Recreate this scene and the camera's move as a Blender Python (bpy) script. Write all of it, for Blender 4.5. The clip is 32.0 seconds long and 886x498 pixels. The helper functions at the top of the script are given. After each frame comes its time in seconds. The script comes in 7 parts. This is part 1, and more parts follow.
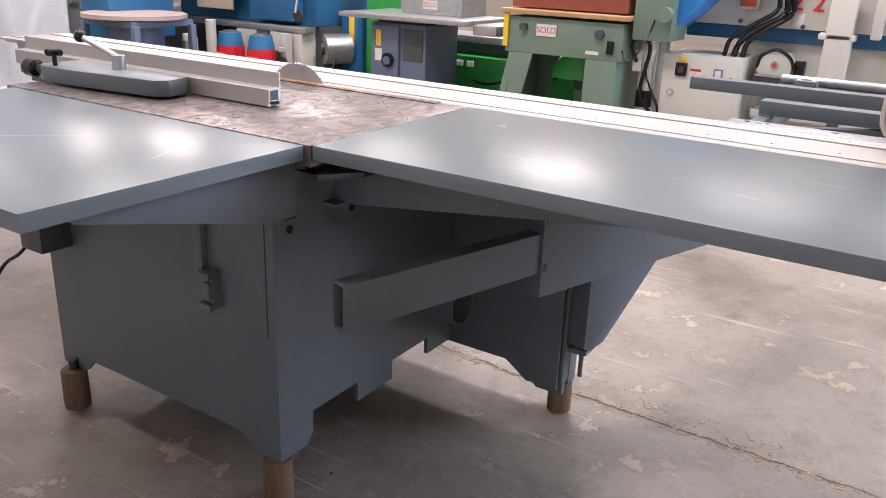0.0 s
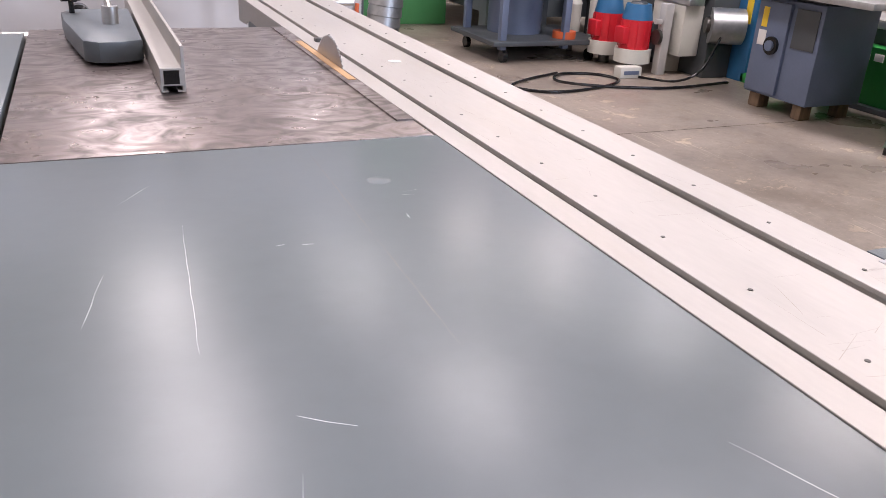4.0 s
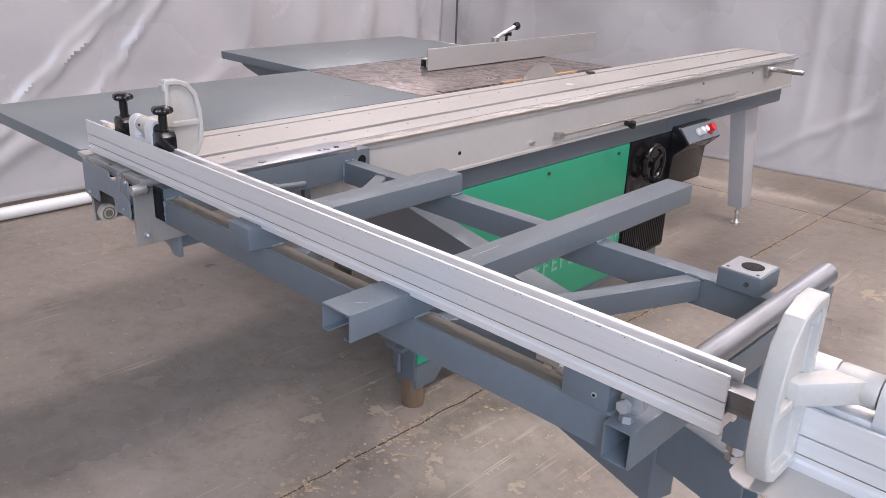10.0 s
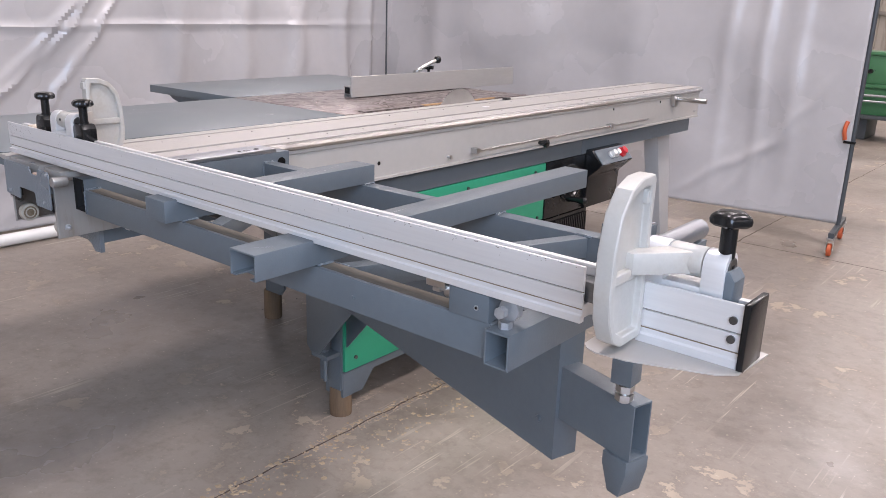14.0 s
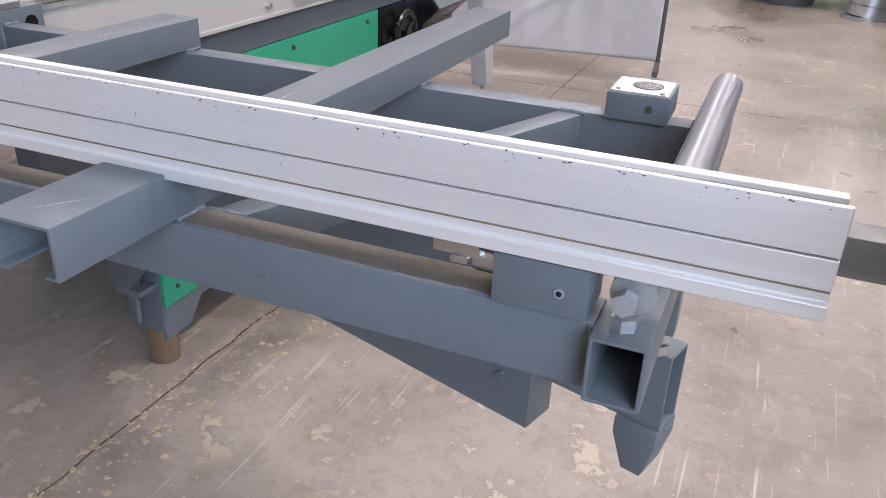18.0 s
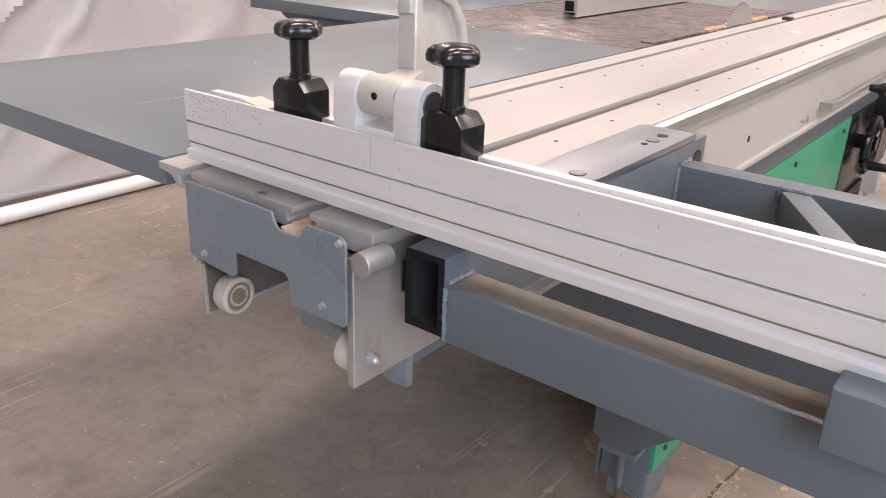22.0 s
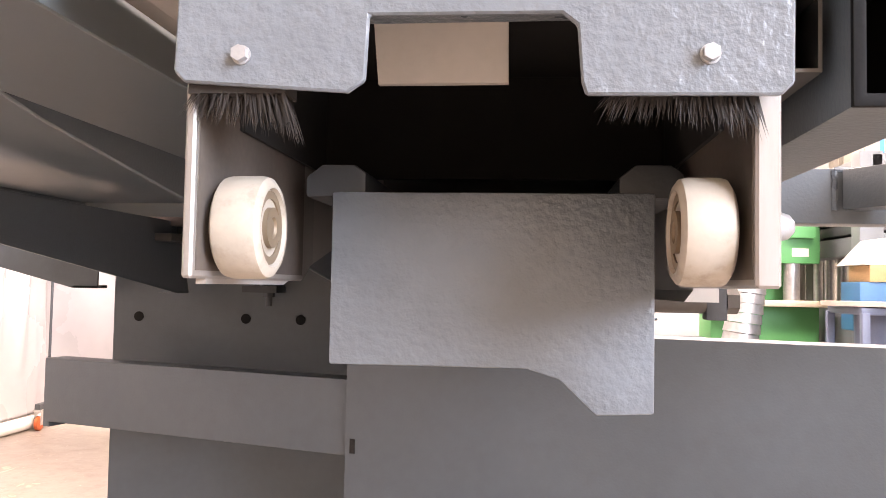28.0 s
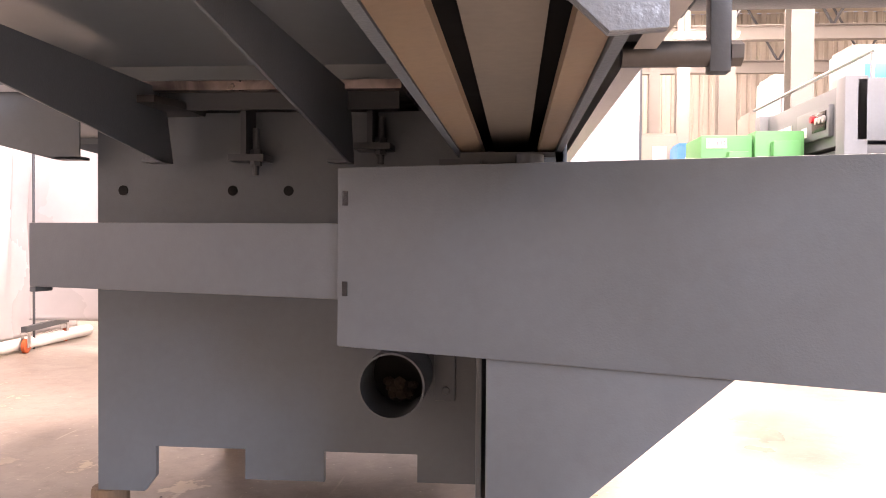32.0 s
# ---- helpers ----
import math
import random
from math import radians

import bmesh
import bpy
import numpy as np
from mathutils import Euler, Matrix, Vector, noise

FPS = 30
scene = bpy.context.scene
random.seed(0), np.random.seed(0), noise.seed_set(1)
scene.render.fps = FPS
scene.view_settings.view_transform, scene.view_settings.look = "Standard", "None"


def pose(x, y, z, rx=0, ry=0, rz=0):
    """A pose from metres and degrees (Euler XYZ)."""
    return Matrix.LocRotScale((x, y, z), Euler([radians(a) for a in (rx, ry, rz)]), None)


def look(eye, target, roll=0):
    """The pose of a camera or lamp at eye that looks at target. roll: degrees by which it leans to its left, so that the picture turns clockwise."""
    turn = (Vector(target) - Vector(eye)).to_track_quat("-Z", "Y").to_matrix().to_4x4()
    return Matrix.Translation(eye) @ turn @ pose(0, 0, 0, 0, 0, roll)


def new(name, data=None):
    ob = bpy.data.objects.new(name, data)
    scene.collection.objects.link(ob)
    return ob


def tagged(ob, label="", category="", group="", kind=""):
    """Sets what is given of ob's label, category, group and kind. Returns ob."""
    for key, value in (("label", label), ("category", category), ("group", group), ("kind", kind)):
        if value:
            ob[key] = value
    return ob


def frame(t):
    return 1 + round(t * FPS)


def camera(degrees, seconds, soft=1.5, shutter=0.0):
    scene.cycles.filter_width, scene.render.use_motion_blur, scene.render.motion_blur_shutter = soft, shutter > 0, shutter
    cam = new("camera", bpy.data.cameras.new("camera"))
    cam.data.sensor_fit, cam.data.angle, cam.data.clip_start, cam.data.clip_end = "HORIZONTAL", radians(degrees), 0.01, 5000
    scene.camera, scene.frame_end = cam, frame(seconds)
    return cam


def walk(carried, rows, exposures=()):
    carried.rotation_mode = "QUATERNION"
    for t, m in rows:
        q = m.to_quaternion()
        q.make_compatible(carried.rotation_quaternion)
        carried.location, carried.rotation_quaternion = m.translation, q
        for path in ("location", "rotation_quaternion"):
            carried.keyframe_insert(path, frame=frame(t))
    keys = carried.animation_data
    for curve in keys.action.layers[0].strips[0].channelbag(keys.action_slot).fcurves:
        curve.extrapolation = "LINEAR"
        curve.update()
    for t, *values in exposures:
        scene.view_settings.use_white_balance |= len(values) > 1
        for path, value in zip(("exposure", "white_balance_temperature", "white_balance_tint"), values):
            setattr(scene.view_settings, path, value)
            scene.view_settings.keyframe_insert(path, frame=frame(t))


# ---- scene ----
cam = camera(58.0, 32.0, soft=0.75)
PATH = [
    (0, (-1.778, -1.079, 1.264), (-0.189, -0.076, 0.58), 2.3),
    (0.5, (-1.649, -1.066, 1.27), (-0.074, -0.042, 0.584), 2.3),
    (1, (-1.5, -1.06, 1.265), (0.016, 0.042, 0.567), 2.6),
    (1.5, (-1.33, -1.078, 1.269), (0.074, 0.151, 0.548), 2.6),
    (2, (-1.133, -1.086, 1.262), (0.152, 0.254, 0.518), 2.1),
    (2.5, (-0.964, -1.113, 1.257), (0.222, 0.306, 0.496), 1.5),
    (4.5, (-0.31, -1.153, 1.243), (0.202, 0.599, 0.426), 3.3),
    (5, (-0.125, -1.193, 1.259), (0.087, 0.619, 0.439), 2.8),
    (5.5, (0.037, -1.214, 1.26), (-0.049, 0.607, 0.436), 2.7),
    (6, (0.203, -1.207, 1.276), (-0.143, 0.582, 0.452), 2.6),
    (6.5, (0.368, -1.188, 1.292), (-0.219, 0.54, 0.472), 2.7),
    (7, (0.533, -1.203, 1.276), (-0.3, 0.429, 0.474), 2.4),
    (7.5, (0.709, -1.274, 1.271), (-0.326, 0.246, 0.484), 2.2),
    (8, (0.911, -1.374, 1.289), (-0.235, 0.065, 0.504), 2.1),
    (8.5, (1.137, -1.455, 1.307), (-0.079, -0.074, 0.523), 2.2),
    (9, (1.335, -1.557, 1.325), (0.074, -0.211, 0.551), 2.0),
    (9.5, (1.54, -1.688, 1.351), (0.262, -0.348, 0.595), 2.0),
    (10, (1.757, -1.785, 1.373), (0.476, -0.433, 0.644), 2.0),
    (10.5, (1.937, -1.881, 1.375), (0.659, -0.508, 0.68), 2.1),
    (11, (2.06, -1.995, 1.382), (0.783, -0.602, 0.724), 2.1),
    (11.5, (2.136, -2.091, 1.388), (0.868, -0.676, 0.765), 2.0),
    (12, (2.149, -2.117, 1.386), (0.892, -0.68, 0.79), 2.0),
    (12.5, (2.109, -2.087, 1.358), (0.864, -0.632, 0.78), 1.9),
    (13, (2.042, -2.028, 1.317), (0.808, -0.56, 0.749), 1.9),
    (13.5, (1.969, -1.93, 1.279), (0.746, -0.452, 0.714), 1.9),
    (15.5, (1.739, -1.683, 1.203), (0.69, -0.137, 0.489), 1.4),
    (16, (1.685, -1.638, 1.185), (0.782, -0.03, 0.412), 1.4),
    (16.5, (1.635, -1.586, 1.166), (0.842, 0.058, 0.349), 1.4),
    (17, (1.58, -1.544, 1.147), (0.854, 0.116, 0.3), 1.7),
    (17.5, (1.52, -1.523, 1.137), (0.834, 0.138, 0.259), 1.9),
    (18, (1.439, -1.522, 1.138), (0.768, 0.137, 0.245), 2.2),
    (18.5, (1.334, -1.523, 1.137), (0.65, 0.125, 0.234), 2.5),
    (19, (1.216, -1.515, 1.14), (0.494, 0.118, 0.238), 2.7),
    (19.5, (1.112, -1.525, 1.138), (0.338, 0.085, 0.237), 2.7),
    (20, (1.014, -1.545, 1.142), (0.195, 0.044, 0.244), 2.7),
    (20.5, (0.904, -1.561, 1.149), (0.012, 0.002, 0.275), 2.6),
    (21, (0.815, -1.561, 1.148), (-0.173, -0.033, 0.319), 2.3),
    (21.5, (0.738, -1.553, 1.136), (-0.328, -0.06, 0.339), 2.1),
    (22, (0.684, -1.534, 1.142), (-0.44, -0.072, 0.367), 2.1),
    (22.5, (0.64, -1.517, 1.137), (-0.522, -0.082, 0.368), 2.0),
    (23, (0.596, -1.503, 1.141), (-0.584, -0.083, 0.372), 1.9),
    (23.5, (0.553, -1.482, 1.138), (-0.635, -0.07, 0.366), 1.9),
    (24, (0.502, -1.476, 1.134), (-0.68, -0.06, 0.362), 1.8),
    (24.5, (0.472, -1.458, 1.121), (-0.684, -0.019, 0.35), 1.5),
    (25, (0.414, -1.447, 1.05), (-0.679, 0.059, 0.319), 1.1),
    (25.5, (0.357, -1.429, 0.982), (-0.646, 0.193, 0.38), 0.5),
    (26, (0.315, -1.428, 0.909), (-0.504, 0.363, 0.562), 1.1),
    (26.5, (0.283, -1.428, 0.83), (-0.365, 0.462, 0.756), 1.5),
    (28.5, (0.182, -1.383, 0.763), (0.058, 0.61, 0.871), 1.1),
    (29, (0.188, -1.385, 0.768), (0.13, 0.61, 0.904), 1.0),
    (29.5, (0.195, -1.392, 0.765), (0.182, 0.602, 0.918), 0.8),
    (30, (0.201, -1.393, 0.739), (0.202, 0.601, 0.898), 0.8),
    (30.5, (0.197, -1.396, 0.698), (0.178, 0.599, 0.849), 0.9),
    (31, (0.187, -1.389, 0.663), (0.119, 0.608, 0.764), 0.8),
    (31.5, (0.181, -1.382, 0.629), (0.054, 0.614, 0.649), 0.7),
    (32, (0.182, -1.373, 0.618), (0.002, 0.618, 0.577), 0.4),
]
walk(cam, [(t, look(eye, target, roll)) for t, eye, target, roll in PATH],
     [(0, 0.42, 6500, 23), (2.5, 0.3, 6400, 24), (4.5, -0.05, 6500, 25), (6, -0.4, 6100, 24), (7, -0.36, 6100, 23), (8, -0.15, 6350, 24), (9.5, -0.04, 6350, 24), (11, -0.08, 6650, 23), (13.5, -0.04, 6500, 23), (16, -0.14, 6300, 23), (18, 0.0, 6350, 23), (20, 0.02, 7600, 29), (22, 0.2, 7150, 25), (24, 0.22, 7100, 24), (26, 0.57, 7050, 25), (28.5, 1.9, 7850, 30), (30, 1.8, 7900, 31), (31, 1.75, 7900, 35), (32, 1.75, 7800, 36)])

# ---- light: an industrial hall lit by roof lights and an added window ----
world = bpy.data.worlds.new("hall_sky")
scene.world = world
world.use_nodes = True
_wn = world.node_tree.nodes
_sky = _wn.new("ShaderNodeTexSky")
_sky.sky_type = "NISHITA"
_sky.sun_disc = False
_sky.sun_elevation = radians(48)
_sky.sun_rotation = radians(150)
world.node_tree.links.new(_sky.outputs[0], _wn["Background"].inputs[0])
_wn["Background"].inputs[1].default_value = 0.10


def area_lamp(name, m, sx, sy, watts, colour):
    data = bpy.data.lights.new(name, "AREA")
    data.shape, data.size, data.size_y = "RECTANGLE", sx, sy
    data.energy, data.color = watts, colour
    ob = new(name, data)
    ob.matrix_world = m
    return ob


ROOF_Z = 6.6
# unseen roof lights; several are added only to fill in the light
SKYLIGHTS = [(x, y) for y in (-2.9, 1.0, 5.8, 11.0, 14.8, 18.6) for x in (-7.0, -0.6, 3.6, 12.2)]
# watts of each roof light, row by row; 0 leaves the lamp out, for darker floor
ROOF_WATTS = {-2.9: (0, 0, 100, 100), 1.0: (80, 205, 310, 110), 5.8: (170, 170, 145, 240), 11.0: (150, 170, 120, 220), 14.8: (100, 160, 100, 120), 18.6: (160, 160, 160, 160)}
for _i, (_x, _y) in enumerate(SKYLIGHTS):
    _w = ROOF_WATTS[_y][_i % 4]
    if not _w:
        continue
    area_lamp("roof_light_lamp", pose(_x, _y, ROOF_Z - 0.06), 1.0, 2.2, _w, (1.0, 0.97, 0.93))
# bluish daylight lamp in the added, unseen window of the south wall
area_lamp("added_window_daylight", look((4.4, -4.36, 2.8), (1.7, -0.6, 0.7)), 3.3, 2.9, 380, (0.60, 0.80, 1.0))

# pendant batten lamps down the hall
LAMPS = [(2.3, 10.5, 4.2), (4.9, 9.0, 4.2), (3.7, 14.0, 4.3), (5.8, 7.6, 4.1), (0.5, 16.5, 4.3)]
for _x, _y, _z in LAMPS:
    _d = bpy.data.lights.new("batten_glow", "POINT")
    _d.energy, _d.shadow_soft_size, _d.color = 60, 0.25, (1.0, 0.95, 0.87)
    new("batten_glow", _d).matrix_world = pose(_x, _y, _z - 0.32)


# ---- materials ----
def mat(name, colour, rough=0.5, metal=0.0, var=0.12, scale=6.0, bump=0.0, bscale=60.0, coat=0.0, spread=None,
        stain=0.0, stain_colour=(0.05, 0.04, 0.03), stain_scale=2.5, stretch=(1, 1, 1), rvar=0.08, spec=0.5):
    """A painted, cast or bare surface: colour variation at two scales, stains, fine relief."""
    m = bpy.data.materials.new(name)
    m.use_nodes = True
    nt = m.node_tree
    n, l = nt.nodes, nt.links
    bs = n["Principled BSDF"]
    tc = n.new("ShaderNodeTexCoord")
    mp = n.new("ShaderNodeMapping")
    mp.inputs["Scale"].default_value = stretch
    l.new(tc.outputs["Object"], mp.inputs[0])
    big = n.new("ShaderNodeTexNoise")
    big.inputs["Scale"].default_value, big.inputs["Detail"].default_value = scale, 6
    fine = n.new("ShaderNodeTexNoise")
    fine.inputs["Scale"].default_value, fine.inputs["Detail"].default_value = scale * 14, 4
    for t in (big, fine):
        l.new(mp.outputs[0], t.inputs["Vector"])
    mixf = n.new("ShaderNodeMath")
    mixf.operation = "MULTIPLY_ADD"
    l.new(fine.outputs["Fac"], mixf.inputs[0])
    mixf.inputs[1].default_value = 0.4
    l.new(big.outputs["Fac"], mixf.inputs[2])
    ramp = n.new("ShaderNodeMapRange")
    ramp.inputs["From Min"].default_value, ramp.inputs["From Max"].default_value = 0.4, 1.0
    ramp.inputs["To Min"].default_value, ramp.inputs["To Max"].default_value = 1 - var, 1 + var
    l.new(mixf.outputs[0], ramp.inputs[0])
    mul = n.new("ShaderNodeVectorMath")
    mul.operation = "SCALE"
    mul.inputs[0].default_value = colour
    l.new(ramp.outputs[0], mul.inputs["Scale"])
    out = mul.outputs[0]
    if stain:
        sn = n.new("ShaderNodeTexNoise")
        sn.inputs["Scale"].default_value, sn.inputs["Detail"].default_value, sn.inputs["Roughness"].default_value = stain_scale, 8, 0.65
        l.new(mp.outputs[0], sn.inputs["Vector"])
        sr = n.new("ShaderNodeMapRange")
        sr.inputs["From Min"].default_value, sr.inputs["From Max"].default_value = 0.48, 0.74
        sr.interpolation_type = "SMOOTHSTEP"
        sr.inputs["To Max"].default_value = stain
        l.new(sn.outputs["Fac"], sr.inputs[0])
        mx = n.new("ShaderNodeMix")
        mx.data_type = "RGBA"
        l.new(sr.outputs[0], mx.inputs["Factor"])
        l.new(out, mx.inputs[6])
        mx.inputs[7].default_value = (*stain_colour, 1)
        out = mx.outputs[2]
    l.new(out, bs.inputs["Base Color"])
    rr = n.new("ShaderNodeMapRange")
    rr.inputs["From Min"].default_value, rr.inputs["From Max"].default_value = 0.15, 0.85
    rr.inputs["To Min"].default_value, rr.inputs["To Max"].default_value = max(0.03, rough - rvar), min(1, rough + rvar)
    l.new(big.outputs["Fac"], rr.inputs[0])
    l.new(rr.outputs[0], bs.inputs["Roughness"])
    bs.inputs["Metallic"].default_value = metal
    bs.inputs["Specular IOR Level"].default_value = spec
    if coat:
        bs.inputs["Coat Weight"].default_value, bs.inputs["Coat Roughness"].default_value = coat, 0.15
    if bump:
        bt = n.new("ShaderNodeTexNoise")
        bt.inputs["Scale"].default_value, bt.inputs["Detail"].default_value = bscale, 3
        l.new(mp.outputs[0], bt.inputs["Vector"])
        bp = n.new("ShaderNodeBump")
        bp.inputs["Strength"].default_value, bp.inputs["Distance"].default_value = bump, 0.002
        l.new(bt.outputs["Fac"], bp.inputs["Height"])
        l.new(bp.outputs[0], bs.inputs["Normal"])
    return m


M = {}
M["paint"] = mat("hammered_grey_blue_paint", (0.101, 0.119, 0.132), 0.38, 0.0, 0.10, 5, 0.14, 330, stain=0.25, stain_colour=(0.085, 0.094, 0.102), stain_scale=22, rvar=0.07, spec=0.40)
M["table_paint"] = mat("smooth_grey_blue_table_paint", (0.118, 0.140, 0.149), 0.30, 0.0, 0.10, 2.5, 0.03, 60, rvar=0.03)
M["hammer"] = mat("coarse_hammered_paint", (0.150, 0.172, 0.190), 0.29, 0.0, 0.12, 5, 0.45, 240, stain=0.25, stain_colour=(0.085, 0.094, 0.102), stain_scale=22, rvar=0.03)
M["lathe_green"] = mat("dull_green_enamel", (0.05, 0.17, 0.075), 0.45, 0.0, 0.12, 5)
M["dark_paint"] = mat("dark_grey_paint", (0.055, 0.062, 0.068), 0.45, 0.0, 0.12, 5, 0.2, 120)
M["alu"] = mat("worn_aluminium", (0.425, 0.403, 0.378), 0.46, 0.45, 0.09, 9, 0.05, 160, stain=0.35, stain_colour=(0.40, 0.36, 0.31), stain_scale=14, stretch=(1, 0.22, 1), rvar=0.14)
M["alu_clean"] = mat("brushed_aluminium", (0.74, 0.735, 0.73), 0.36, 0.55, 0.09, 22, 0.03, 260, stretch=(0.05, 1, 1), stain=0.22, stain_colour=(0.55, 0.53, 0.51), stain_scale=14, rvar=0.07)
M["alu_grey"] = mat("beige_grey_anodised_skirt", (0.44, 0.42, 0.39), 0.42, 0.25, 0.07, 3, 0.08, 90)
M["steel"] = mat("bright_steel", (0.52, 0.51, 0.50), 0.34, 1.0, 0.12, 18, 0.015, 300, rvar=0.10)
M["plate_steel"] = mat("ground_steel_plate", (0.46, 0.48, 0.51), 0.34, 0.95, 0.07, 30, 0.01, 300, stretch=(1, 0.1, 1), rvar=0.12)
M["dark_steel"] = mat("oily_dark_steel", (0.10, 0.095, 0.09), 0.4, 0.8, 0.2, 12)
M["black"] = mat("black_plastic", (0.007, 0.007, 0.0075), 0.24, 0.0, 0.2, 10, 0.02, 200, spec=0.4)
M["rubber"] = mat("black_rubber", (0.02, 0.02, 0.02), 0.7, 0.0, 0.2, 10)
M["green"] = mat("emerald_green_paint", (0.012, 0.250, 0.135), 0.42, 0.0, 0.06, 3, 0.15, 150)
M["cast"] = mat("cream_cast_alloy", (0.43, 0.41, 0.375), 0.46, 0.15, 0.10, 14, 0.10, 160, stain=0.45, stain_colour=(0.34, 0.27, 0.19), stain_scale=16)
M["nylon"] = mat("yellowed_nylon", (0.40, 0.36, 0.30), 0.5, 0.0, 0.14, 18, 0.1, 160, stain=0.75, stain_colour=(0.20, 0.14, 0.09), stain_scale=40)
M["bristle"] = mat("grey_bristle", (0.028, 0.024, 0.022), 0.6, 0.0, 0.5, 80)
M["white"] = mat("white_enamel", (0.72, 0.71, 0.68), 0.4, 0.0, 0.05, 3)
M["red"] = mat("red_enamel", (0.55, 0.02, 0.03), 0.35, 0.0, 0.08, 4)
M["blue"] = mat("blue_enamel", (0.02, 0.12, 0.26), 0.4, 0.0, 0.12, 4)
M["bright_blue"] = mat("bright_blue_enamel", (0.02, 0.22, 0.62), 0.4, 0.0, 0.08, 4)
M["mach_green"] = mat("bright_green_enamel", (0.02, 0.30, 0.06), 0.4, 0.0, 0.12, 4)
M["olive"] = mat("grey_green_enamel", (0.15, 0.22, 0.17), 0.45, 0.0, 0.10, 4)
M["slate"] = mat("slate_blue_enamel", (0.11, 0.14, 0.21), 0.45, 0.0, 0.10, 4)
M["orange"] = mat("orange_polyurethane", (0.52, 0.10, 0.03), 0.5, 0.0, 0.1, 20)
M["galv"] = mat("galvanised_sheet", (0.42, 0.43, 0.44), 0.40, 0.85, 0.18, 25)
M["rail_paint"] = mat("pale_grey_steelwork", (0.25, 0.235, 0.215), 0.5, 0.0, 0.06, 2)
M["leg_grey"] = mat("light_grey_leg_paint", (0.42, 0.41, 0.40), 0.45, 0.0, 0.06, 4)
M["wall"] = mat("cream_sheet_wall", (0.38, 0.35, 0.30), 0.6, 0.0, 0.06, 1.0)
M["roof"] = mat("cream_roof_lining", (0.46, 0.42, 0.36), 0.7, 0.0, 0.05, 1.0)
M["yellow"] = mat("yellow_label", (0.75, 0.50, 0.03), 0.5)
M["label_white"] = mat("white_label", (0.66, 0.65, 0.63), 0.5, 0.0, 0.03)
M["wood"] = mat("raw_round_timber", (0.15, 0.095, 0.055), 0.8, 0.0, 0.45, 14, 0.6, 90, stretch=(1, 1, 0.10), stain=0.6, stain_colour=(0.05, 0.032, 0.02), stain_scale=12)
M["ply"] = mat("pale_plywood", (0.45, 0.27, 0.13), 0.6, 0.0, 0.25, 6, 0.2, 60, stretch=(1, 0.15, 1))
M["board"] = mat("pale_board", (0.50, 0.42, 0.33), 0.6, 0.0, 0.12, 6)

M["machine_white"] = mat("pale_grey_machine_enamel", (0.56, 0.55, 0.50), 0.42, 0.0, 0.06, 3)
M["red_brown"] = mat("dull_red_abrasive", (0.26, 0.07, 0.045), 0.8, 0.0, 0.15, 8)
M["teal"] = mat("pale_teal_enamel", (0.30, 0.50, 0.48), 0.45, 0.0, 0.08, 3)
M["press_grey"] = mat("press_grey_enamel", (0.13, 0.15, 0.165), 0.45, 0.0, 0.10, 3)
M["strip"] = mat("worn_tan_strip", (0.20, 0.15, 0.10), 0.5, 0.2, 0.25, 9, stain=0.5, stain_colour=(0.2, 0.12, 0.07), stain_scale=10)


def iron_mat():
    """Planed cast iron: smeared polishing swirls over brown patina."""
    m = mat("planed_cast_iron", (0.185, 0.155, 0.148), 0.36, 0.75, 0.06, 9, 0.015, 300, stain=0.55, stain_colour=(0.165, 0.125, 0.105), stain_scale=4)
    nt = m.node_tree
    n, l = nt.nodes, nt.links
    bs = n["Principled BSDF"]
    old = bs.inputs["Base Color"].links[0].from_socket
    tc = n.new("ShaderNodeTexCoord")
    mp = n.new("ShaderNodeMapping")
    mp.inputs["Rotation"].default_value = (0, 0, 0.5)
    mp.inputs["Scale"].default_value = (0.85, 1.15, 1.0)
    l.new(tc.outputs["Object"], mp.inputs[0])
    ws = n.new("ShaderNodeTexNoise")
    ws.inputs["Scale"].default_value, ws.inputs["Detail"].default_value, ws.inputs["Distortion"].default_value = 12.0, 3.0, 2.4
    l.new(mp.outputs[0], ws.inputs["Vector"])
    mr = n.new("ShaderNodeMapRange")
    mr.inputs["From Min"].default_value, mr.inputs["From Max"].default_value = 0.30, 0.70
    mr.inputs["To Min"].default_value, mr.inputs["To Max"].default_value = 0.27, 0.48
    mr.interpolation_type = "SMOOTHSTEP"
    l.new(ws.outputs["Fac"], mr.inputs[0])
    l.new(mr.outputs[0], bs.inputs["Roughness"])
    sc = n.new("ShaderNodeMapRange")
    sc.inputs["From Min"].default_value, sc.inputs["From Max"].default_value = 0.32, 0.68
    sc.inputs["To Min"].default_value, sc.inputs["To Max"].default_value = 1.75, 0.60
    l.new(ws.outputs["Fac"], sc.inputs[0])
    mu = n.new("ShaderNodeVectorMath")
    mu.operation = "SCALE"
    l.new(old, mu.inputs[0])
    l.new(sc.outputs[0], mu.inputs["Scale"])
    l.new(mu.outputs[0], bs.inputs["Base Color"])
    bp = n.new("ShaderNodeBump")
    bp.inputs["Strength"].default_value, bp.inputs["Distance"].default_value = 0.10, 0.002
    l.new(ws.outputs["Fac"], bp.inputs["Height"])
    l.new(bs.inputs["Normal"].links[0].from_socket, bp.inputs["Normal"])
    l.new(bp.outputs[0], bs.inputs["Normal"])
    return m


M["iron"] = iron_mat()


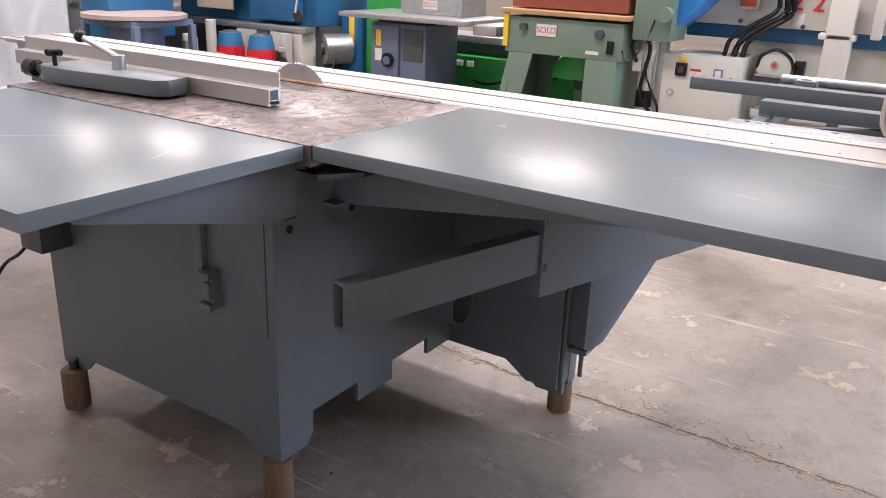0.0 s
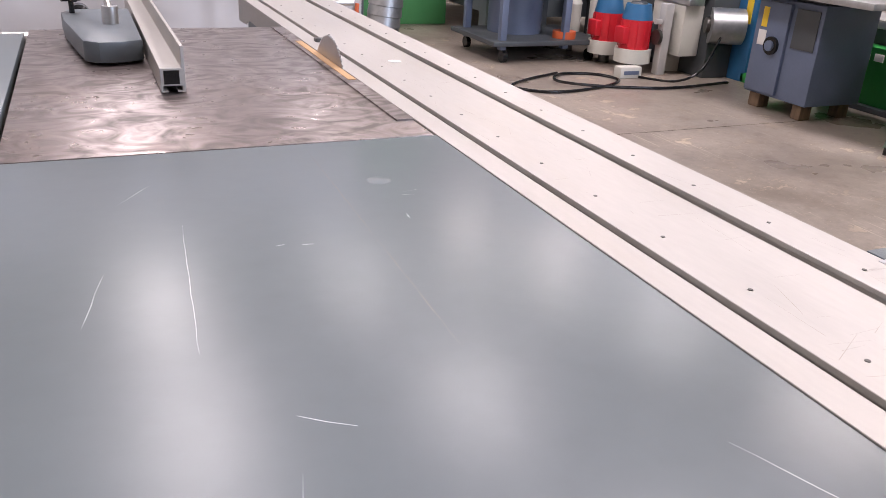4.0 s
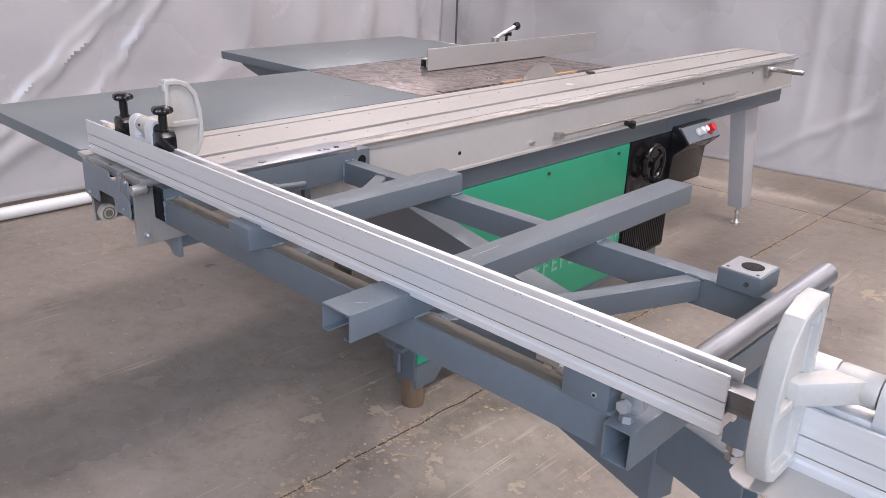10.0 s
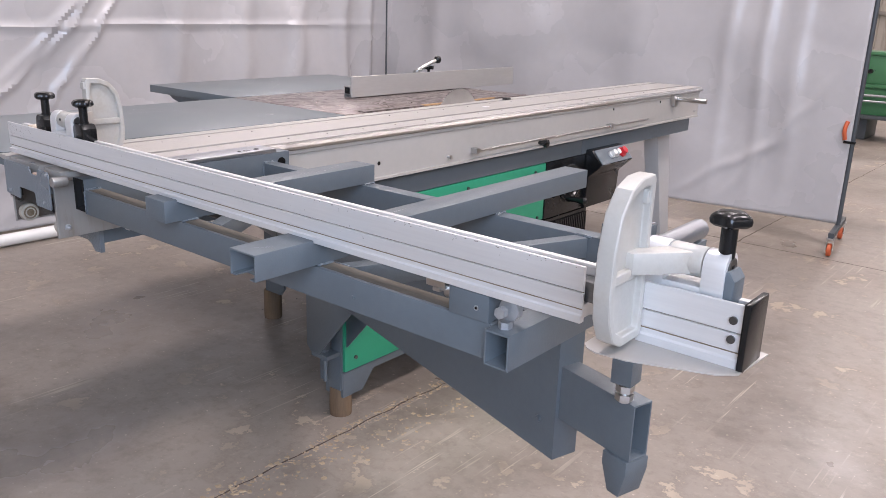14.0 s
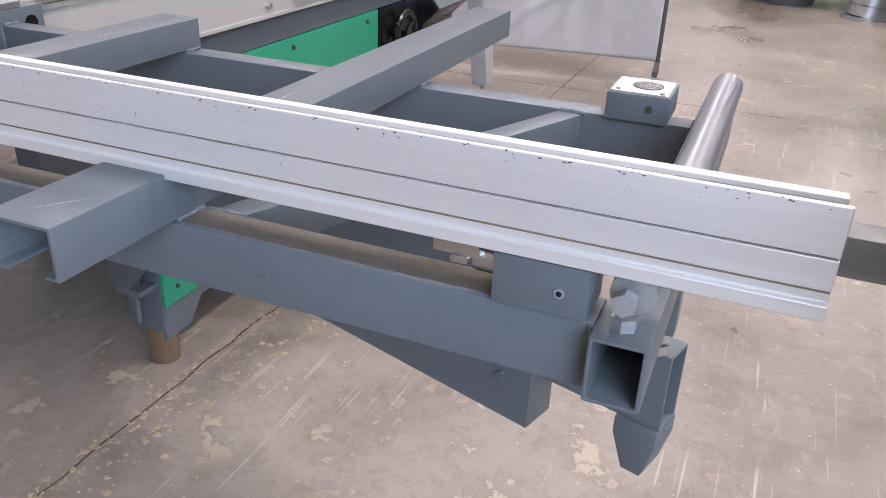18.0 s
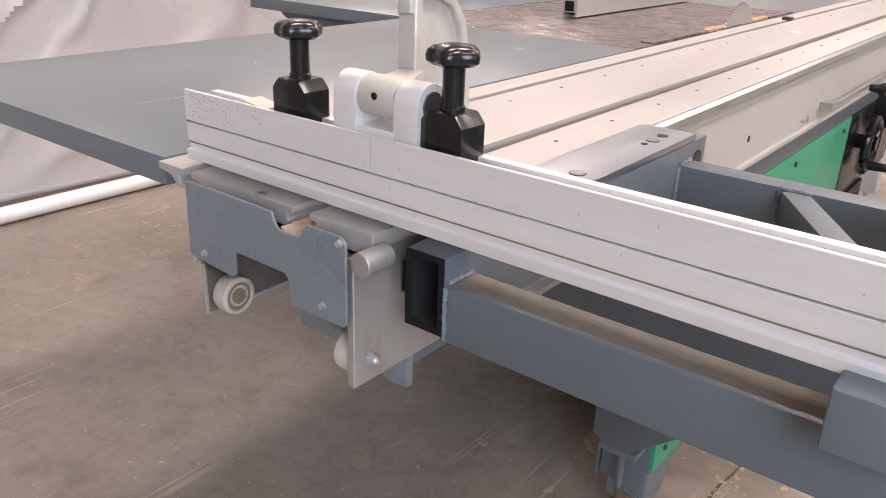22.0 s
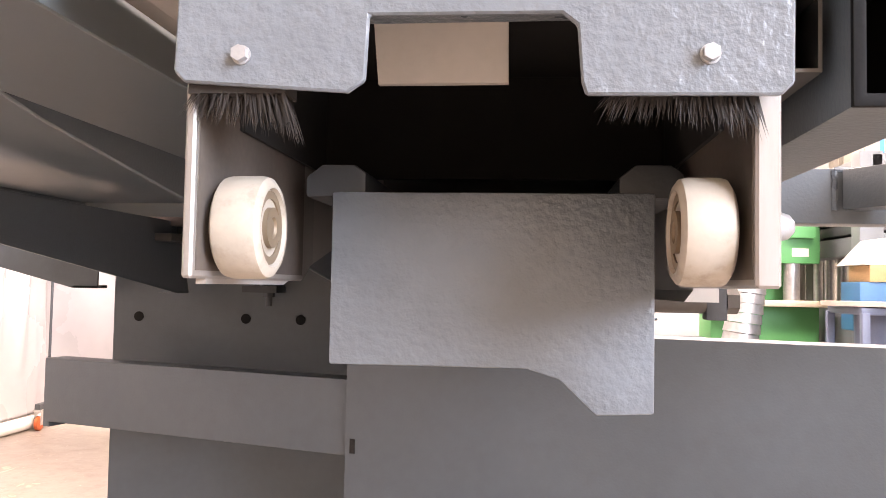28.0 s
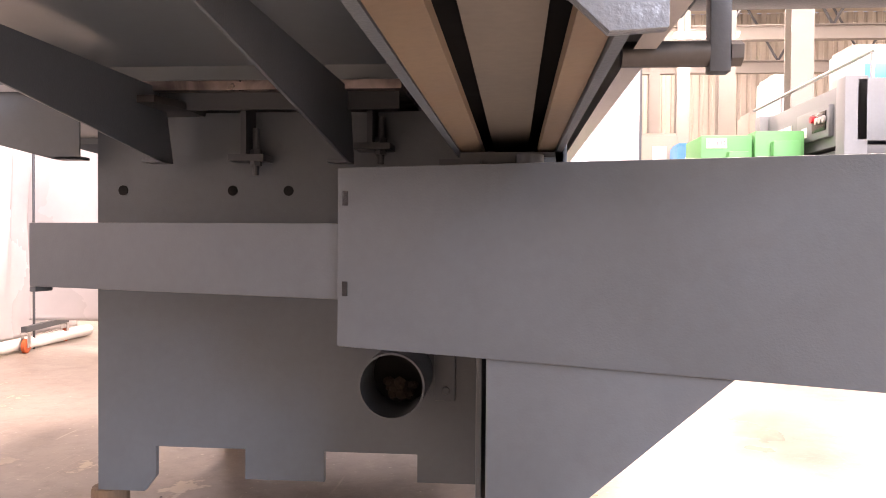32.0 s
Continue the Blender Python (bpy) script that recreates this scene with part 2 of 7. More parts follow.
def concrete_mat():
    """Old power-floated slab: dark and pale mottling, tan flaked patches, hairline scrapes, a fine grain and dull gloss."""
    m = mat("worn_concrete_floor", (0.222, 0.186, 0.156), 0.38, 0.0, 0.30, 1.3, 0.12, 120, stain=0.75, stain_colour=(0.115, 0.088, 0.068), stain_scale=0.9, rvar=0.28)
    nt = m.node_tree
    n, l = nt.nodes, nt.links
    bs = n["Principled BSDF"]
    tc = n.new("ShaderNodeTexCoord")

    def noise_band(scale, detail, rough, lo, hi, top, stretch=(1, 1, 1), turn=0.0):
        mp = n.new("ShaderNodeMapping")
        mp.inputs["Scale"].default_value = stretch
        mp.inputs["Rotation"].default_value = (0, 0, turn)
        l.new(tc.outputs["Object"], mp.inputs[0])
        t = n.new("ShaderNodeTexNoise")
        t.inputs["Scale"].default_value, t.inputs["Detail"].default_value, t.inputs["Roughness"].default_value = scale, detail, rough
        l.new(mp.outputs[0], t.inputs["Vector"])
        r = n.new("ShaderNodeMapRange")
        r.inputs["From Min"].default_value, r.inputs["From Max"].default_value, r.inputs["To Max"].default_value = lo, hi, top
        l.new(t.outputs["Fac"], r.inputs[0])
        return r.outputs[0]

    def times(a, b):
        k = n.new("ShaderNodeMath")
        k.operation = "MULTIPLY"
        l.new(a, k.inputs[0]), l.new(b, k.inputs[1])
        return k.outputs[0]

    def over(fac, colour):
        mx = n.new("ShaderNodeMix")
        mx.data_type = "RGBA"
        l.new(fac, mx.inputs["Factor"])
        l.new(bs.inputs["Base Color"].links[0].from_socket, mx.inputs[6])
        mx.inputs[7].default_value = (*colour, 1)
        l.new(mx.outputs[2], bs.inputs["Base Color"])

    over(noise_band(0.55, 7, 0.6, 0.46, 0.66, 0.6), (0.30, 0.255, 0.215))
    over(noise_band(26, 6, 0.7, 0.52, 0.66, 0.35), (0.135, 0.110, 0.090))
    over(noise_band(19, 6, 0.75, 0.55, 0.66, 0.40), (0.32, 0.275, 0.225))
    over(noise_band(7, 8, 0.7, 0.50, 0.66, 0.5), (0.11, 0.085, 0.066))
    over(times(noise_band(7, 8, 0.66, 0.580, 0.600, 0.90), noise_band(1.3, 4, 0.5, 0.49, 0.60, 1.0)), (0.40, 0.32, 0.24))
    for turn, st in ((0.5, (1, 0.03, 1)), (2.0, (1, 0.04, 1)), (1.2, (1, 0.025, 1)), (2.7, (1, 0.02, 1)), (0.1, (1, 0.025, 1))):
        over(times(noise_band(48, 2, 0.5, 0.68, 0.71, 0.75, st, turn), noise_band(2.1, 4, 0.5, 0.50, 0.60, 1.0)), (0.40, 0.34, 0.27))
    over(noise_band(60, 2, 0.5, 0.68, 0.74, 0.7), (0.46, 0.38, 0.30))
    return m


M["concrete"] = concrete_mat()


def vinyl_mat():
    """Grey vinyl sheeting with sharp packing creases and dull smears."""
    m = mat("grey_vinyl_sheet", (0.45, 0.43, 0.425), 0.28, 0.0, 0.06, 1.6, 0.0, 7, rvar=0.08, stain=0.22, stain_colour=(0.36, 0.33, 0.31), stain_scale=3)
    nt = m.node_tree
    n, l = nt.nodes, nt.links
    tc = n.new("ShaderNodeTexCoord")
    prev = None
    for scale, dist, strength, dst, turn, st in ((1.3, 0.2, 0.45, 0.05, 0.75, (1, 0.35, 1.6)), (3.0, 0.4, 0.35, 0.016, -0.5, (1, 0.25, 1.5)), (9.0, 0.5, 0.16, 0.004, 0.3, (1, 1, 1))):
        mp = n.new("ShaderNodeMapping")
        mp.inputs["Rotation"].default_value = (turn, 0, 0)
        mp.inputs["Scale"].default_value = st
        l.new(tc.outputs["Object"], mp.inputs[0])
        t = n.new("ShaderNodeTexNoise")
        t.noise_type = "RIDGED_MULTIFRACTAL"
        t.inputs["Scale"].default_value, t.inputs["Detail"].default_value, t.inputs["Distortion"].default_value = scale, 1.0, dist
        l.new(mp.outputs[0], t.inputs["Vector"])
        bp = n.new("ShaderNodeBump")
        bp.inputs["Strength"].default_value, bp.inputs["Distance"].default_value = strength, dst
        l.new(t.outputs["Fac"], bp.inputs["Height"])
        if prev:
            l.new(prev, bp.inputs["Normal"])
        prev = bp.outputs[0]
    l.new(prev, n["Principled BSDF"].inputs["Normal"])
    return m


M["vinyl"] = vinyl_mat()


def glow_mat(name, colour, strength):
    m = bpy.data.materials.new(name)
    m.use_nodes = True
    bs = m.node_tree.nodes["Principled BSDF"]
    bs.inputs["Base Color"].default_value = (0.8, 0.8, 0.8, 1)
    bs.inputs["Emission Color"].default_value = (*colour, 1)
    bs.inputs["Emission Strength"].default_value = strength
    return m


M["tube_glow"] = glow_mat("lit_lamp_diffuser", (1.0, 0.98, 0.95), 2.5)
M["scratch"] = mat("bare_scratch", (0.62, 0.64, 0.65), 0.45, 0.2, 0.2, 60)
M["press_green"] = mat("light_green_enamel", (0.07, 0.30, 0.11), 0.45, 0.0, 0.08, 3)
M["cover"] = mat("dusty_inner_cover", (0.15, 0.135, 0.112), 0.6, 0.0, 0.2, 8)
M["deck_scratch"] = mat("dull_scratch", (0.30, 0.265, 0.23), 0.6, 0.2, 0.2, 60)
M["cabinet_cream"] = mat("cream_cabinet_enamel", (0.28, 0.26, 0.225), 0.5, 0.0, 0.08, 2)
M["roller"] = mat("grey_roller_steel", (0.30, 0.31, 0.33), 0.36, 0.8, 0.10, 12)
M["bar_steel"] = mat("streaked_dark_bar_steel", (0.22, 0.225, 0.23), 0.34, 0.9, 0.35, 14, 0.05, 200, stretch=(0.06, 1, 1), rvar=0.12)
M["grease"] = mat("brown_greasy_film", (0.12, 0.10, 0.085), 0.45, 0.2, 0.35, 20, stain=0.5, stain_colour=(0.05, 0.04, 0.032), stain_scale=18)
M["round_board"] = mat("pinkish_worn_board", (0.40, 0.33, 0.30), 0.55, 0.0, 0.12, 8, stain=0.4, stain_colour=(0.25, 0.19, 0.17), stain_scale=5)
M["weld"] = mat("painted_weld_bead", (0.115, 0.137, 0.155), 0.28, 0.0, 0.3, 60, 0.8, 160)
M["tan"] = mat("broken_tan_concrete", (0.36, 0.275, 0.185), 0.85, 0.0, 0.35, 25, 0.5, 60)
M["beam_dust"] = mat("matt_brown_dust_layer", (0.125, 0.110, 0.092), 0.95, 0.0, 0.35, 14, 0.4, 150, stretch=(0.25, 1, 1), stain=0.6, stain_colour=(0.07, 0.06, 0.05), stain_scale=10, spec=0.1)
M["faint_letter"] = mat("faded_pale_lettering", (0.13, 0.34, 0.24), 0.5, 0.0, 0.25, 30)
M["liner"] = mat("matt_black_liner", (0.006, 0.006, 0.006), 0.75, 0.0, 0.3, 40, 0.2, 150, spec=0.2)
M["bolt_grey"] = mat("worn_grey_bolt_head", (0.36, 0.37, 0.38), 0.38, 0.5, 0.2, 60)
M["cheek"] = mat("streaked_worn_aluminium", (0.33, 0.315, 0.295), 0.40, 0.5, 0.10, 12, 0.05, 160, stain=0.6, stain_colour=(0.23, 0.18, 0.14), stain_scale=42, stretch=(1, 1, 0.16), rvar=0.14)
M["packed_dust"] = mat("packed_pinkish_sawdust", (0.36, 0.26, 0.20), 0.9, 0.0, 0.3, 60, 0.6, 200)
# near-black colour that stands in for the shade of holes and insides
M["void"] = mat("shade_black_inside", (0.004, 0.004, 0.004), 0.9, 0.0, 0.3, 20)
M["clod"] = mat("matted_brown_dust", (0.028, 0.019, 0.013), 0.9, 0.0, 0.5, 40, 0.8, 120)


# ---- modelling helpers ----
def bx(bm, x0, x1, y0, y1, z0, z1, m=None):
    """A box between two corners."""
    vs = [bm.verts.new((x, y, z)) for z in (z0, z1) for x, y in ((x0, y0), (x1, y0), (x1, y1), (x0, y1))]
    for f in ((3, 2, 1, 0), (4, 5, 6, 7), (0, 1, 5, 4), (1, 2, 6, 5), (2, 3, 7, 6), (3, 0, 4, 7)):
        bm.faces.new([vs[i] for i in f])
    if m is not None:
        bmesh.ops.transform(bm, matrix=m, verts=vs)
    return vs


def prism(bm, pts, axis, a, b, m=None):
    """A polygon pushed along an axis: x takes (y, z), y takes (x, z), z takes (x, y)."""
    def place(u, v, w):
        return {"x": (w, u, v), "y": (u, w, v), "z": (u, v, w)}[axis]
    lo = [bm.verts.new(place(u, v, a)) for u, v in pts]
    hi = [bm.verts.new(place(u, v, b)) for u, v in pts]
    fs = [bm.faces.new(lo), bm.faces.new(hi[::-1])]
    k = len(pts)
    for i in range(k):
        fs.append(bm.faces.new((lo[i], hi[i], hi[(i + 1) % k], lo[(i + 1) % k])))
    if m is not None:
        bmesh.ops.transform(bm, matrix=m, verts=lo + hi)
    return lo + hi


def rod(bm, p, q, r, r2=None, n=20):
    """A round bar or cone from p to q."""
    p, q = Vector(p), Vector(q)
    d = q - p
    m = Matrix.Translation((p + q) / 2) @ d.to_track_quat("Z", "Y").to_matrix().to_4x4()
    return bmesh.ops.create_cone(bm, cap_ends=True, segments=n, radius1=r, radius2=r if r2 is None else r2, depth=d.length, matrix=m)["verts"]


def lathe(bm, profile, m=None, n=24):
    """A turned solid about z from (radius, height) pairs."""
    rings, made = [], []
    for r, z in profile:
        ring = [bm.verts.new((r * math.cos(2 * math.pi * i / n), r * math.sin(2 * math.pi * i / n), z)) for i in range(n)]
        rings.append(ring)
        made += ring
    for a, b in zip(rings, rings[1:]):
        for i in range(n):
            bm.faces.new((a[i], a[(i + 1) % n], b[(i + 1) % n], b[i]))
    bm.faces.new(rings[0][::-1])
    bm.faces.new(rings[-1])
    if m is not None:
        bmesh.ops.transform(bm, matrix=m, verts=made)
    return made


def pipe(bm, pts, r, n=10):
    """A bent round bar or hose through points."""
    pts = [Vector(p) for p in pts]
    rings = []
    for i, p in enumerate(pts):
        d = (pts[min(i + 1, len(pts) - 1)] - pts[max(i - 1, 0)]).normalized()
        u = d.cross(Vector((0, 0, 1)) if abs(d.z) < 0.9 else Vector((1, 0, 0))).normalized()
        v = d.cross(u)
        rings.append([bm.verts.new(p + r * (math.cos(2 * math.pi * k / n) * u + math.sin(2 * math.pi * k / n) * v)) for k in range(n)])
    for a, b in zip(rings, rings[1:]):
        for k in range(n):
            bm.faces.new((a[k], a[(k + 1) % n], b[(k + 1) % n], b[k]))
    bm.faces.new(rings[0][::-1])
    bm.faces.new(rings[-1])


def smooth_line(pts, k=6):
    """Points of a soft curve through the given ones."""
    p = [Vector(q) for q in pts]
    p = [p[0] * 2 - p[1], *p, p[-1] * 2 - p[-2]]
    out = []
    for a, b, c, d in zip(p, p[1:], p[2:], p[3:]):
        for i in range(k):
            t = i / k
            out.append(0.5 * ((2 * b) + (c - a) * t + (2 * a - 5 * b + 4 * c - d) * t * t + (3 * b - a - 3 * c + d) * t ** 3))
    return [*out, p[-2]]


def hollow(bm, u0, u1, v0, v1, wall, axis, a, b, m=None):
    """A rectangular hollow section along an axis, in prism()'s coordinates, open at both ends."""
    def place(u, v, w):
        return {"x": (w, u, v), "y": (u, w, v), "z": (u, v, w)}[axis]
    loops = []
    for w in (a, b):
        for k in (0, wall):
            loops.append([bm.verts.new(place(*q, w)) for q in ((u0 + k, v0 + k), (u1 - k, v0 + k), (u1 - k, v1 - k), (u0 + k, v1 - k))])
    oa, ia, ob, ib = loops
    for i in range(4):
        j = (i + 1) % 4
        for f in ((oa[i], oa[j], ob[j], ob[i]), (ia[j], ia[i], ib[i], ib[j]), (oa[j], oa[i], ia[i], ia[j]), (ob[i], ob[j], ib[j], ib[i])):
            bm.faces.new(f)
    vs = [v for l in loops for v in l]
    if m is not None:
        bmesh.ops.transform(bm, matrix=m, verts=vs)
    return vs


def tray(bm, x0, x1, y0, y1, z0, z1, wall, top):
    """A sheet-metal top with a turned-down rim, hollow below."""
    o0 = [bm.verts.new((x, y, z1)) for x, y in ((x0, y0), (x1, y0), (x1, y1), (x0, y1))]
    o1 = [bm.verts.new((x, y, z0)) for x, y in ((x0, y0), (x1, y0), (x1, y1), (x0, y1))]
    w = wall
    i1 = [bm.verts.new((x, y, z0)) for x, y in ((x0 + w, y0 + w), (x1 - w, y0 + w), (x1 - w, y1 - w), (x0 + w, y1 - w))]
    i0 = [bm.verts.new((x, y, z1 - top)) for x, y in ((x0 + w, y0 + w), (x1 - w, y0 + w), (x1 - w, y1 - w), (x0 + w, y1 - w))]
    bm.faces.new(o0), bm.faces.new(i0[::-1])
    for i in range(4):
        j = (i + 1) % 4
        bm.faces.new((o1[i], o1[j], o0[j], o0[i])), bm.faces.new((i1[j], i1[i], i0[i], i0[j])), bm.faces.new((o1[j], o1[i], i1[i], i1[j]))


def soften(bm, width, segments=2, angle=40):
    """Rounds the sharp edges."""
    es = [e for e in bm.edges if len(e.link_faces) == 2 and e.calc_face_angle(0) > radians(angle)]
    if es:
        bmesh.ops.bevel(bm, geom=es, offset=width, offset_type="OFFSET", segments=segments, profile=0.6, affect="EDGES", clamp_overlap=True)


def part(name, bm, material, parent=None, label="", bevel=0.0, shade=True, segments=2):
    """Links a bmesh as one mesh object under a thing or a part."""
    bmesh.ops.recalc_face_normals(bm, faces=bm.faces)
    if bevel:
        soften(bm, bevel, segments)
    me = bpy.data.meshes.new(name)
    bm.to_mesh(me)
    bm.free()
    me.materials.append(material)
    if shade:
        me.shade_smooth()
        me.set_sharp_from_angle(angle=radians(27 if bevel else 35))
    ob = new(name, me)
    if parent is not None:
        ob.parent = parent
    if label:
        ob["label"] = label
    return ob


def thing(name, label, category, at=(0, 0, 0), group="", kind=""):
    """An empty at a thing's base; its parts are built in world places and hung under it."""
    ob = new(name)
    ob.empty_display_size = 0.1
    ob.location = at
    return tagged(ob, label, category, group, kind)


def under(parent, ob):
    """Hangs an object that is built in world places under a thing that stands elsewhere."""
    ob.parent = parent
    ob.matrix_parent_inverse = Matrix.Translation(parent.location).inverted()
    return ob


def add(name, bm, material, parent, label="", bevel=0.0, shade=True, segments=2):
    """part() for a mesh in world places under a thing or its part."""
    ob = part(name, bm, material, None, label, bevel, shade, segments)
    ob.parent = parent
    top = parent
    while top.parent is not None:
        top = top.parent
    ob.matrix_parent_inverse = Matrix.Translation(top.location).inverted() if parent is top else Matrix()
    if parent is not top:
        ob.matrix_parent_inverse = (Matrix.Translation(top.location) @ parent.matrix_parent_inverse).inverted()
    return ob


def mesh():
    return bmesh.new()


def make(fn, *a, **k):
    bm = bmesh.new()
    fn(bm, *a, **k)
    return bm


def text_part(name, words, size, m, material, parent, extrude=0.0006, label=""):
    """Lettering as a flat mesh."""
    cu = bpy.data.curves.new(name, "FONT")
    cu.body, cu.size, cu.extrude, cu.align_x, cu.align_y = words, size, extrude, "CENTER", "CENTER"
    tmp = bpy.data.objects.new(name, cu)
    scene.collection.objects.link(tmp)
    me = bpy.data.meshes.new_from_object(tmp.evaluated_get(bpy.context.evaluated_depsgraph_get()))
    bpy.data.objects.remove(tmp)
    bpy.data.curves.remove(cu)
    me.transform(m)
    me.materials.clear()
    me.materials.append(material)
    ob = new(name, me)
    ob.parent = parent
    top = parent
    while top.parent is not None:
        top = top.parent
    if parent is top:
        ob.matrix_parent_inverse = Matrix.Translation(top.location).inverted()
    else:
        ob.matrix_parent_inverse = (Matrix.Translation(top.location) @ parent.matrix_parent_inverse).inverted()
    if label:
        ob["label"] = label
    return ob


# ---- setting: slab, hall shell, screens ----
HX0, HX1, HY0, HY1 = -8.0, 13.0, -4.4, 21.0


def slab():
    bm = mesh()
    bx(bm, HX0, HX1, HY0, HY1, -0.12, 0.0)
    return tagged(part("floor", bm, M["concrete"], shade=False), "worn brown-grey concrete floor with cracks and flaked patches", "floor", kind="structure")


slab()


def seam(name, pts, w, label, seed):
    """A saw cut or crack in the slab, as a thin ragged dark filling."""
    rnd = random.Random(seed)
    bm = mesh()
    pts = [Vector(p) for p in pts]
    line = []
    for a, b in zip(pts, pts[1:]):
        k = max(2, int((b - a).length / 0.04))
        for i in range(k):
            line.append(a.lerp(b, i / k))
    line.append(pts[-1])
    prev = None
    for i, p in enumerate(line):
        d = (line[min(i + 1, len(line) - 1)] - line[max(i - 1, 0)]).normalized()
        nrm = Vector((-d.y, d.x, 0))
        p = p + nrm * rnd.uniform(-0.004, 0.004)
        ww = w * rnd.uniform(0.4, 1.3)
        cur = (bm.verts.new(p + nrm * ww + Vector((0, 0, 0.0015))), bm.verts.new(p - nrm * ww + Vector((0, 0, 0.0015))))
        if prev:
            bm.faces.new((prev[0], cur[0], cur[1], prev[1]))
        prev = cur
    return tagged(part(name, bm, M["dirt"], shade=False), label, "floor joint", kind="structure")


def rubble(pts, seed, spread=0.014, count=340):
    """Broken tan edges and loose chips along a joint."""
    rnd = random.Random(seed)
    bm = mesh()
    pts = [Vector(p) for p in pts]
    for a, b in zip(pts, pts[1:]):
        d = (b - a).normalized()
        nrm = Vector((-d.y, d.x, 0))
        for _ in range(int((b - a).length * count)):
            p = a.lerp(b, rnd.random()) + nrm * rnd.gauss(0, spread) + nrm * (0.03 * noise.noise(a.lerp(b, rnd.random()) * 3))
            r = 0.0015 + 0.0085 * rnd.random() ** 2.2
            k = rnd.randint(4, 7)
            h = rnd.uniform(0.0006, 0.0022) if r > 0.004 else rnd.uniform(0.001, 0.003)
            a0 = rnd.uniform(0, 6)
            rs = [r * rnd.uniform(0.5, 1.2) for _ in range(k)]
            lo = [bm.verts.new(p + Vector((rs[i] * math.cos(a0 + 6.283 * i / k), rs[i] * math.sin(a0 + 6.283 * i / k), 0.0002))) for i in range(k)]
            hi = [bm.verts.new(p + Vector((0.8 * rs[i] * math.cos(a0 + 6.283 * i / k), 0.8 * rs[i] * math.sin(a0 + 6.283 * i / k), h))) for i in range(k)]
            bm.faces.new(hi)
            for i in range(k):
                bm.faces.new((lo[i], lo[(i + 1) % k], hi[(i + 1) % k], hi[i]))
    tagged(part("floor_rubble", bm, M["tan"], shade=False), "tan broken concrete chips along the floor joint", "floor rubble", kind="stuff")


M["dirt"] = mat("packed_dirt", (0.085, 0.062, 0.048), 0.9, 0.0, 0.4, 30)
seam("floor_joint", [(0.42, -6.0, 0), (0.30, -1.13, 0), (0.31, -0.05, 0), (0.385, 1.2, 0), (0.39, 2.7, 0), (0.42, 9.0, 0)], 0.0034, "ragged dirt-filled joint in the concrete floor", 3)
seam("floor_joint", [(-2.0, 2.71, 0), (0.5, 2.705, 0), (3.2, 2.70, 0), (9.0, 2.7, 0)], 0.004, "thin dirt-filled joint across the concrete floor", 4)


rubble([(0.38, -4.0, 0), (0.30, -1.13, 0), (0.31, -0.05, 0), (0.385, 1.2, 0), (0.39, 2.7, 0)], 21)
rubble([(0.33, -0.95, 0), (0.40, -0.45, 0), (0.44, 0.05, 0), (0.43, 0.5, 0)], 22, 0.040, 200)


def hall():
    bm = mesh()
    bx(bm, HX0 - 0.2, HX0, HY0, HY1, 0, ROOF_Z)
    tagged(part("wall_west", bm, M["wall"], shade=False), "cream sheet metal hall wall", "wall", kind="structure")
    bm = mesh()
    bx(bm, HX1, HX1 + 0.2, HY0, HY1, 0, ROOF_Z)
    tagged(part("wall_east", bm, M["wall"], shade=False), "cream sheet metal hall wall", "wall", kind="structure")
    # north wall of corrugated sheet
    bm = mesh()
    pts, x = [], HX0
    while x < HX1:
        for dx, dy in ((0, 0), (0.12, 0), (0.15, 0.04), (0.22, 0.04)):
            pts.append((x + dx, HY1 + dy))
        x += 0.25
    lo = [bm.verts.new((a, b, 0)) for a, b in pts]
    hi = [bm.verts.new((a, b, ROOF_Z)) for a, b in pts]
    for i in range(len(pts) - 1):
        bm.faces.new((lo[i], lo[i + 1], hi[i + 1], hi[i]))
    bx(bm, HX0, HX1, HY1 + 0.06, HY1 + 0.2, 0, ROOF_Z)
    tagged(part("wall_north", bm, M["wall"], shade=False), "cream corrugated sheet metal hall wall", "wall", kind="structure")
    # south wall, out of view; its wide window is added for the daylight lamp
    bm = mesh()
    bx(bm, HX0, 2.6, HY0 - 0.2, HY0, 0, ROOF_Z)
    bx(bm, 6.2, HX1, HY0 - 0.2, HY0, 0, ROOF_Z)
    bx(bm, 2.6, 6.2, HY0 - 0.2, HY0, 4.4, ROOF_Z)
    bx(bm, 2.6, 6.2, HY0 - 0.2, HY0, 0, 1.2)
    tagged(part("wall_south", bm, M["wall"], shade=False), "unseen cream hall wall with an added window opening", "wall", kind="structure")
    # roof with openings for the roof lights
    bm = mesh()
    xs = sorted({x for x, _ in SKYLIGHTS})
    ys = sorted({y for _, y in SKYLIGHTS})
    y_prev = HY0
    for y in ys:
        bx(bm, HX0, HX1, y_prev, y - 1.2, ROOF_Z, ROOF_Z + 0.12)
        x_prev = HX0
        for x in xs:
            bx(bm, x_prev, x - 0.55, y - 1.2, y + 1.2, ROOF_Z, ROOF_Z + 0.12)
            x_prev = x + 0.55
        bx(bm, x_prev, HX1, y - 1.2, y + 1.2, ROOF_Z, ROOF_Z + 0.12)
        y_prev = y + 1.2
    bx(bm, HX0, HX1, y_prev, HY1, ROOF_Z, ROOF_Z + 0.12)
    tagged(part("ceiling", bm, M["roof"], shade=False), "cream lined hall roof with roof lights", "ceiling", kind="structure")


hall()


# ---- the panel saw ----
H = 0.907
HD = 0.906
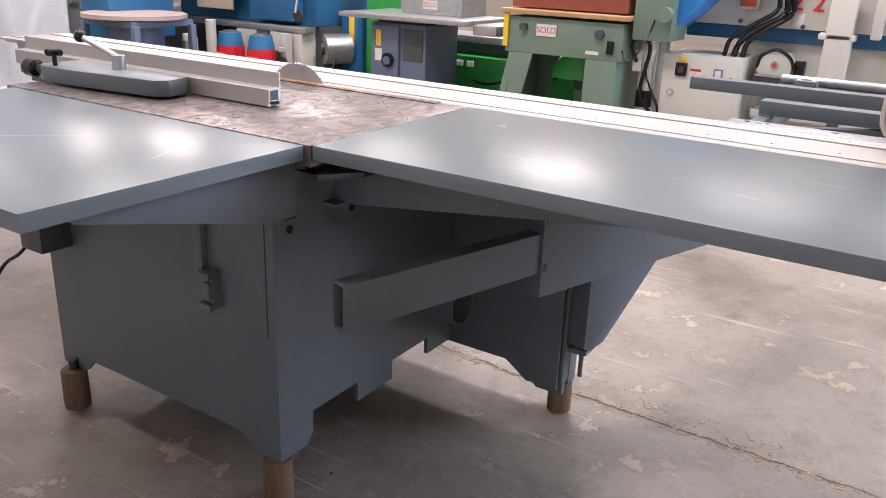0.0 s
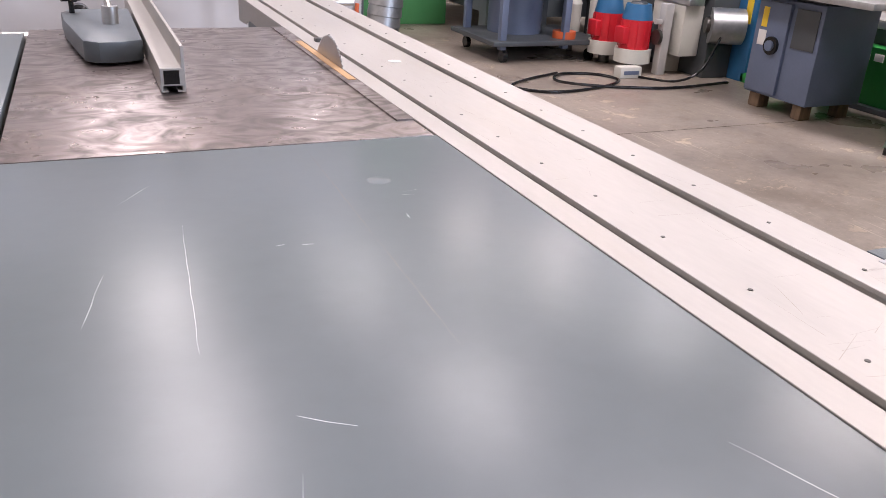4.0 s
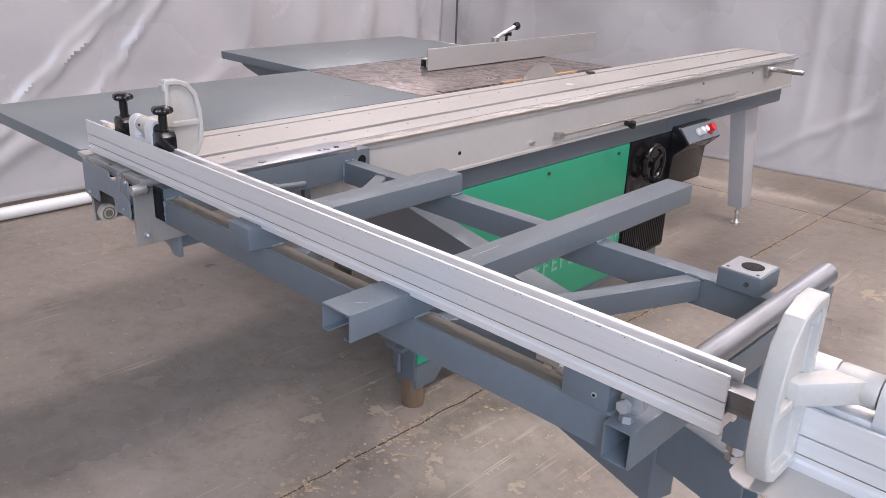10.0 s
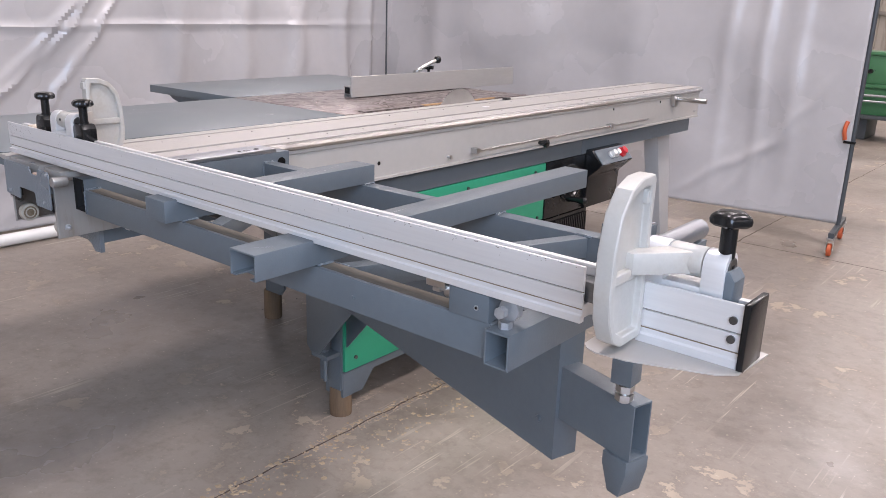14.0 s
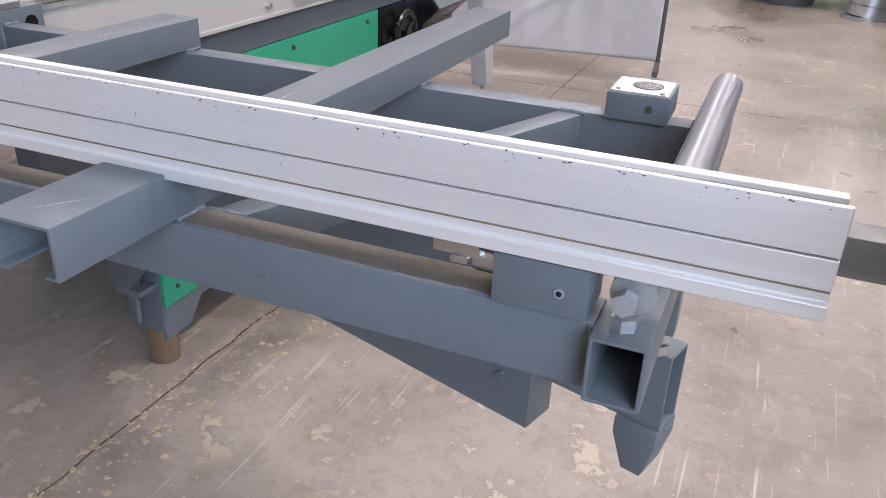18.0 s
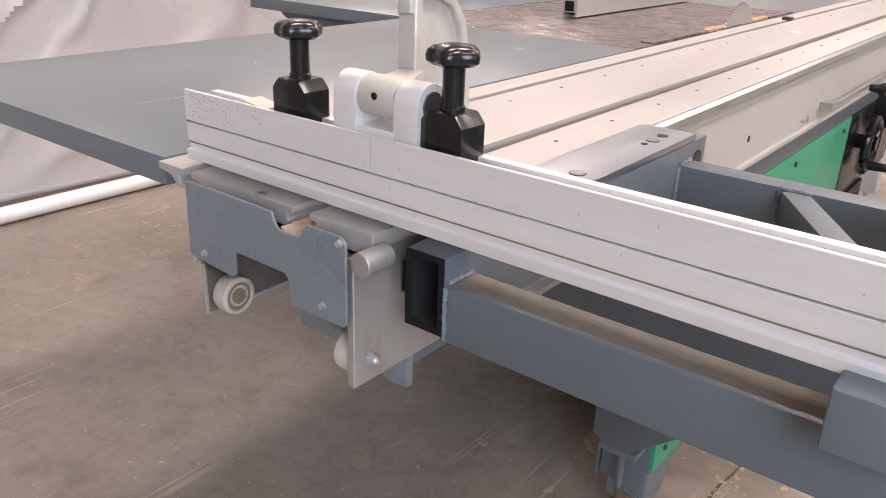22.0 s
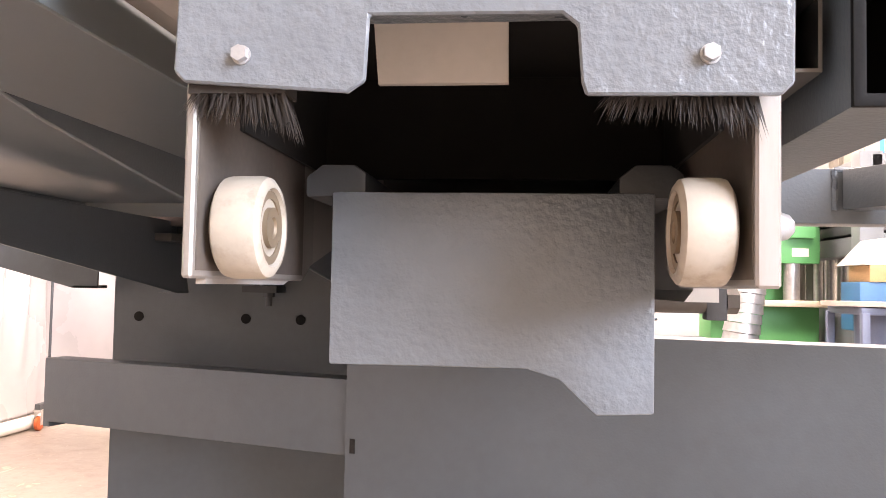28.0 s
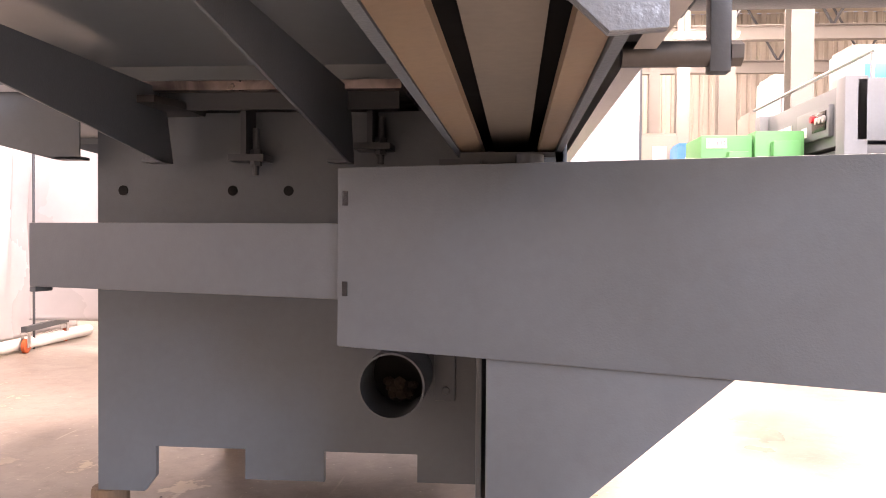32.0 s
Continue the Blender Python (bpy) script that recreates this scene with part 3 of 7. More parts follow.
saw = thing("panel_saw", "grey-blue and green sliding-table panel saw on timber blocks", "panel saw", (-0.2, 0.5, 0.12))


def cabinet():
    # plate steel body: end face with stepped feet, back face, plinth
    bm = mesh()
    end = [(-0.612, 0.12), (-0.52, 0.12), (-0.497, 0.15), (-0.497, 0.207), (-0.322, 0.207), (-0.322, 0.15), (-0.170, 0.15),
           (-0.170, 0.207), (0.005, 0.207), (0.005, 0.155), (0.235, 0.155), (0.235, 0.84), (-0.612, 0.84)]
    prism(bm, end, "y", 0.088, 0.100)
    body = add("end_plate", bm, M["paint"], saw)
    bm = mesh()
    back = [(0.100, 0.12), (0.17, 0.12), (0.215, 0.16), (0.80, 0.16), (0.84, 0.12), (0.935, 0.12), (0.935, 0.84), (0.100, 0.84)]
    prism(bm, back, "x", -0.612, -0.602)
    add("back_plate", bm, M["paint"], saw)
    bm = mesh()
    prism(bm, [(-0.612, 0.12), (0.235, 0.12), (0.235, 0.84), (-0.612, 0.84)], "y", 0.935, 0.945)
    add("far_plate", bm, M["paint"], saw)
    bm = mesh()
    bx(bm, -0.60, 0.23, 0.102, 0.933, 0.21, 0.22)
    add("inner_shelf", bm, M["dark_paint"], saw)
    # access panel on the back: slit outline, strip and latch
    bm = mesh()
    bx(bm, -0.6125, -0.6115, 0.112, 0.116, 0.44, 0.735)
    bx(bm, -0.6125, -0.6115, 0.116, 0.30, 0.731, 0.735)
    add("panel_gap", bm, M["rubber"], saw)
    bm = mesh()
    bx(bm, -0.630, -0.6125, 0.298, 0.326, 0.55, 0.72)
    add("hinge_strip", bm, M["paint"], saw, bevel=0.003)
    bm = mesh()
    bx(bm, -0.634, -0.6125, 0.262, 0.292, 0.478, 0.572)
    bx(bm, -0.650, -0.634, 0.258, 0.298, 0.478, 0.494)
    bx(bm, -0.650, -0.634, 0.258, 0.298, 0.556, 0.572)
    bx(bm, -0.644, -0.634, 0.266, 0.284, 0.505, 0.545)
    add("latch", bm, M["paint"], saw, bevel=0.002)
    # three round holes in the end plate
    for x in (-0.561, -0.347, -0.240):
        bm = mesh()
        rod(bm, (x, 0.0885, 0.694), (x, 0.0865, 0.694), 0.0095, n=20)
        add("hole", bm, M["void"], saw, "round black hole")
    for x in (-0.122, -0.096):
        bm = mesh()
        rod(bm, (x, 0.088, 0.424), (x, 0.078, 0.424), 0.008, n=6)
        add("bolt", bm, M["paint"], saw)
    # extraction stub
    bm = mesh()
    n = 28
    ring = []
    for r, y in ((0.057, 0.088), (0.057, -0.045), (0.0535, -0.045), (0.0535, 0.086)):
        ring.append([bm.verts.new((-0.024 + r * math.cos(2 * math.pi * i / n), y, 0.358 + r * math.sin(2 * math.pi * i / n))) for i in range(n)])
    for a, b in zip(ring, ring[1:]):
        for i in range(n):
            bm.faces.new((a[i], a[(i + 1) % n], b[(i + 1) % n], b[i]))
    stub = add("dust_outlet", bm, M["paint"], saw, "round grey extraction stub")
    # black disc on the solid plate, painted as the stub's shaded depth
    bm = mesh()
    rod(bm, (-0.024, 0.086, 0.358), (-0.024, 0.0875, 0.358), 0.053, n=28)
    add("inside", bm, M["void"], stub, "black disc for the shaded inside")
    bm = mesh()
    clods = random.Random(8)
    for i in range(26):
        r = clods.uniform(0.006, 0.013)
        u = clods.uniform(-0.030, 0.030)
        bmesh.ops.create_icosphere(bm, subdivisions=1, radius=r, matrix=Matrix.Translation((-0.024 + u, clods.uniform(0.050, 0.080), 0.358 - 0.046 + u * u * 10 + r + clods.uniform(0, 0.022))))
    add("debris", bm, M["clod"], stub, "brown dust clods")["kind"] = "stuff"
    bm = mesh()
    bx(bm, 0.036, 0.075, 0.078, 0.088, 0.31, 0.40)
    rod(bm, (0.058, 0.078, 0.33), (0.058, 0.072, 0.33), 0.008, n=6)
    add("flange", bm, M["paint"], stub, bevel=0.002)
    # motor connection box with a loose cable
    bm = mesh()
    bx(bm, -0.70, -0.612, 0.83, 0.925, 0.50, 0.64)
    add("junction_box", bm, M["dark_paint"], saw, bevel=0.004)
    bm = mesh()
    pipe(bm, smooth_line([(-0.68, 0.92, 0.51), (-0.69, 0.96, 0.47), (-0.70, 1.02, 0.43), (-0.72, 1.06, 0.37)]), 0.005)
    add("cable", bm, M["black"], saw)


cabinet()


def front_side():
    """Operator side: green panels, black hand-wheel bay, switch box, plinth."""
    X = 0.25
    bm = mesh()
    bx(bm, X - 0.012, X, -0.285, 0.795, 0.455, 0.682)
    add("upper_panel", bm, M["green"], saw, "emerald green sheet panel", bevel=0.004)
    bm = mesh()
    bx(bm, X - 0.012, X, -0.285, 0.795, 0.160, 0.447)
    low = add("lower_panel", bm, M["green"], saw, "emerald green sheet panel with worn pale lettering", bevel=0.004)
    for y, z in ((-0.2, 0.655), (0.30, 0.655), (0.75, 0.47), (0.75, 0.43), (0.28, 0.47), (-0.24, 0.43), (-0.24, 0.20), (0.72, 0.655)):
        bm = mesh()
        rod(bm, (X, y, z), (X + 0.005, y, z), 0.006, n=10)
        add("screw", bm, M["dark_steel"], saw)
    # worn lettering as plain bars
    for i in range(10):
        y = 0.06 + i * 0.05
        bm = mesh()
        bx(bm, X + 0.0005, X + 0.0015, y, y + 0.011, 0.285, 0.350)
        bx(bm, X + 0.0005, X + 0.0015, y + 0.011, y + 0.034, 0.338 if i % 2 else 0.285, 0.350 if i % 2 else 0.297)
        bx(bm, X + 0.0005, X + 0.0015, y + 0.011, y + 0.030, 0.312, 0.322)
        add("mark", bm, M["faint_letter"], low, "pale worn lettering bar")
    bm = mesh()
    rod(bm, (X + 0.0005, 0.0, 0.318), (X + 0.0015, 0.0, 0.318), 0.036, n=16)
    add("emblem", bm, M["faint_letter"], low, "pale round emblem")
    bm = mesh()
    rod(bm, (X + 0.0012, 0.0, 0.318), (X + 0.0022, 0.0, 0.318), 0.022, n=16)
    add("emblem_centre", bm, M["green"], low)
    text_part("model_mark", "F 90", 0.078, Matrix.Translation((X + 0.001, 0.705, 0.322)) @ Euler((radians(90), 0, radians(90))).to_matrix().to_4x4(), M["faint_letter"], low, 0.0005, "pale worn lettering")
    # black bay
    bm = mesh()
    bx(bm, X - 0.10, X + 0.002, 0.80, 1.095, 0.452, 0.682)
    add("handwheel_panel", bm, M["black"], saw, "black plastic panel", bevel=0.006)
    bm = mesh()
    bx(bm, X - 0.10, X - 0.004, 0.80, 1.145, 0.190, 0.446)
    for i in range(22):
        y = 0.815 + i * 0.015
        bx(bm, X - 0.005, X + 0.004, y, y + 0.007, 0.205, 0.430)
    add("vent_panel", bm, M["black"], saw, "ribbed black plastic panel")
    # hand wheel
    wheel = mesh()
    c = Vector((X + 0.040, 0.915, 0.592))
    pipe(wheel, [c + Vector((0, 0.066 * math.cos(a), 0.066 * math.sin(a))) for a in [i * math.pi / 16 for i in range(33)]], 0.012)
    rod(wheel, (X, c.y, c.z), (X + 0.055, c.y, c.z), 0.02)
    for a in (0.5, 2.6, 4.7):
        rod(wheel, c, c + Vector((0, 0.066 * math.cos(a), 0.066 * math.sin(a))), 0.009, n=10)
    w = add("handwheel", wheel, M["black"], saw, "black plastic handwheel")
    bm = mesh()
    lathe(bm, [(0.009, 0), (0.013, 0.01), (0.011, 0.05), (0.015, 0.09), (0.008, 0.098)], pose(X + 0.045, 0.880, 0.538, 0, 90, 0), 16)
    add("grip", bm, M["black"], w)
    # switch box with a sloping face
    bm = mesh()
    prism(bm, [(0.15, 0.45), (X + 0.012, 0.45), (X + 0.02, 0.585), (X + 0.080, 0.640), (X + 0.028, 0.700), (0.15, 0.700)], "y", 1.10, 1.372)
    box = add("switch_box", bm, M["black"], saw, "black switch box", bevel=0.006)
    tilt = Matrix.Translation((X + 0.0545, 1.236, 0.6705)) @ Euler((0, radians(49.1), 0)).to_matrix().to_4x4()
    bm = mesh()
    bx(bm, -0.035, 0.035, -0.128, 0.128, -0.001, 0.003, tilt)
    face = add("switch_plate", bm, M["press_grey"], box, "grey metal switch plate")
    for y, col, r in ((-0.022, "white", 0.016), (0.012, "white", 0.016), (0.066, "red", 0.022)):
        bm = mesh()
        rod(bm, tilt @ Vector((0, y, 0.003)), tilt @ Vector((0, y, 0.012)), r, n=20)
        rod(bm, tilt @ Vector((0, y, 0.012)), tilt @ Vector((0, y, 0.030)), r * 0.8, r * 0.75, n=20)
        add("button", bm, M[col], box, f"{col} push button")
    # plinth
    bm = mesh()
    prism(bm, [(-0.285, 0.155), (-0.285, 0.07), (-0.20, 0.07), (-0.15, 0.13), (0.90, 0.13), (0.96, 0.07), (1.115, 0.07), (1.115, 0.186), (0.80, 0.186), (0.80, 0.158)], "x", 0.16, 0.242)
    add("plinth", bm, M["paint"], saw, bevel=0.003)
    # end plate and levelling foot at the operator side
    bm = mesh()
    prism(bm, [(0.145, 0.12), (0.24, 0.10), (0.24, 0.44), (0.145, 0.44)], "y", -0.29, -0.278)
    prism(bm, [(-0.28, 0.10), (-0.18, 0.10), (-0.10, 0.155), (0.088, 0.155), (0.088, 0.72), (-0.28, 0.72)], "x", 0.130, 0.138)
    bx(bm, 0.185, 0.235, -0.292, -0.245, 0.095, 0.72)
    add("front_end_plate", bm, M["paint"], saw, bevel=0.002)
    bm = mesh()
    bx(bm, 0.165, 0.235, -0.345, -0.292, 0.215, 0.228)
    rod(bm, (0.20, -0.32, 0.20), (0.20, -0.32, 0.24), 0.012, n=6)
    rod(bm, (0.20, -0.32, 0.13), (0.20, -0.32, 0.215), 0.007, n=10)
    add("levelling_lug", bm, M["paint"], saw)


front_side()


def guide_beam():
    """Fixed guideway under the sliding table, with its end cap and far support leg."""
    bm = mesh()
    prism(bm, [(0.098, 0.728), (0.106, 0.728), (0.106, 0.800), (0.236, 0.800), (0.236, 0.728), (0.244, 0.728), (0.244, 0.807), (0.098, 0.807)], "y", -1.008, 2.135)
    add("guide_beam", bm, M["paint"], saw)
    for x0, x1 in ((0.107, 0.136), (0.212, 0.235)):
        bm = mesh()
        prism(bm, [(x0, 0.729), (x1, 0.732), (x1, 0.742), (x0, 0.742)], "y", -1.0, 2.10)
        add("bearing_strip", bm, M["strip"], saw, "pale brown worn inner strip")
    bm = mesh()
    bx(bm, 0.148, 0.200, -0.98, 2.1, 0.748, 0.756)
    add("cover_strip", bm, M["cover"], saw, "pale grey inner cover")
    # near-black web: the gaps between the strips get their shade as colour
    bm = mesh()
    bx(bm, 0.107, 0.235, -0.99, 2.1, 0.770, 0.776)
    add("inner_web", bm, M["void"], saw, "black inner web for the shade of the gaps")
    bm = mesh()
    prism(bm, [(0.097, 0.726), (0.097, 0.808), (0.248, 0.808), (0.248, 0.7075), (0.222, 0.706), (0.205, 0.722), (0.190, 0.7265)], "y", -1.018, -1.008)
    add("end_cap", bm, M["hammer"], saw, "textured grey-blue end cap", bevel=0.0015)
    bm = mesh()
    for x0, x1 in ((0.082, 0.112), (0.232, 0.262)):
        prism(bm, [(x0, 0.806), (x1, 0.806), (x1, 0.818), (x1 - 0.006, 0.822), (x0 + 0.008, 0.822), (x0, 0.816)], "y", -1.012, 2.14)
    add("guide_rail", bm, M["dark_paint"], saw, "dark painted rail lip", bevel=0.002)
    # beam foot on the cabinet
    bm = mesh()
    bx(bm, 0.105, 0.235, -0.28, 1.05, 0.705, 0.728)
    bx(bm, 0.06, 0.13, -0.10, 0.09, 0.70, 0.735)
    add("beam_seat", bm, M["dark_paint"], saw)
    bm = mesh()
    prism(bm, [(0.135, 0.684), (0.250, 0.684), (0.250, 0.745), (0.2445, 0.747), (0.2445, 0.727), (0.135, 0.727)], "y", 1.06, 2.135)
    prism(bm, [(0.237, 0.684), (0.250, 0.684), (0.250, 0.745), (0.2445, 0.747), (0.2445, 0.705), (0.237, 0.703)], "y", -0.29, 1.06)
    add("beam_rail", bm, M["paint"], saw, bevel=0.003)
    # far leg with a levelling screw
    bm = mesh()
    prism(bm, [(1.99, 0.684), (2.135, 0.684), (2.26, 0.10), (2.16, 0.10)], "x", 0.07, 0.15)
    leg = add("support_leg", bm, M["leg_grey"], saw, "light grey tapered sheet leg", bevel=0.006)
    bm = mesh()
    rod(bm, (0.105, 2.215, 0.012), (0.105, 2.215, 0.10), 0.008, n=12)
    rod(bm, (0.105, 2.215, 0.055), (0.105, 2.215, 0.07), 0.016, n=6)
    lathe(bm, [(0.026, 0), (0.026, 0.006), (0.014, 0.018), (0.010, 0.022)], pose(0.105, 2.215, 0.0))
    add("levelling_foot", bm, M["steel"], leg, "steel levelling foot")


guide_beam()


def iron_table():
    bm = mesh()
    bx(bm, -0.615, -0.012, -0.026, 1.035, H - 0.045, H)
    t = add("saw_table", bm, M["iron"], saw, "planed cast iron table with brown patina and swirl marks", bevel=0.002)
    bm = mesh()
    for y in (0.0, 0.25, 0.5, 0.75, 1.0):
        bx(bm, -0.59, -0.02, y, y + 0.012, H - 0.075, H - 0.045)
    bx(bm, -0.59, -0.578, 0.0, 1.01, H - 0.075, H - 0.045)
    add("rib", bm, M["dark_paint"], saw)
    # throat strip beside the blade
    bm = mesh()
    bx(bm, -0.042, -0.013, 0.06, 0.36, H, H + 0.003)
    bx(bm, -0.042, -0.030, 0.36, 0.80, H, H + 0.003)
    bx(bm, -0.042, -0.013, 0.80, 1.02, H, H + 0.003)
    add("throat_strip", bm, M["iron"], saw, "dark worn throat plate")
    bm = mesh()
    bx(bm, -0.032, -0.016, 0.362, 0.798, H - 0.002, H + 0.0040)
    add("throat_insert", bm, M["ply"], saw, "orange-brown timber throat insert")
    # blade
    bm = mesh()
    n = 72
    cy, cz, R = 0.560, H - 0.070, 0.125
    pts = []
    for i in range(n):
        a0, a1 = 2 * math.pi * i / n, 2 * math.pi * (i + 0.62) / n
        pts.append((cy + R * math.cos(a0), cz + R * math.sin(a0)))
        pts.append((cy + (R - 0.0045) * math.cos(a0 + 0.012), cz + (R - 0.0045) * math.sin(a0 + 0.012)))
        pts.append((cy + (R - 0.0010) * math.cos(a1), cz + (R - 0.0010) * math.sin(a1)))
    prism(bm, pts, "x", -0.0145, -0.0115)
    add("saw_blade", bm, M["steel"], saw, "toothed steel saw blade")
    # bracket with adjusting screw under the table edge, at the end plate
    for x, z in ((-0.30, 0.755), (-0.07, 0.775)):
        bm = mesh()
        bx(bm, x - 0.012, x - 0.002, 0.03, 0.088, z, z + 0.085)
        bx(bm, x - 0.035, x + 0.03, 0.03, 0.088, z - 0.01, z + 0.002)
        rod(bm, (x + 0.01, 0.05, z - 0.035), (x + 0.01, 0.05, z + 0.05), 0.006, n=10)
        rod(bm, (x + 0.01, 0.05, z + 0.002), (x + 0.01, 0.05, z + 0.012), 0.011, n=6)
        rod(bm, (x + 0.01, 0.05, z - 0.018), (x + 0.01, 0.05, z - 0.010), 0.011, n=6)
        add("table_bracket", bm, M["dark_paint"], saw)
    # table seat plates at the notch corner
    bm = mesh()
    prism(bm, [(-0.60, -0.03), (-0.52, -0.085), (-0.42, -0.085), (-0.40, -0.02), (-0.40, 0.09), (-0.60, 0.09)], "z", H - 0.075, H - 0.062)
    add("corner_seat", bm, M["dark_steel"], saw, bevel=0.002)


iron_table()

# timber blocks under the feet
for _i, (_x, _y, _h, _r) in enumerate(((-0.600, 0.112, 0.12, 0.036), (-0.625, 0.885, 0.118, 0.036), (0.205, -0.262, 0.095, 0.035), (0.205, 1.06, 0.07, 0.036))):
    bm = mesh()
    lathe(bm, [(_r, 0), (_r * 1.02, 0.03), (_r * 0.99, _h - 0.006), (_r * 0.93, _h)], pose(_x, _y, 0, 0, 0, 40 * _i), 22)
    tagged(part("timber_block", bm, M["wood"]), "short round timber block on the concrete under a machine foot", "timber block", "blocks under the saw")
    if _i in (1, 2):
        bm = mesh()
        rod(bm, (_x, _y, _h - 0.001), (_x, _y, _h + 0.03), 0.012, n=12)
        add("foot_screw", bm, M["dark_steel"], saw)


def extension_table(name, x0, x1, y0, y1, label, webs, at):
    ob = thing(name, label, "extension table", at, "extension tables")
    bm = mesh()
    tray(bm, x0, x1, y0, y1, H - 0.030, H, 0.004, 0.005)
    add("tabletop", bm, M["table_paint"], ob, bevel=0.0015)
    for axis, at_, pts, th in webs:
        bm = mesh()
        prism(bm, pts, axis, at_, at_ + th)
        # folded lower flange
        lowest = sorted(pts, key=lambda p: p[1])[:2]
        (u0, v0), (u1, v1) = sorted(lowest)
        fl = [(u0, v0), (u1, v1), (u1, v1 + 0.006), (u0, v0 + 0.006)]
        prism(bm, fl, axis, at_ - (0.036 if axis == "x" else 0), at_ + (th if axis == "x" else 0.036))
        add("support_web", bm, M["paint"], ob, bevel=0.0015)
    return ob


ext_a = extension_table(
    "extension_table", -0.613, -0.010, -1.096, -0.030, "grey-blue painted steel extension table with pale scratches",
    [("x", -0.455, [(-0.03, H - 0.036), (-0.97, H - 0.036), (-0.93, H - 0.044), (0.015, H - 0.166), (0.06, H - 0.166), (0.02, H - 0.036)], 0.005),
     ("x", -0.115, [(-0.03, H - 0.036), (-0.97, H - 0.036), (-0.93, H - 0.044), (0.015, H - 0.166), (0.06, H - 0.166), (0.02, H - 0.036)], 0.005)],
    (-0.3, -0.55, H))
ext_b = extension_table(
    "extension_table", -1.205, -0.624, -0.016, 0.985, "grey-blue painted steel side extension table with pale scratches",
    [("y", 0.020, [(-0.61, H - 0.036), (-1.12, H - 0.036), (-1.10, H - 0.050), (-0.66, H - 0.160), (-0.61, H - 0.160)], 0.005),
     ("y", 0.88, [(-0.61, H - 0.036), (-1.12, H - 0.036), (-1.10, H - 0.050), (-0.66, H - 0.160), (-0.61, H - 0.160)], 0.005)],
    (-0.88, 0.48, H))


def scratches(name, marks, parent, material, z, label):
    """Thin raised slivers along straight or bent strokes on a flat top."""
    for k, (x0, y0, x1, y1, w) in enumerate(marks):
        bm = mesh()
        a, b = Vector((x0, y0, z)), Vector((x1, y1, z))
        d = (b - a).normalized()
        n_ = Vector((-d.y, d.x, 0))
        rnd = random.Random(k)
        prev = None
        steps = max(2, int((b - a).length / 0.02))
        for i in range(steps + 1):
            t = i / steps
            p = a.lerp(b, t) + n_ * rnd.uniform(-0.0006, 0.0006)
            ww = w * rnd.uniform(0.25, 1.0) * (0.2 + math.sin(math.pi * min(1, max(0, t))) * 0.8)
            cur = (bm.verts.new(p + n_ * ww), bm.verts.new(p - n_ * ww))
            if prev:
                bm.faces.new((prev[0], cur[0], cur[1], prev[1]))
            prev = cur
        add(name, bm, material, parent, label, shade=False)


scratches("scratch", [(-0.236, -1.014, -0.227, -0.844, 0.00072), (-0.425, -0.863, -0.394, -0.734, 0.00048), (-0.384, -0.674, -0.347, -0.699, 0.0015),
                      (-0.174, -0.345, -0.172, -0.330, 0.00120), (-0.335, -0.380, -0.325, -0.378, 0.00168), (-0.31, -0.384, -0.295, -0.386, 0.00072), (-0.418, -0.30, -0.436, -0.57, 0.00036),
                      (-0.15, -0.26, -0.125, -0.255, 0.00060), (-0.16, -0.265, -0.14, -0.275, 0.00048), (-0.52, -0.50, -0.50, -0.40, 0.00048), (-0.48, -0.22, -0.44, -0.16, 0.00042), (-0.11, -0.80, -0.07, -0.90, 0.00054)],
          ext_a, M["scratch"], H + 0.0003, "")
scratches("scored_line", [(-0.222, -0.06, -0.229, -0.38, 0.0004), (-0.229, -0.39, -0.234, -0.62, 0.0004)], ext_a, M["deck_scratch"], H + 0.0003, "faint pale scored line in the paint")
bm = mesh()
lathe(bm, [(0.016, 0.0), (0.013, 0.0005), (0.008, 0.0012), (0.002, 0.0016)], pose(-0.165, -0.21, H - 0.0001), 20)
add("dent", bm, M["table_paint"], ext_a, "small raised dent")
scratches("scratch", [(-0.80, 0.30, -1.0, 0.52, 0.0008), (-0.92, 0.10, -0.72, 0.16, 0.0007), (-1.08, 0.62, -1.02, 0.40, 0.0008)], ext_b, M["scratch"], H + 0.0003, "")


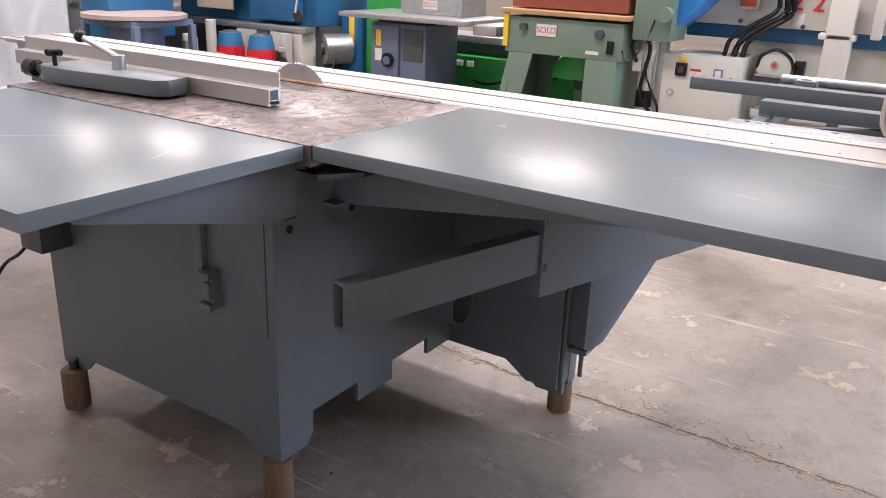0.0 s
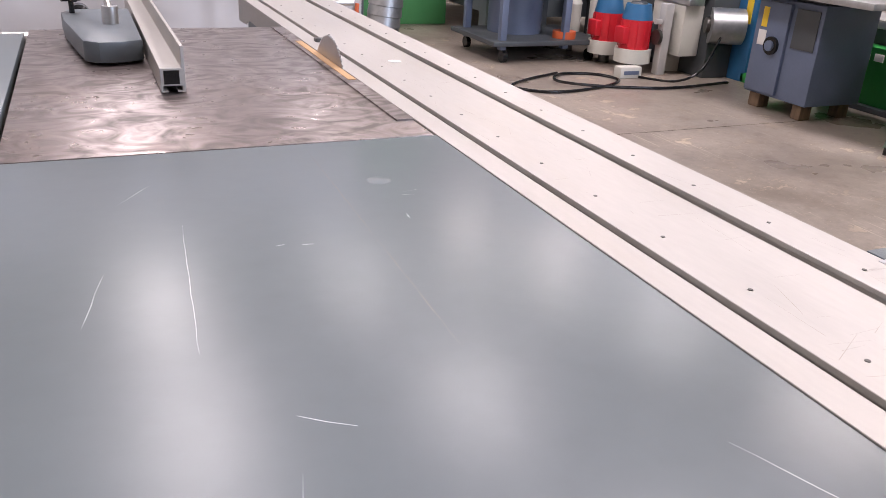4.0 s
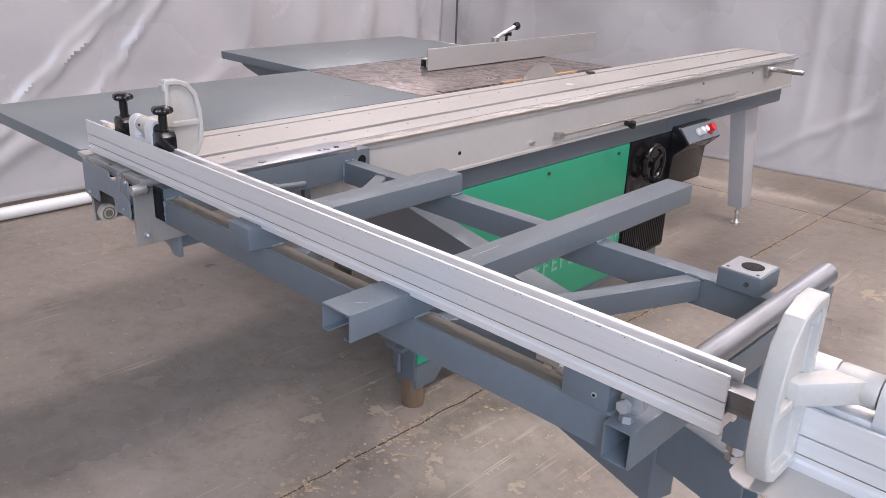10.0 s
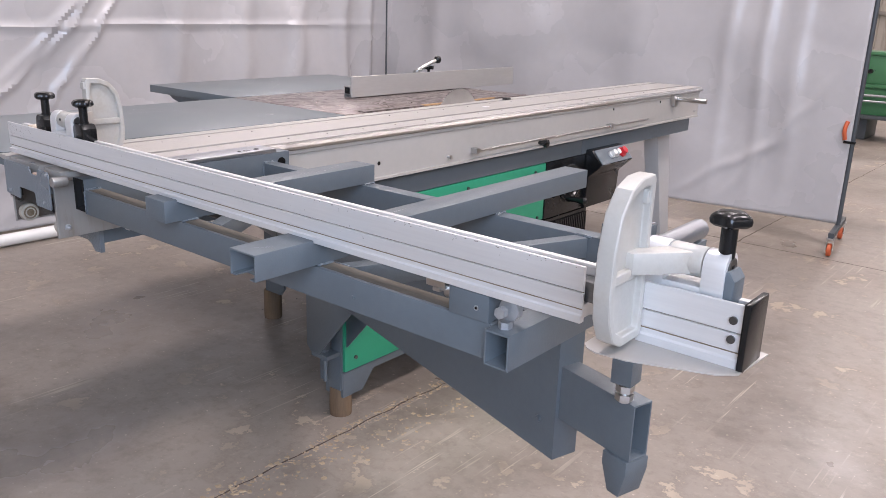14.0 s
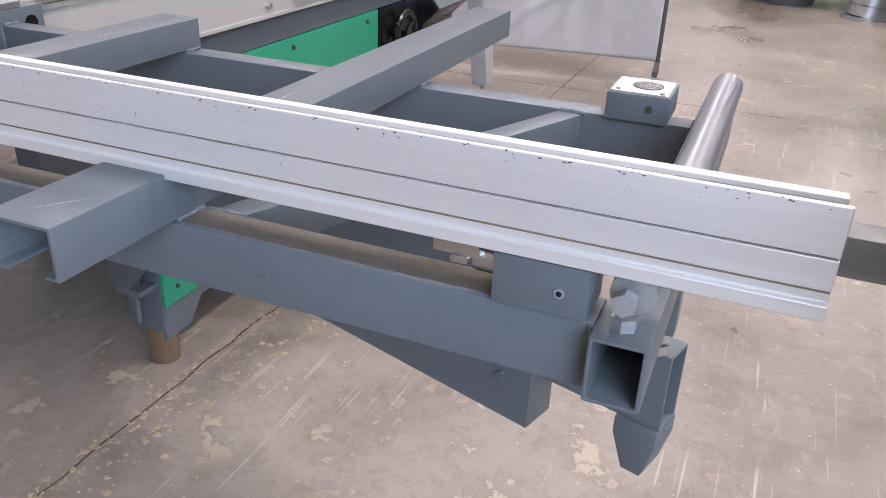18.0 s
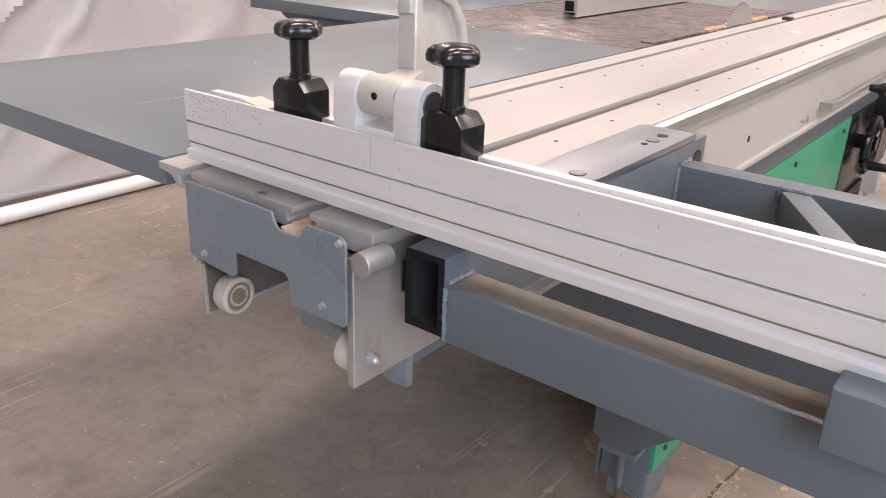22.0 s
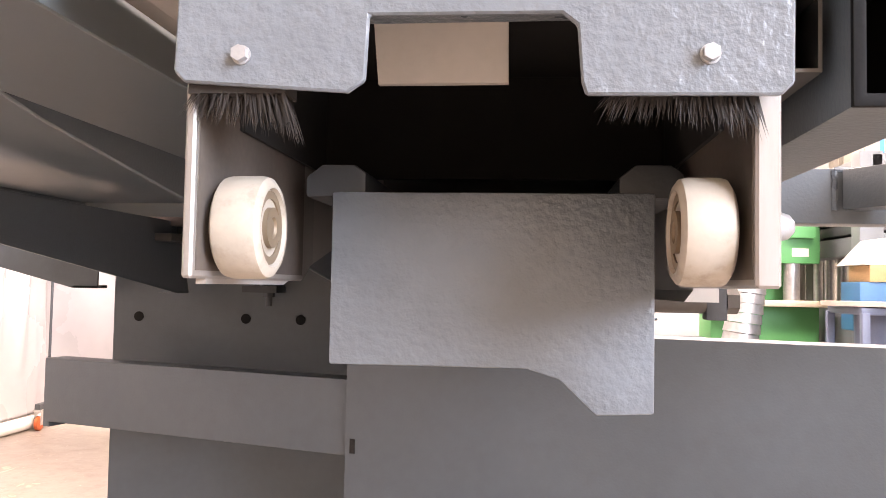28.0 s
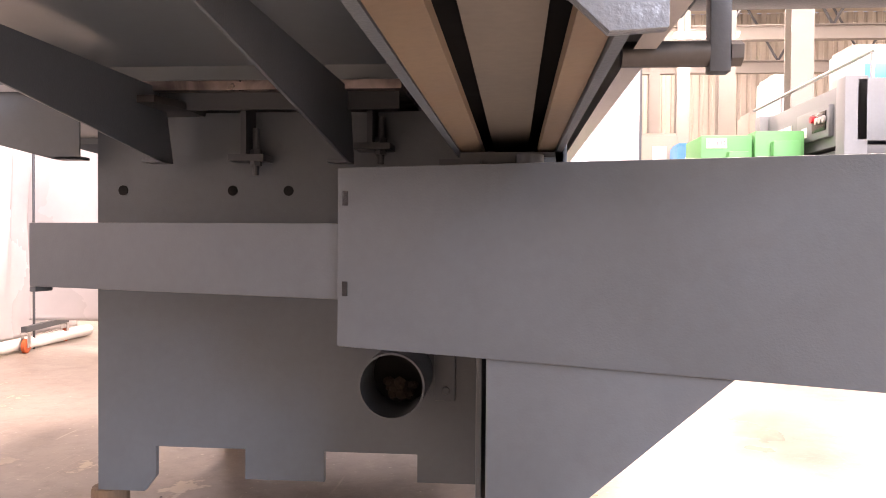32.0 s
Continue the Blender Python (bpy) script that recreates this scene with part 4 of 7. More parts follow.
def rip_fence():
    ob = thing("rip_fence", "aluminium rip fence on a grey cast carriage, on the iron table", "rip fence", (-0.4, 0.85, H))
    y0, y1 = 0.315, 1.385
    xr = -0.340
    bm = mesh()
    prism(bm, [(xr, H + 0.082), (xr, H + 0.003), (xr - 0.014, H + 0.003), (xr - 0.014, H + 0.006), (xr - 0.006, H + 0.006), (xr - 0.006, H + 0.014), (xr - 0.038, H + 0.014), (xr - 0.038, H + 0.006),
               (xr - 0.030, H + 0.006), (xr - 0.030, H + 0.003), (xr - 0.042, H + 0.003), (xr - 0.042, H + 0.045), (xr - 0.006, H + 0.045), (xr - 0.006, H + 0.082)], "y", y0, y1)
    add("fence_rail", bm, M["alu"], ob, bevel=0.0008, segments=1)
    bm = mesh()
    bx(bm, xr - 0.036, xr - 0.010, y0 - 0.0006, y0 + 0.004, H + 0.017, H + 0.041)
    add("hollow_end", bm, M["black"], ob, "dark hollow of the fence profile")
    bm = mesh()
    prism(bm, [(-0.388, 0.592), (-0.425, 0.572), (-0.470, 0.566), (-0.498, 0.590), (-0.534, 0.86), (-0.540, 0.98), (-0.520, 1.03), (-0.388, 1.04)], "z", H + 0.006, H + 0.048)
    add("carriage", bm, M["paint"], ob, "grey-blue cast fence carriage", bevel=0.006)
    bm = mesh()
    rod(bm, (-0.438, 0.80, H + 0.046), (-0.438, 0.80, H + 0.085), 0.017)
    pipe(bm, smooth_line([(-0.438, 0.80, H + 0.078), (-0.442, 0.86, H + 0.098), (-0.445, 0.93, H + 0.118)]), 0.008)
    lev = add("clamp_lever", bm, M["steel"], ob, "bright steel clamp lever")
    bm = mesh()
    bmesh.ops.create_uvsphere(bm, u_segments=16, v_segments=10, radius=0.017, matrix=Matrix.Translation((-0.446, 0.945, H + 0.122)))
    add("ball_grip", bm, M["black"], lev, "black ball grip")
    bm = mesh()
    rod(bm, (-0.515, 0.965, H + 0.045), (-0.515, 0.965, H + 0.078), 0.006)
    for a in range(4):
        c, s = math.cos(a * math.pi / 2 + 0.4), math.sin(a * math.pi / 2 + 0.4)
        rod(bm, (-0.515, 0.965, H + 0.082), (-0.515 + 0.022 * c, 0.965 + 0.022 * s, H + 0.082), 0.008, n=10)
    add("star_knob", bm, M["black"], ob, "black star knob")
    bm = mesh()
    rod(bm, (-0.50, 1.03, H + 0.028), (-0.50, 1.07, H + 0.028), 0.014)
    lathe(bm, [(0.016, 0), (0.024, 0.006), (0.024, 0.045), (0.018, 0.052)], pose(-0.50, 1.07, H + 0.028, -90, 0, 0))
    add("round_knob", bm, M["black"], ob, "black round knob")
    bm = mesh()
    rod(bm, (-1.1, 1.075, H - 0.03), (-0.05, 1.075, H - 0.03), 0.019)
    add("guide_bar", bm, M["steel"], ob, "round steel guide bar")


rip_fence()


# ---- sliding table ----
SY0, SY1 = -1.105, 2.150


def sliding_table():
    ob = thing("sliding_table", "worn aluminium sliding table with two T-grooves and beige side skirt", "sliding table", (0.15, 0.5, 0.76))
    # deck profile, seen along y: lips and two T-grooves
    z = HD
    bm = mesh()
    prism(bm, [(-0.006, z), (0.034, z), (0.034, z - 0.007), (0.028, z - 0.007), (0.028, z - 0.015), (0.056, z - 0.015), (0.056, z - 0.007), (0.047, z - 0.007), (0.047, z),
               (0.190, z), (0.190, z - 0.006), (0.183, z - 0.006), (0.183, z - 0.014), (0.218, z - 0.014), (0.218, z - 0.006), (0.211, z - 0.006), (0.211, z), (0.284, z), (0.284, z - 0.012),
               (0.276, z - 0.020), (0.225, z - 0.019), (0.180, z - 0.019), (0.062, z - 0.020), (0.024, z - 0.020), (0.014, z - 0.010), (-0.006, z - 0.007)], "y", SY0, SY1)
    add("deck", bm, M["alu"], ob, bevel=0.0006, segments=1)
    # rounded nose along the operator edge
    bm = mesh()
    prism(bm, [(0.285, z - 0.002), (0.293, z - 0.005), (0.296, z - 0.013), (0.293, z - 0.020), (0.285, z - 0.020)], "y", -0.598, SY1)
    add("edge_strip", bm, M["steel"], ob, "bright worn edge strip")
    # skirt
    bm = mesh()
    prism(bm, [(0.276, z - 0.021), (0.280, z - 0.021), (0.2835, z - 0.024), (0.2835, z - 0.033), (0.280, z - 0.036), (0.280, 0.767), (0.287, 0.765), (0.287, 0.758), (0.2697, 0.758), (0.2742, 0.764), (0.2742, z - 0.0215)], "y", SY0 + 0.135, SY1)
    add("skirt", bm, M["alu_grey"], ob, "beige-grey anodised side skirt")
    bm = mesh()
    prism(bm, [(SY0 + 0.005, 0.763), (SY0 + 0.10, 0.763), (SY0 + 0.22, 0.79), (SY1 - 0.22, 0.79), (SY1 - 0.1, 0.763), (SY1, 0.763), (SY1, z - 0.018), (SY0 + 0.005, z - 0.018)], "x", 0.066, 0.070)
    add("inner_side", bm, M["alu"], ob)
    for y in [-1.028 + 0.1385 * i for i in range(22)]:
        for x in (0.083, 0.239):
            bm = mesh()
            rod(bm, (x, y, z - 0.001), (x, y, z + 0.0006), 0.0027, n=8)
            add("rivet", bm, M["dark_steel"], ob)
    bm = mesh()
    rod(bm, (0.130, 0.545, z - 0.001), (0.130, 0.545, z + 0.0008), 0.015, n=24)
    add("oil_cap", bm, M["alu_clean"], ob)
    bm = mesh()
    bx(bm, 0.02, 0.045, 0.80, 0.825, z - 0.006, z + 0.008)
    add("groove_stop", bm, M["dark_steel"], ob, bevel=0.002)
    for y, zz, r in ((-0.172, 0.807, 0.006), (1.25, 0.86, 0.005), (0.45, 0.88, 0.004), (1.7, 0.86, 0.005)):
        bm = mesh()
        rod(bm, (0.2795, y, zz), (0.2808, y, zz), r, n=14)
        add("hole", bm, M["black"], ob, "small dark hole")
    bm = mesh()
    rod(bm, (0.28, 0.150, 0.787), (0.292, 0.150, 0.787), 0.007, n=14)
    add("stud", bm, M["steel"], ob)
    # locking rod along the skirt
    bm = mesh()
    rod(bm, (0.298, 0.28, 0.795), (0.298, 1.55, 0.795), 0.0045, n=10)
    for y in (0.28, 1.21):
        bx(bm, 0.280, 0.306, y - 0.012, y + 0.012, 0.786, 0.804)
    add("locking_rod", bm, M["steel"], ob, "thin steel locking rod")
    bm = mesh()
    lathe(bm, [(0.008, 0), (0.011, 0.02), (0.015, 0.026), (0.015, 0.036), (0.008, 0.040)], pose(0.298, 0.66, 0.783, 0, 90, 0), 14)
    add("rod_knob", bm, M["black"], ob, "small black knob")
    # push handle at the far end
    bm = mesh()
    prism(bm, [(1.80, z - 0.022), (1.90, z - 0.022), (1.86, z - 0.075), (1.825, z - 0.075)], "x", 0.281, 0.300)
    rod(bm, (0.298, 1.85, z - 0.040), (0.44, 1.85, z - 0.040), 0.011)
    add("push_handle", bm, M["steel"], ob, "round steel push handle on a cast bracket", bevel=0.001)
    # end plate with notches, brushes and rollers
    bm = mesh()
    pl = [(0.067, 0.837), (0.071, 0.833), (0.129, 0.829), (0.135, 0.833), (0.136, 0.8555), (0.201, 0.855), (0.206, 0.851), (0.2075, 0.832), (0.209, 0.8275), (0.271, 0.827), (0.275, 0.831),
          (0.2755, 0.902), (0.270, 0.907), (0.231, 0.907), (0.227, 0.903), (0.222, 0.893), (0.197, 0.893), (0.193, 0.897), (0.188, 0.9075), (0.073, 0.9085), (0.069, 0.9045)]
    prism(bm, pl, "y", SY0 - 0.022, SY0 - 0.019)
    bx(bm, 0.078, 0.264, SY0 - 0.0195, SY0 + 0.002, 0.86, 0.882)
    endp = add("end_plate", bm, M["hammer"], ob, "hammered grey-blue end plate", bevel=0.0008, segments=1)
    for x, zz in ((0.0915, 0.8422), (0.2485, 0.8405), (0.2695, 0.902)):
        bm = mesh()
        rod(bm, (x, SY0 - 0.022, zz), (x, SY0 - 0.0256, zz), 0.0029, n=6)
        rod(bm, (x, SY0 - 0.022, zz), (x, SY0 - 0.0226, zz), 0.0034, n=16)
        add("hex_bolt", bm, M["bolt_grey"], endp)
    rnd = random.Random(5)
    for x0, x1 in ((0.073, 0.104), (0.220, 0.264)):
        bm = mesh()
        for i in range(300):
            x = rnd.uniform(x0, x1)
            c = (x - (x0 + x1) / 2) / (x1 - x0) * 2
            ln = 0.006 + 0.004 * c + 0.003 * c * c + rnd.uniform(-0.004, 0.004)
            y = SY0 + rnd.uniform(-0.017, -0.006)
            q = Vector((x + c * 0.006 + rnd.uniform(-0.003, 0.003), y + rnd.uniform(-0.004, 0.004), 0.828 - ln))
            p = Vector((x, y, 0.834))
            a = Vector((0.0005, 0, 0))
            b = Vector((0, 0.0005, 0))
            v = [bm.verts.new(k) for k in (p - a, p + a, p + b, q)]
            bm.faces.new((v[0], v[1], v[3])), bm.faces.new((v[1], v[2], v[3])), bm.faces.new((v[2], v[0], v[3]))
        bx(bm, x0 - 0.002, x1 + 0.002, SY0 - 0.018, SY0 - 0.004, 0.830, 0.845)
        add("wiper_brush", bm, M["bristle"], ob, "dark bristle wiper brush", shade=False)["kind"] = "stuff"
    # side cheek plates that hold the rollers, at both ends
    for y0, s in ((SY0 - 0.012, 1), (SY1, -1)):
        for x0, x1 in ((0.0675, 0.0715), (0.2655, 0.2738)):
            bm = mesh()
            prism(bm, [(y0, 0.765), (y0 + s * 0.14, 0.765), (y0 + s * 0.16, 0.775), (y0 + s * 0.16, 0.885), (y0, 0.885)], "x", x0, x1)
            ck = add("cheek_plate", bm, M["cheek"], ob, bevel=0.001, segments=1)
            bm = mesh()
            xi = x1 if x0 < 0.2 else x0
            bx(bm, xi - 0.0004, xi + 0.0004, min(y0 + s * 0.003, y0 + s * 0.138), max(y0 + s * 0.003, y0 + s * 0.138), 0.768, 0.884)
            add("greasy_face", bm, M["grease"], ck, "brown greasy inner face")
    for y in (SY0 + 0.012, SY1 - 0.04):
        for xa, sx in ((0.0725, 1), (0.2640, -1)):
            bm = mesh()
            lathe(bm, [(0.0170, 0.0), (0.0192, 0.0015), (0.0198, 0.004), (0.0198, 0.015), (0.0192, 0.0175), (0.0170, 0.0190), (0.0152, 0.0190), (0.0146, 0.0170)],
                  Matrix.Translation((xa + sx * 0.002, y, 0.785)) @ Euler((0, radians(90 * sx), 0)).to_matrix().to_4x4(), 32)
            r = add("roller", bm, M["nylon"], ob, "yellowed nylon roller")
            bm = mesh()
            xo = xa + sx * 0.0185
            lathe(bm, [(0.0142, 0), (0.0142, 0.0012), (0.0112, 0.0012), (0.0112, 0.0004), (0.0078, 0.0004), (0.0078, 0.0024), (0.0042, 0.0024), (0.0036, 0.0014)],
                  Matrix.Translation((xo, y, 0.785)) @ Euler((0, radians(90 * sx), 0)).to_matrix().to_4x4(), 28)
            add("bearing", bm, M["strip"], r, "brown greasy steel bearing")
            if sx > 0:
                continue
            bm = mesh()
            xo = xa - sx * 0.0055
            m = Matrix.Translation((xo, y - 0.004, 0.787)) @ Euler((0, radians(-90 * sx), 0)).to_matrix().to_4x4()
            lathe(bm, [(0.0085, 0), (0.0085, 0.0012), (0.004, 0.0012)], m, 20)
            lathe(bm, [(0.0072, 0.0012), (0.0072, 0.0062), (0.0060, 0.0068)], m, 6)
            lathe(bm, [(0.0056, 0.0066), (0.0054, 0.0090), (0.0044, 0.0122), (0.0024, 0.0140), (0.0004, 0.0145)], m, 16)
            add("acorn_nut", bm, M["bolt_grey"], ob)
    bm = mesh()
    lathe(bm, [(0.0065, 0), (0.0065, 0.0010), (0.003, 0.0010)], pose(0.2738, -1.047, 0.812, 0, 90, 0), 18)
    lathe(bm, [(0.0050, 0.0010), (0.0050, 0.0045), (0.0042, 0.0050)], pose(0.2738, -1.047, 0.812, 0, 90, 0), 6)
    lathe(bm, [(0.0040, 0.0048), (0.0036, 0.0070), (0.0020, 0.0085), (0.0004, 0.0088)], pose(0.2738, -1.047, 0.812, 0, 90, 0), 14)
    add("acorn_nut", bm, M["bolt_grey"], ob)
    bm = mesh()
    rod(bm, (0.143, SY0 + 0.006, z - 0.001), (0.143, SY0 + 0.006, z + 0.0006), 0.0062, n=20)
    scr = add("countersunk_screw", bm, M["roller"], ob)
    bm = mesh()
    rod(bm, (0.143, SY0 + 0.006, z), (0.143, SY0 + 0.006, z + 0.0009), 0.0026, n=6)
    add("socket", bm, M["dark_steel"], scr)
    rnd = random.Random(31)
    bm = mesh()
    for i in range(170):
        x, y = rnd.uniform(0.052, 0.275), rnd.uniform(SY0 + 0.03, 1.9)
        if 0.178 < x < 0.222:
            continue
        a = rnd.gauss(0.6, 0.8)
        ln = min(rnd.expovariate(20), 0.10)
        d = Vector((math.sin(a) * 0.3, math.cos(a), 0)).normalized()
        w = rnd.uniform(0.00012, 0.0003)
        nn = Vector((-d.y, d.x, 0)) * w
        p, q = Vector((x, y, z + 0.0003)), Vector((x, y, z + 0.0003)) + d * ln + Vector((-d.y, d.x, 0)) * rnd.uniform(-0.1, 0.1) * ln
        if not 0.05 < q.x < 0.278 or 0.176 < q.x < 0.224:
            continue
        bm.faces.new([bm.verts.new(k) for k in (p + nn, p - nn, q - nn * 0.4, q + nn * 0.4)])
    for i in range(90):
        x, y = rnd.uniform(0.056, 0.255), SY0 + 0.05 + rnd.expovariate(1.6)
        ln = rnd.uniform(0.012, 0.075)
        if x < 0.178:
            ln = min(ln, 0.177 - x)
        elif x < 0.223:
            continue
        else:
            ln = min(ln, 0.277 - x)
        if y > 1.6 or ln < 0.006:
            continue
        dy = ln * rnd.gauss(-0.12, 0.10)
        w = rnd.uniform(0.00012, 0.00035)
        bm.faces.new([bm.verts.new(k) for k in ((x, y - w, z + 0.0003), (x + ln, y + dy - w * 0.3, z + 0.0003), (x + ln, y + dy + w * 0.3, z + 0.0003), (x, y + w, z + 0.0003))])
    add("scratching", bm, M["deck_scratch"], ob, "fine dark scratches", shade=False)["kind"] = "stuff"
    # sawdust packed into the groove's open end
    rnd = random.Random(77)
    bm = mesh()
    nx, ny = 12, 18
    grid = [[bm.verts.new((0.1965 + 0.0265 * i / nx, SY0 - 0.0188 + 0.050 * j / ny, 0.8905 + 0.0045 * (2 * i / nx - 1) ** 2 + 0.0014 * noise.noise(Vector((i * 0.5, j * 0.5, 3))) + rnd.uniform(0, 0.0004))) for j in range(ny + 1)] for i in range(nx + 1)]
    for i in range(nx):
        for j in range(ny):
            bm.faces.new((grid[i][j], grid[i + 1][j], grid[i + 1][j + 1], grid[i][j + 1]))
    rim = [grid[i][0] for i in range(nx + 1)]
    low = [bm.verts.new((v.co.x, v.co.y, 0.886)) for v in rim]
    for i in range(nx):
        bm.faces.new((rim[i], low[i], low[i + 1], rim[i + 1]))
    add("packed_sawdust", bm, M["packed_dust"], ob, "pinkish sawdust packed in the groove end")
    # round clamp bar end beside the end plate
    bm = mesh()
    lathe(bm, [(0.0098, 0), (0.0103, 0.0007), (0.0103, 0.03), (0.009, 0.03)], pose(0.2925, SY0 - 0.024, 0.890, -90, 0, 0), 28)
    add("clamp_bar", bm, M["cheek"], ob, "round bright steel bar end")
    # added near-black sheets give the cavity under the deck its shade
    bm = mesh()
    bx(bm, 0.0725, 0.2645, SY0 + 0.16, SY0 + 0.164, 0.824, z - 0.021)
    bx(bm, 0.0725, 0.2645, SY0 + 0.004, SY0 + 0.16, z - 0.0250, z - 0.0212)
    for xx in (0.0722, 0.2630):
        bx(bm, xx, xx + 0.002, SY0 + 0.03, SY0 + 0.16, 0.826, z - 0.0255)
    add("shade_lining", bm, M["void"], ob, "black lining for the shade under the deck end")
    bm = mesh()
    prism(bm, [(-1.062, 0.8790), (-1.058, 0.8790), (-1.044, 0.8520), (-1.048, 0.8520)], "x", 0.124, 0.181)
    add("wiper_plate", bm, M["cast"], ob, "pale dusty plate inside the deck end")
    # cast underside ribs
    for y in [SY0 + 0.35 + 0.5 * i for i in range(6)]:
        bm = mesh()
        bx(bm, 0.072, 0.264, y, y + 0.006, 0.835, z - 0.021)
        add("inner_rib", bm, M["dark_paint"], ob)


sliding_table()


# ---- crosscut table: welded frame beside the sliding table ----
def crosscut_table():
    ob = thing("crosscut_table", "welded grey-blue crosscut frame with channels and an end roller", "crosscut table", (0.85, -0.85, 0.83))
    # clamp block: hollow section with ground plate on top
    bm = mesh()
    hollow(bm, 0.306, 0.3445, 0.831, 0.898, 0.004, "y", -1.090, -0.560)
    add("clamp_section", bm, M["paint"], ob, bevel=0.002)
    # near-black sleeve and plug put the hollow section's inner shade into colour
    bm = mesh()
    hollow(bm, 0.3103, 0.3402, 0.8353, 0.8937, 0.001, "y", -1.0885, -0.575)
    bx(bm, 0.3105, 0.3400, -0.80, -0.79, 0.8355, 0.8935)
    add("shade_sleeve", bm, M["void"], ob, "black inside of the section, its shade set as colour")
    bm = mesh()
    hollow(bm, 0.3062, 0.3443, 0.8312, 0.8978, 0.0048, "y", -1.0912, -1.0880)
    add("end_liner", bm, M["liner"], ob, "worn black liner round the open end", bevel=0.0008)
    bm = mesh()
    hollow(bm, 0.2880, 0.3012, 0.848, 0.879, 0.0015, "y", -1.075, -0.70)
    bx(bm, 0.2895, 0.2997, -0.92, -0.91, 0.8495, 0.8775)
    add("guide_strip", bm, M["dark_steel"], ob)
    # hanger with a clamping bar below the section
    bm = mesh()
    bx(bm, 0.327, 0.343, -0.752, -0.736, 0.741, 0.831)
    hang = add("hanger", bm, M["dark_paint"], ob, "dark flat steel hanger", bevel=0.0015)
    bm = mesh()
    rod(bm, (0.262, -0.744, 0.756), (0.327, -0.744, 0.756), 0.010)
    rod(bm, (0.343, -0.744, 0.756), (0.352, -0.744, 0.756), 0.010, n=6)
    add("clamp_bolt", bm, M["dark_steel"], hang)
    bm = mesh()
    bx(bm, 0.274, 0.3450, -1.055, -0.600, 0.8985, 0.907)
    pl = add("support_plate", bm, M["plate_steel"], ob, "ground steel support plate", bevel=0.001)
    for x, y, r, mm in ((0.321, -0.846, 0.0090, "steel"), (0.321, -0.671, 0.0080, "steel"), (0.320, -0.642, 0.0068, "black"), (0.320, -0.692, 0.0040, "black")):
        bm = mesh()
        rod(bm, (x, y, 0.9065), (x, y, 0.9078), r, n=22)
        scr = add("countersunk_screw" if mm == "steel" else "hole", bm, M["dark_steel" if mm == "steel" else mm], pl)
        if mm == "steel":
            bm = mesh()
            rod(bm, (x, y, 0.9075), (x, y, 0.9081), r * 0.86, n=22)
            add("screw_head", bm, M["roller"], ob)
            bm = mesh()
            rod(bm, (x, y, 0.9079), (x, y, 0.9084), r * 0.36, n=6)
            add("socket", bm, M["black"], scr)
    bm = mesh()
    rod(bm, (0.3445, -0.585, 0.872), (0.3455, -0.585, 0.872), 0.012, n=20)
    add("hole", bm, M["black"], ob, "round black hole")
    # toggle handle under the plate
    bm = mesh()
    rod(bm, (0.3405, -0.872, 0.857), (0.372, -0.850, 0.860), 0.0075)
    rod(bm, (0.369, -0.856, 0.861), (0.377, -0.776, 0.857), 0.0065)
    bmesh.ops.create_uvsphere(bm, u_segments=14, v_segments=10, radius=0.0105, matrix=Matrix.Translation((0.372, -0.851, 0.860)))
    add("toggle_handle", bm, M["paint"], ob, "grey painted toggle handle")
    # near beam, far beam, end beam
    zt = 0.876
    bm = mesh()
    hollow(bm, -1.088, -1.052, 0.826, zt, 0.0035, "x", 0.3405, 1.368)
    near = add("near_beam", bm, M["paint"], ob, bevel=0.0025)
    rnd = random.Random(5)
    bm = mesh()
    prev = None
    for i in range(121):
        x = 0.350 + 1.012 * i / 120
        cur = [bm.verts.new((x, y + rnd.uniform(-0.0008, 0.0008), zt + dz)) for y, dz in ((-1.0825, 0.0002), (-1.0800, 0.0006), (-1.0560, 0.0006), (-1.0535, 0.0002))]
        if prev:
            for k in range(3):
                bm.faces.new((prev[k], prev[k + 1], cur[k + 1], cur[k])).normal_flip()
        prev = cur
    bmesh.ops.recalc_face_normals(bm, faces=bm.faces)
    add("dust_layer", bm, M["beam_dust"], near, "matt brown dust lying on the beam")
    bm = mesh()
    hollow(bm, -0.640, -0.605, 0.826, zt, 0.0035, "x", 0.3405, 1.368)
    add("far_beam", bm, M["paint"], ob, bevel=0.0025)
    bm = mesh()
    hollow(bm, 1.368, 1.405, 0.828, zt, 0.0032, "y", -1.105, -0.505)
    add("end_beam", bm, M["paint"], ob, bevel=0.002)
    # diagonal braces
    for (xa, ya), (xb, yb) in (((0.478, -0.640), (0.735, -1.052)), ((1.235, -0.640), (1.06, -1.052))):
        d = Vector((xb - xa, yb - ya, 0))
        a = math.degrees(math.atan2(d.y, d.x))
        bm = mesh()
        hollow(bm, -0.014, 0.014, 0.838, zt - 0.002, 0.003, "x", 0, d.length, pose(xa, ya, 0, 0, 0, a))
        add("brace", bm, M["paint"], ob, bevel=0.002)
    # roller on the end beam
    bm = mesh()
    rod(bm, (1.392, -1.00, 0.895), (1.392, -0.515, 0.895), 0.0175, n=28)
    add("end_roller", bm, M["roller"], ob, "grey steel roller")
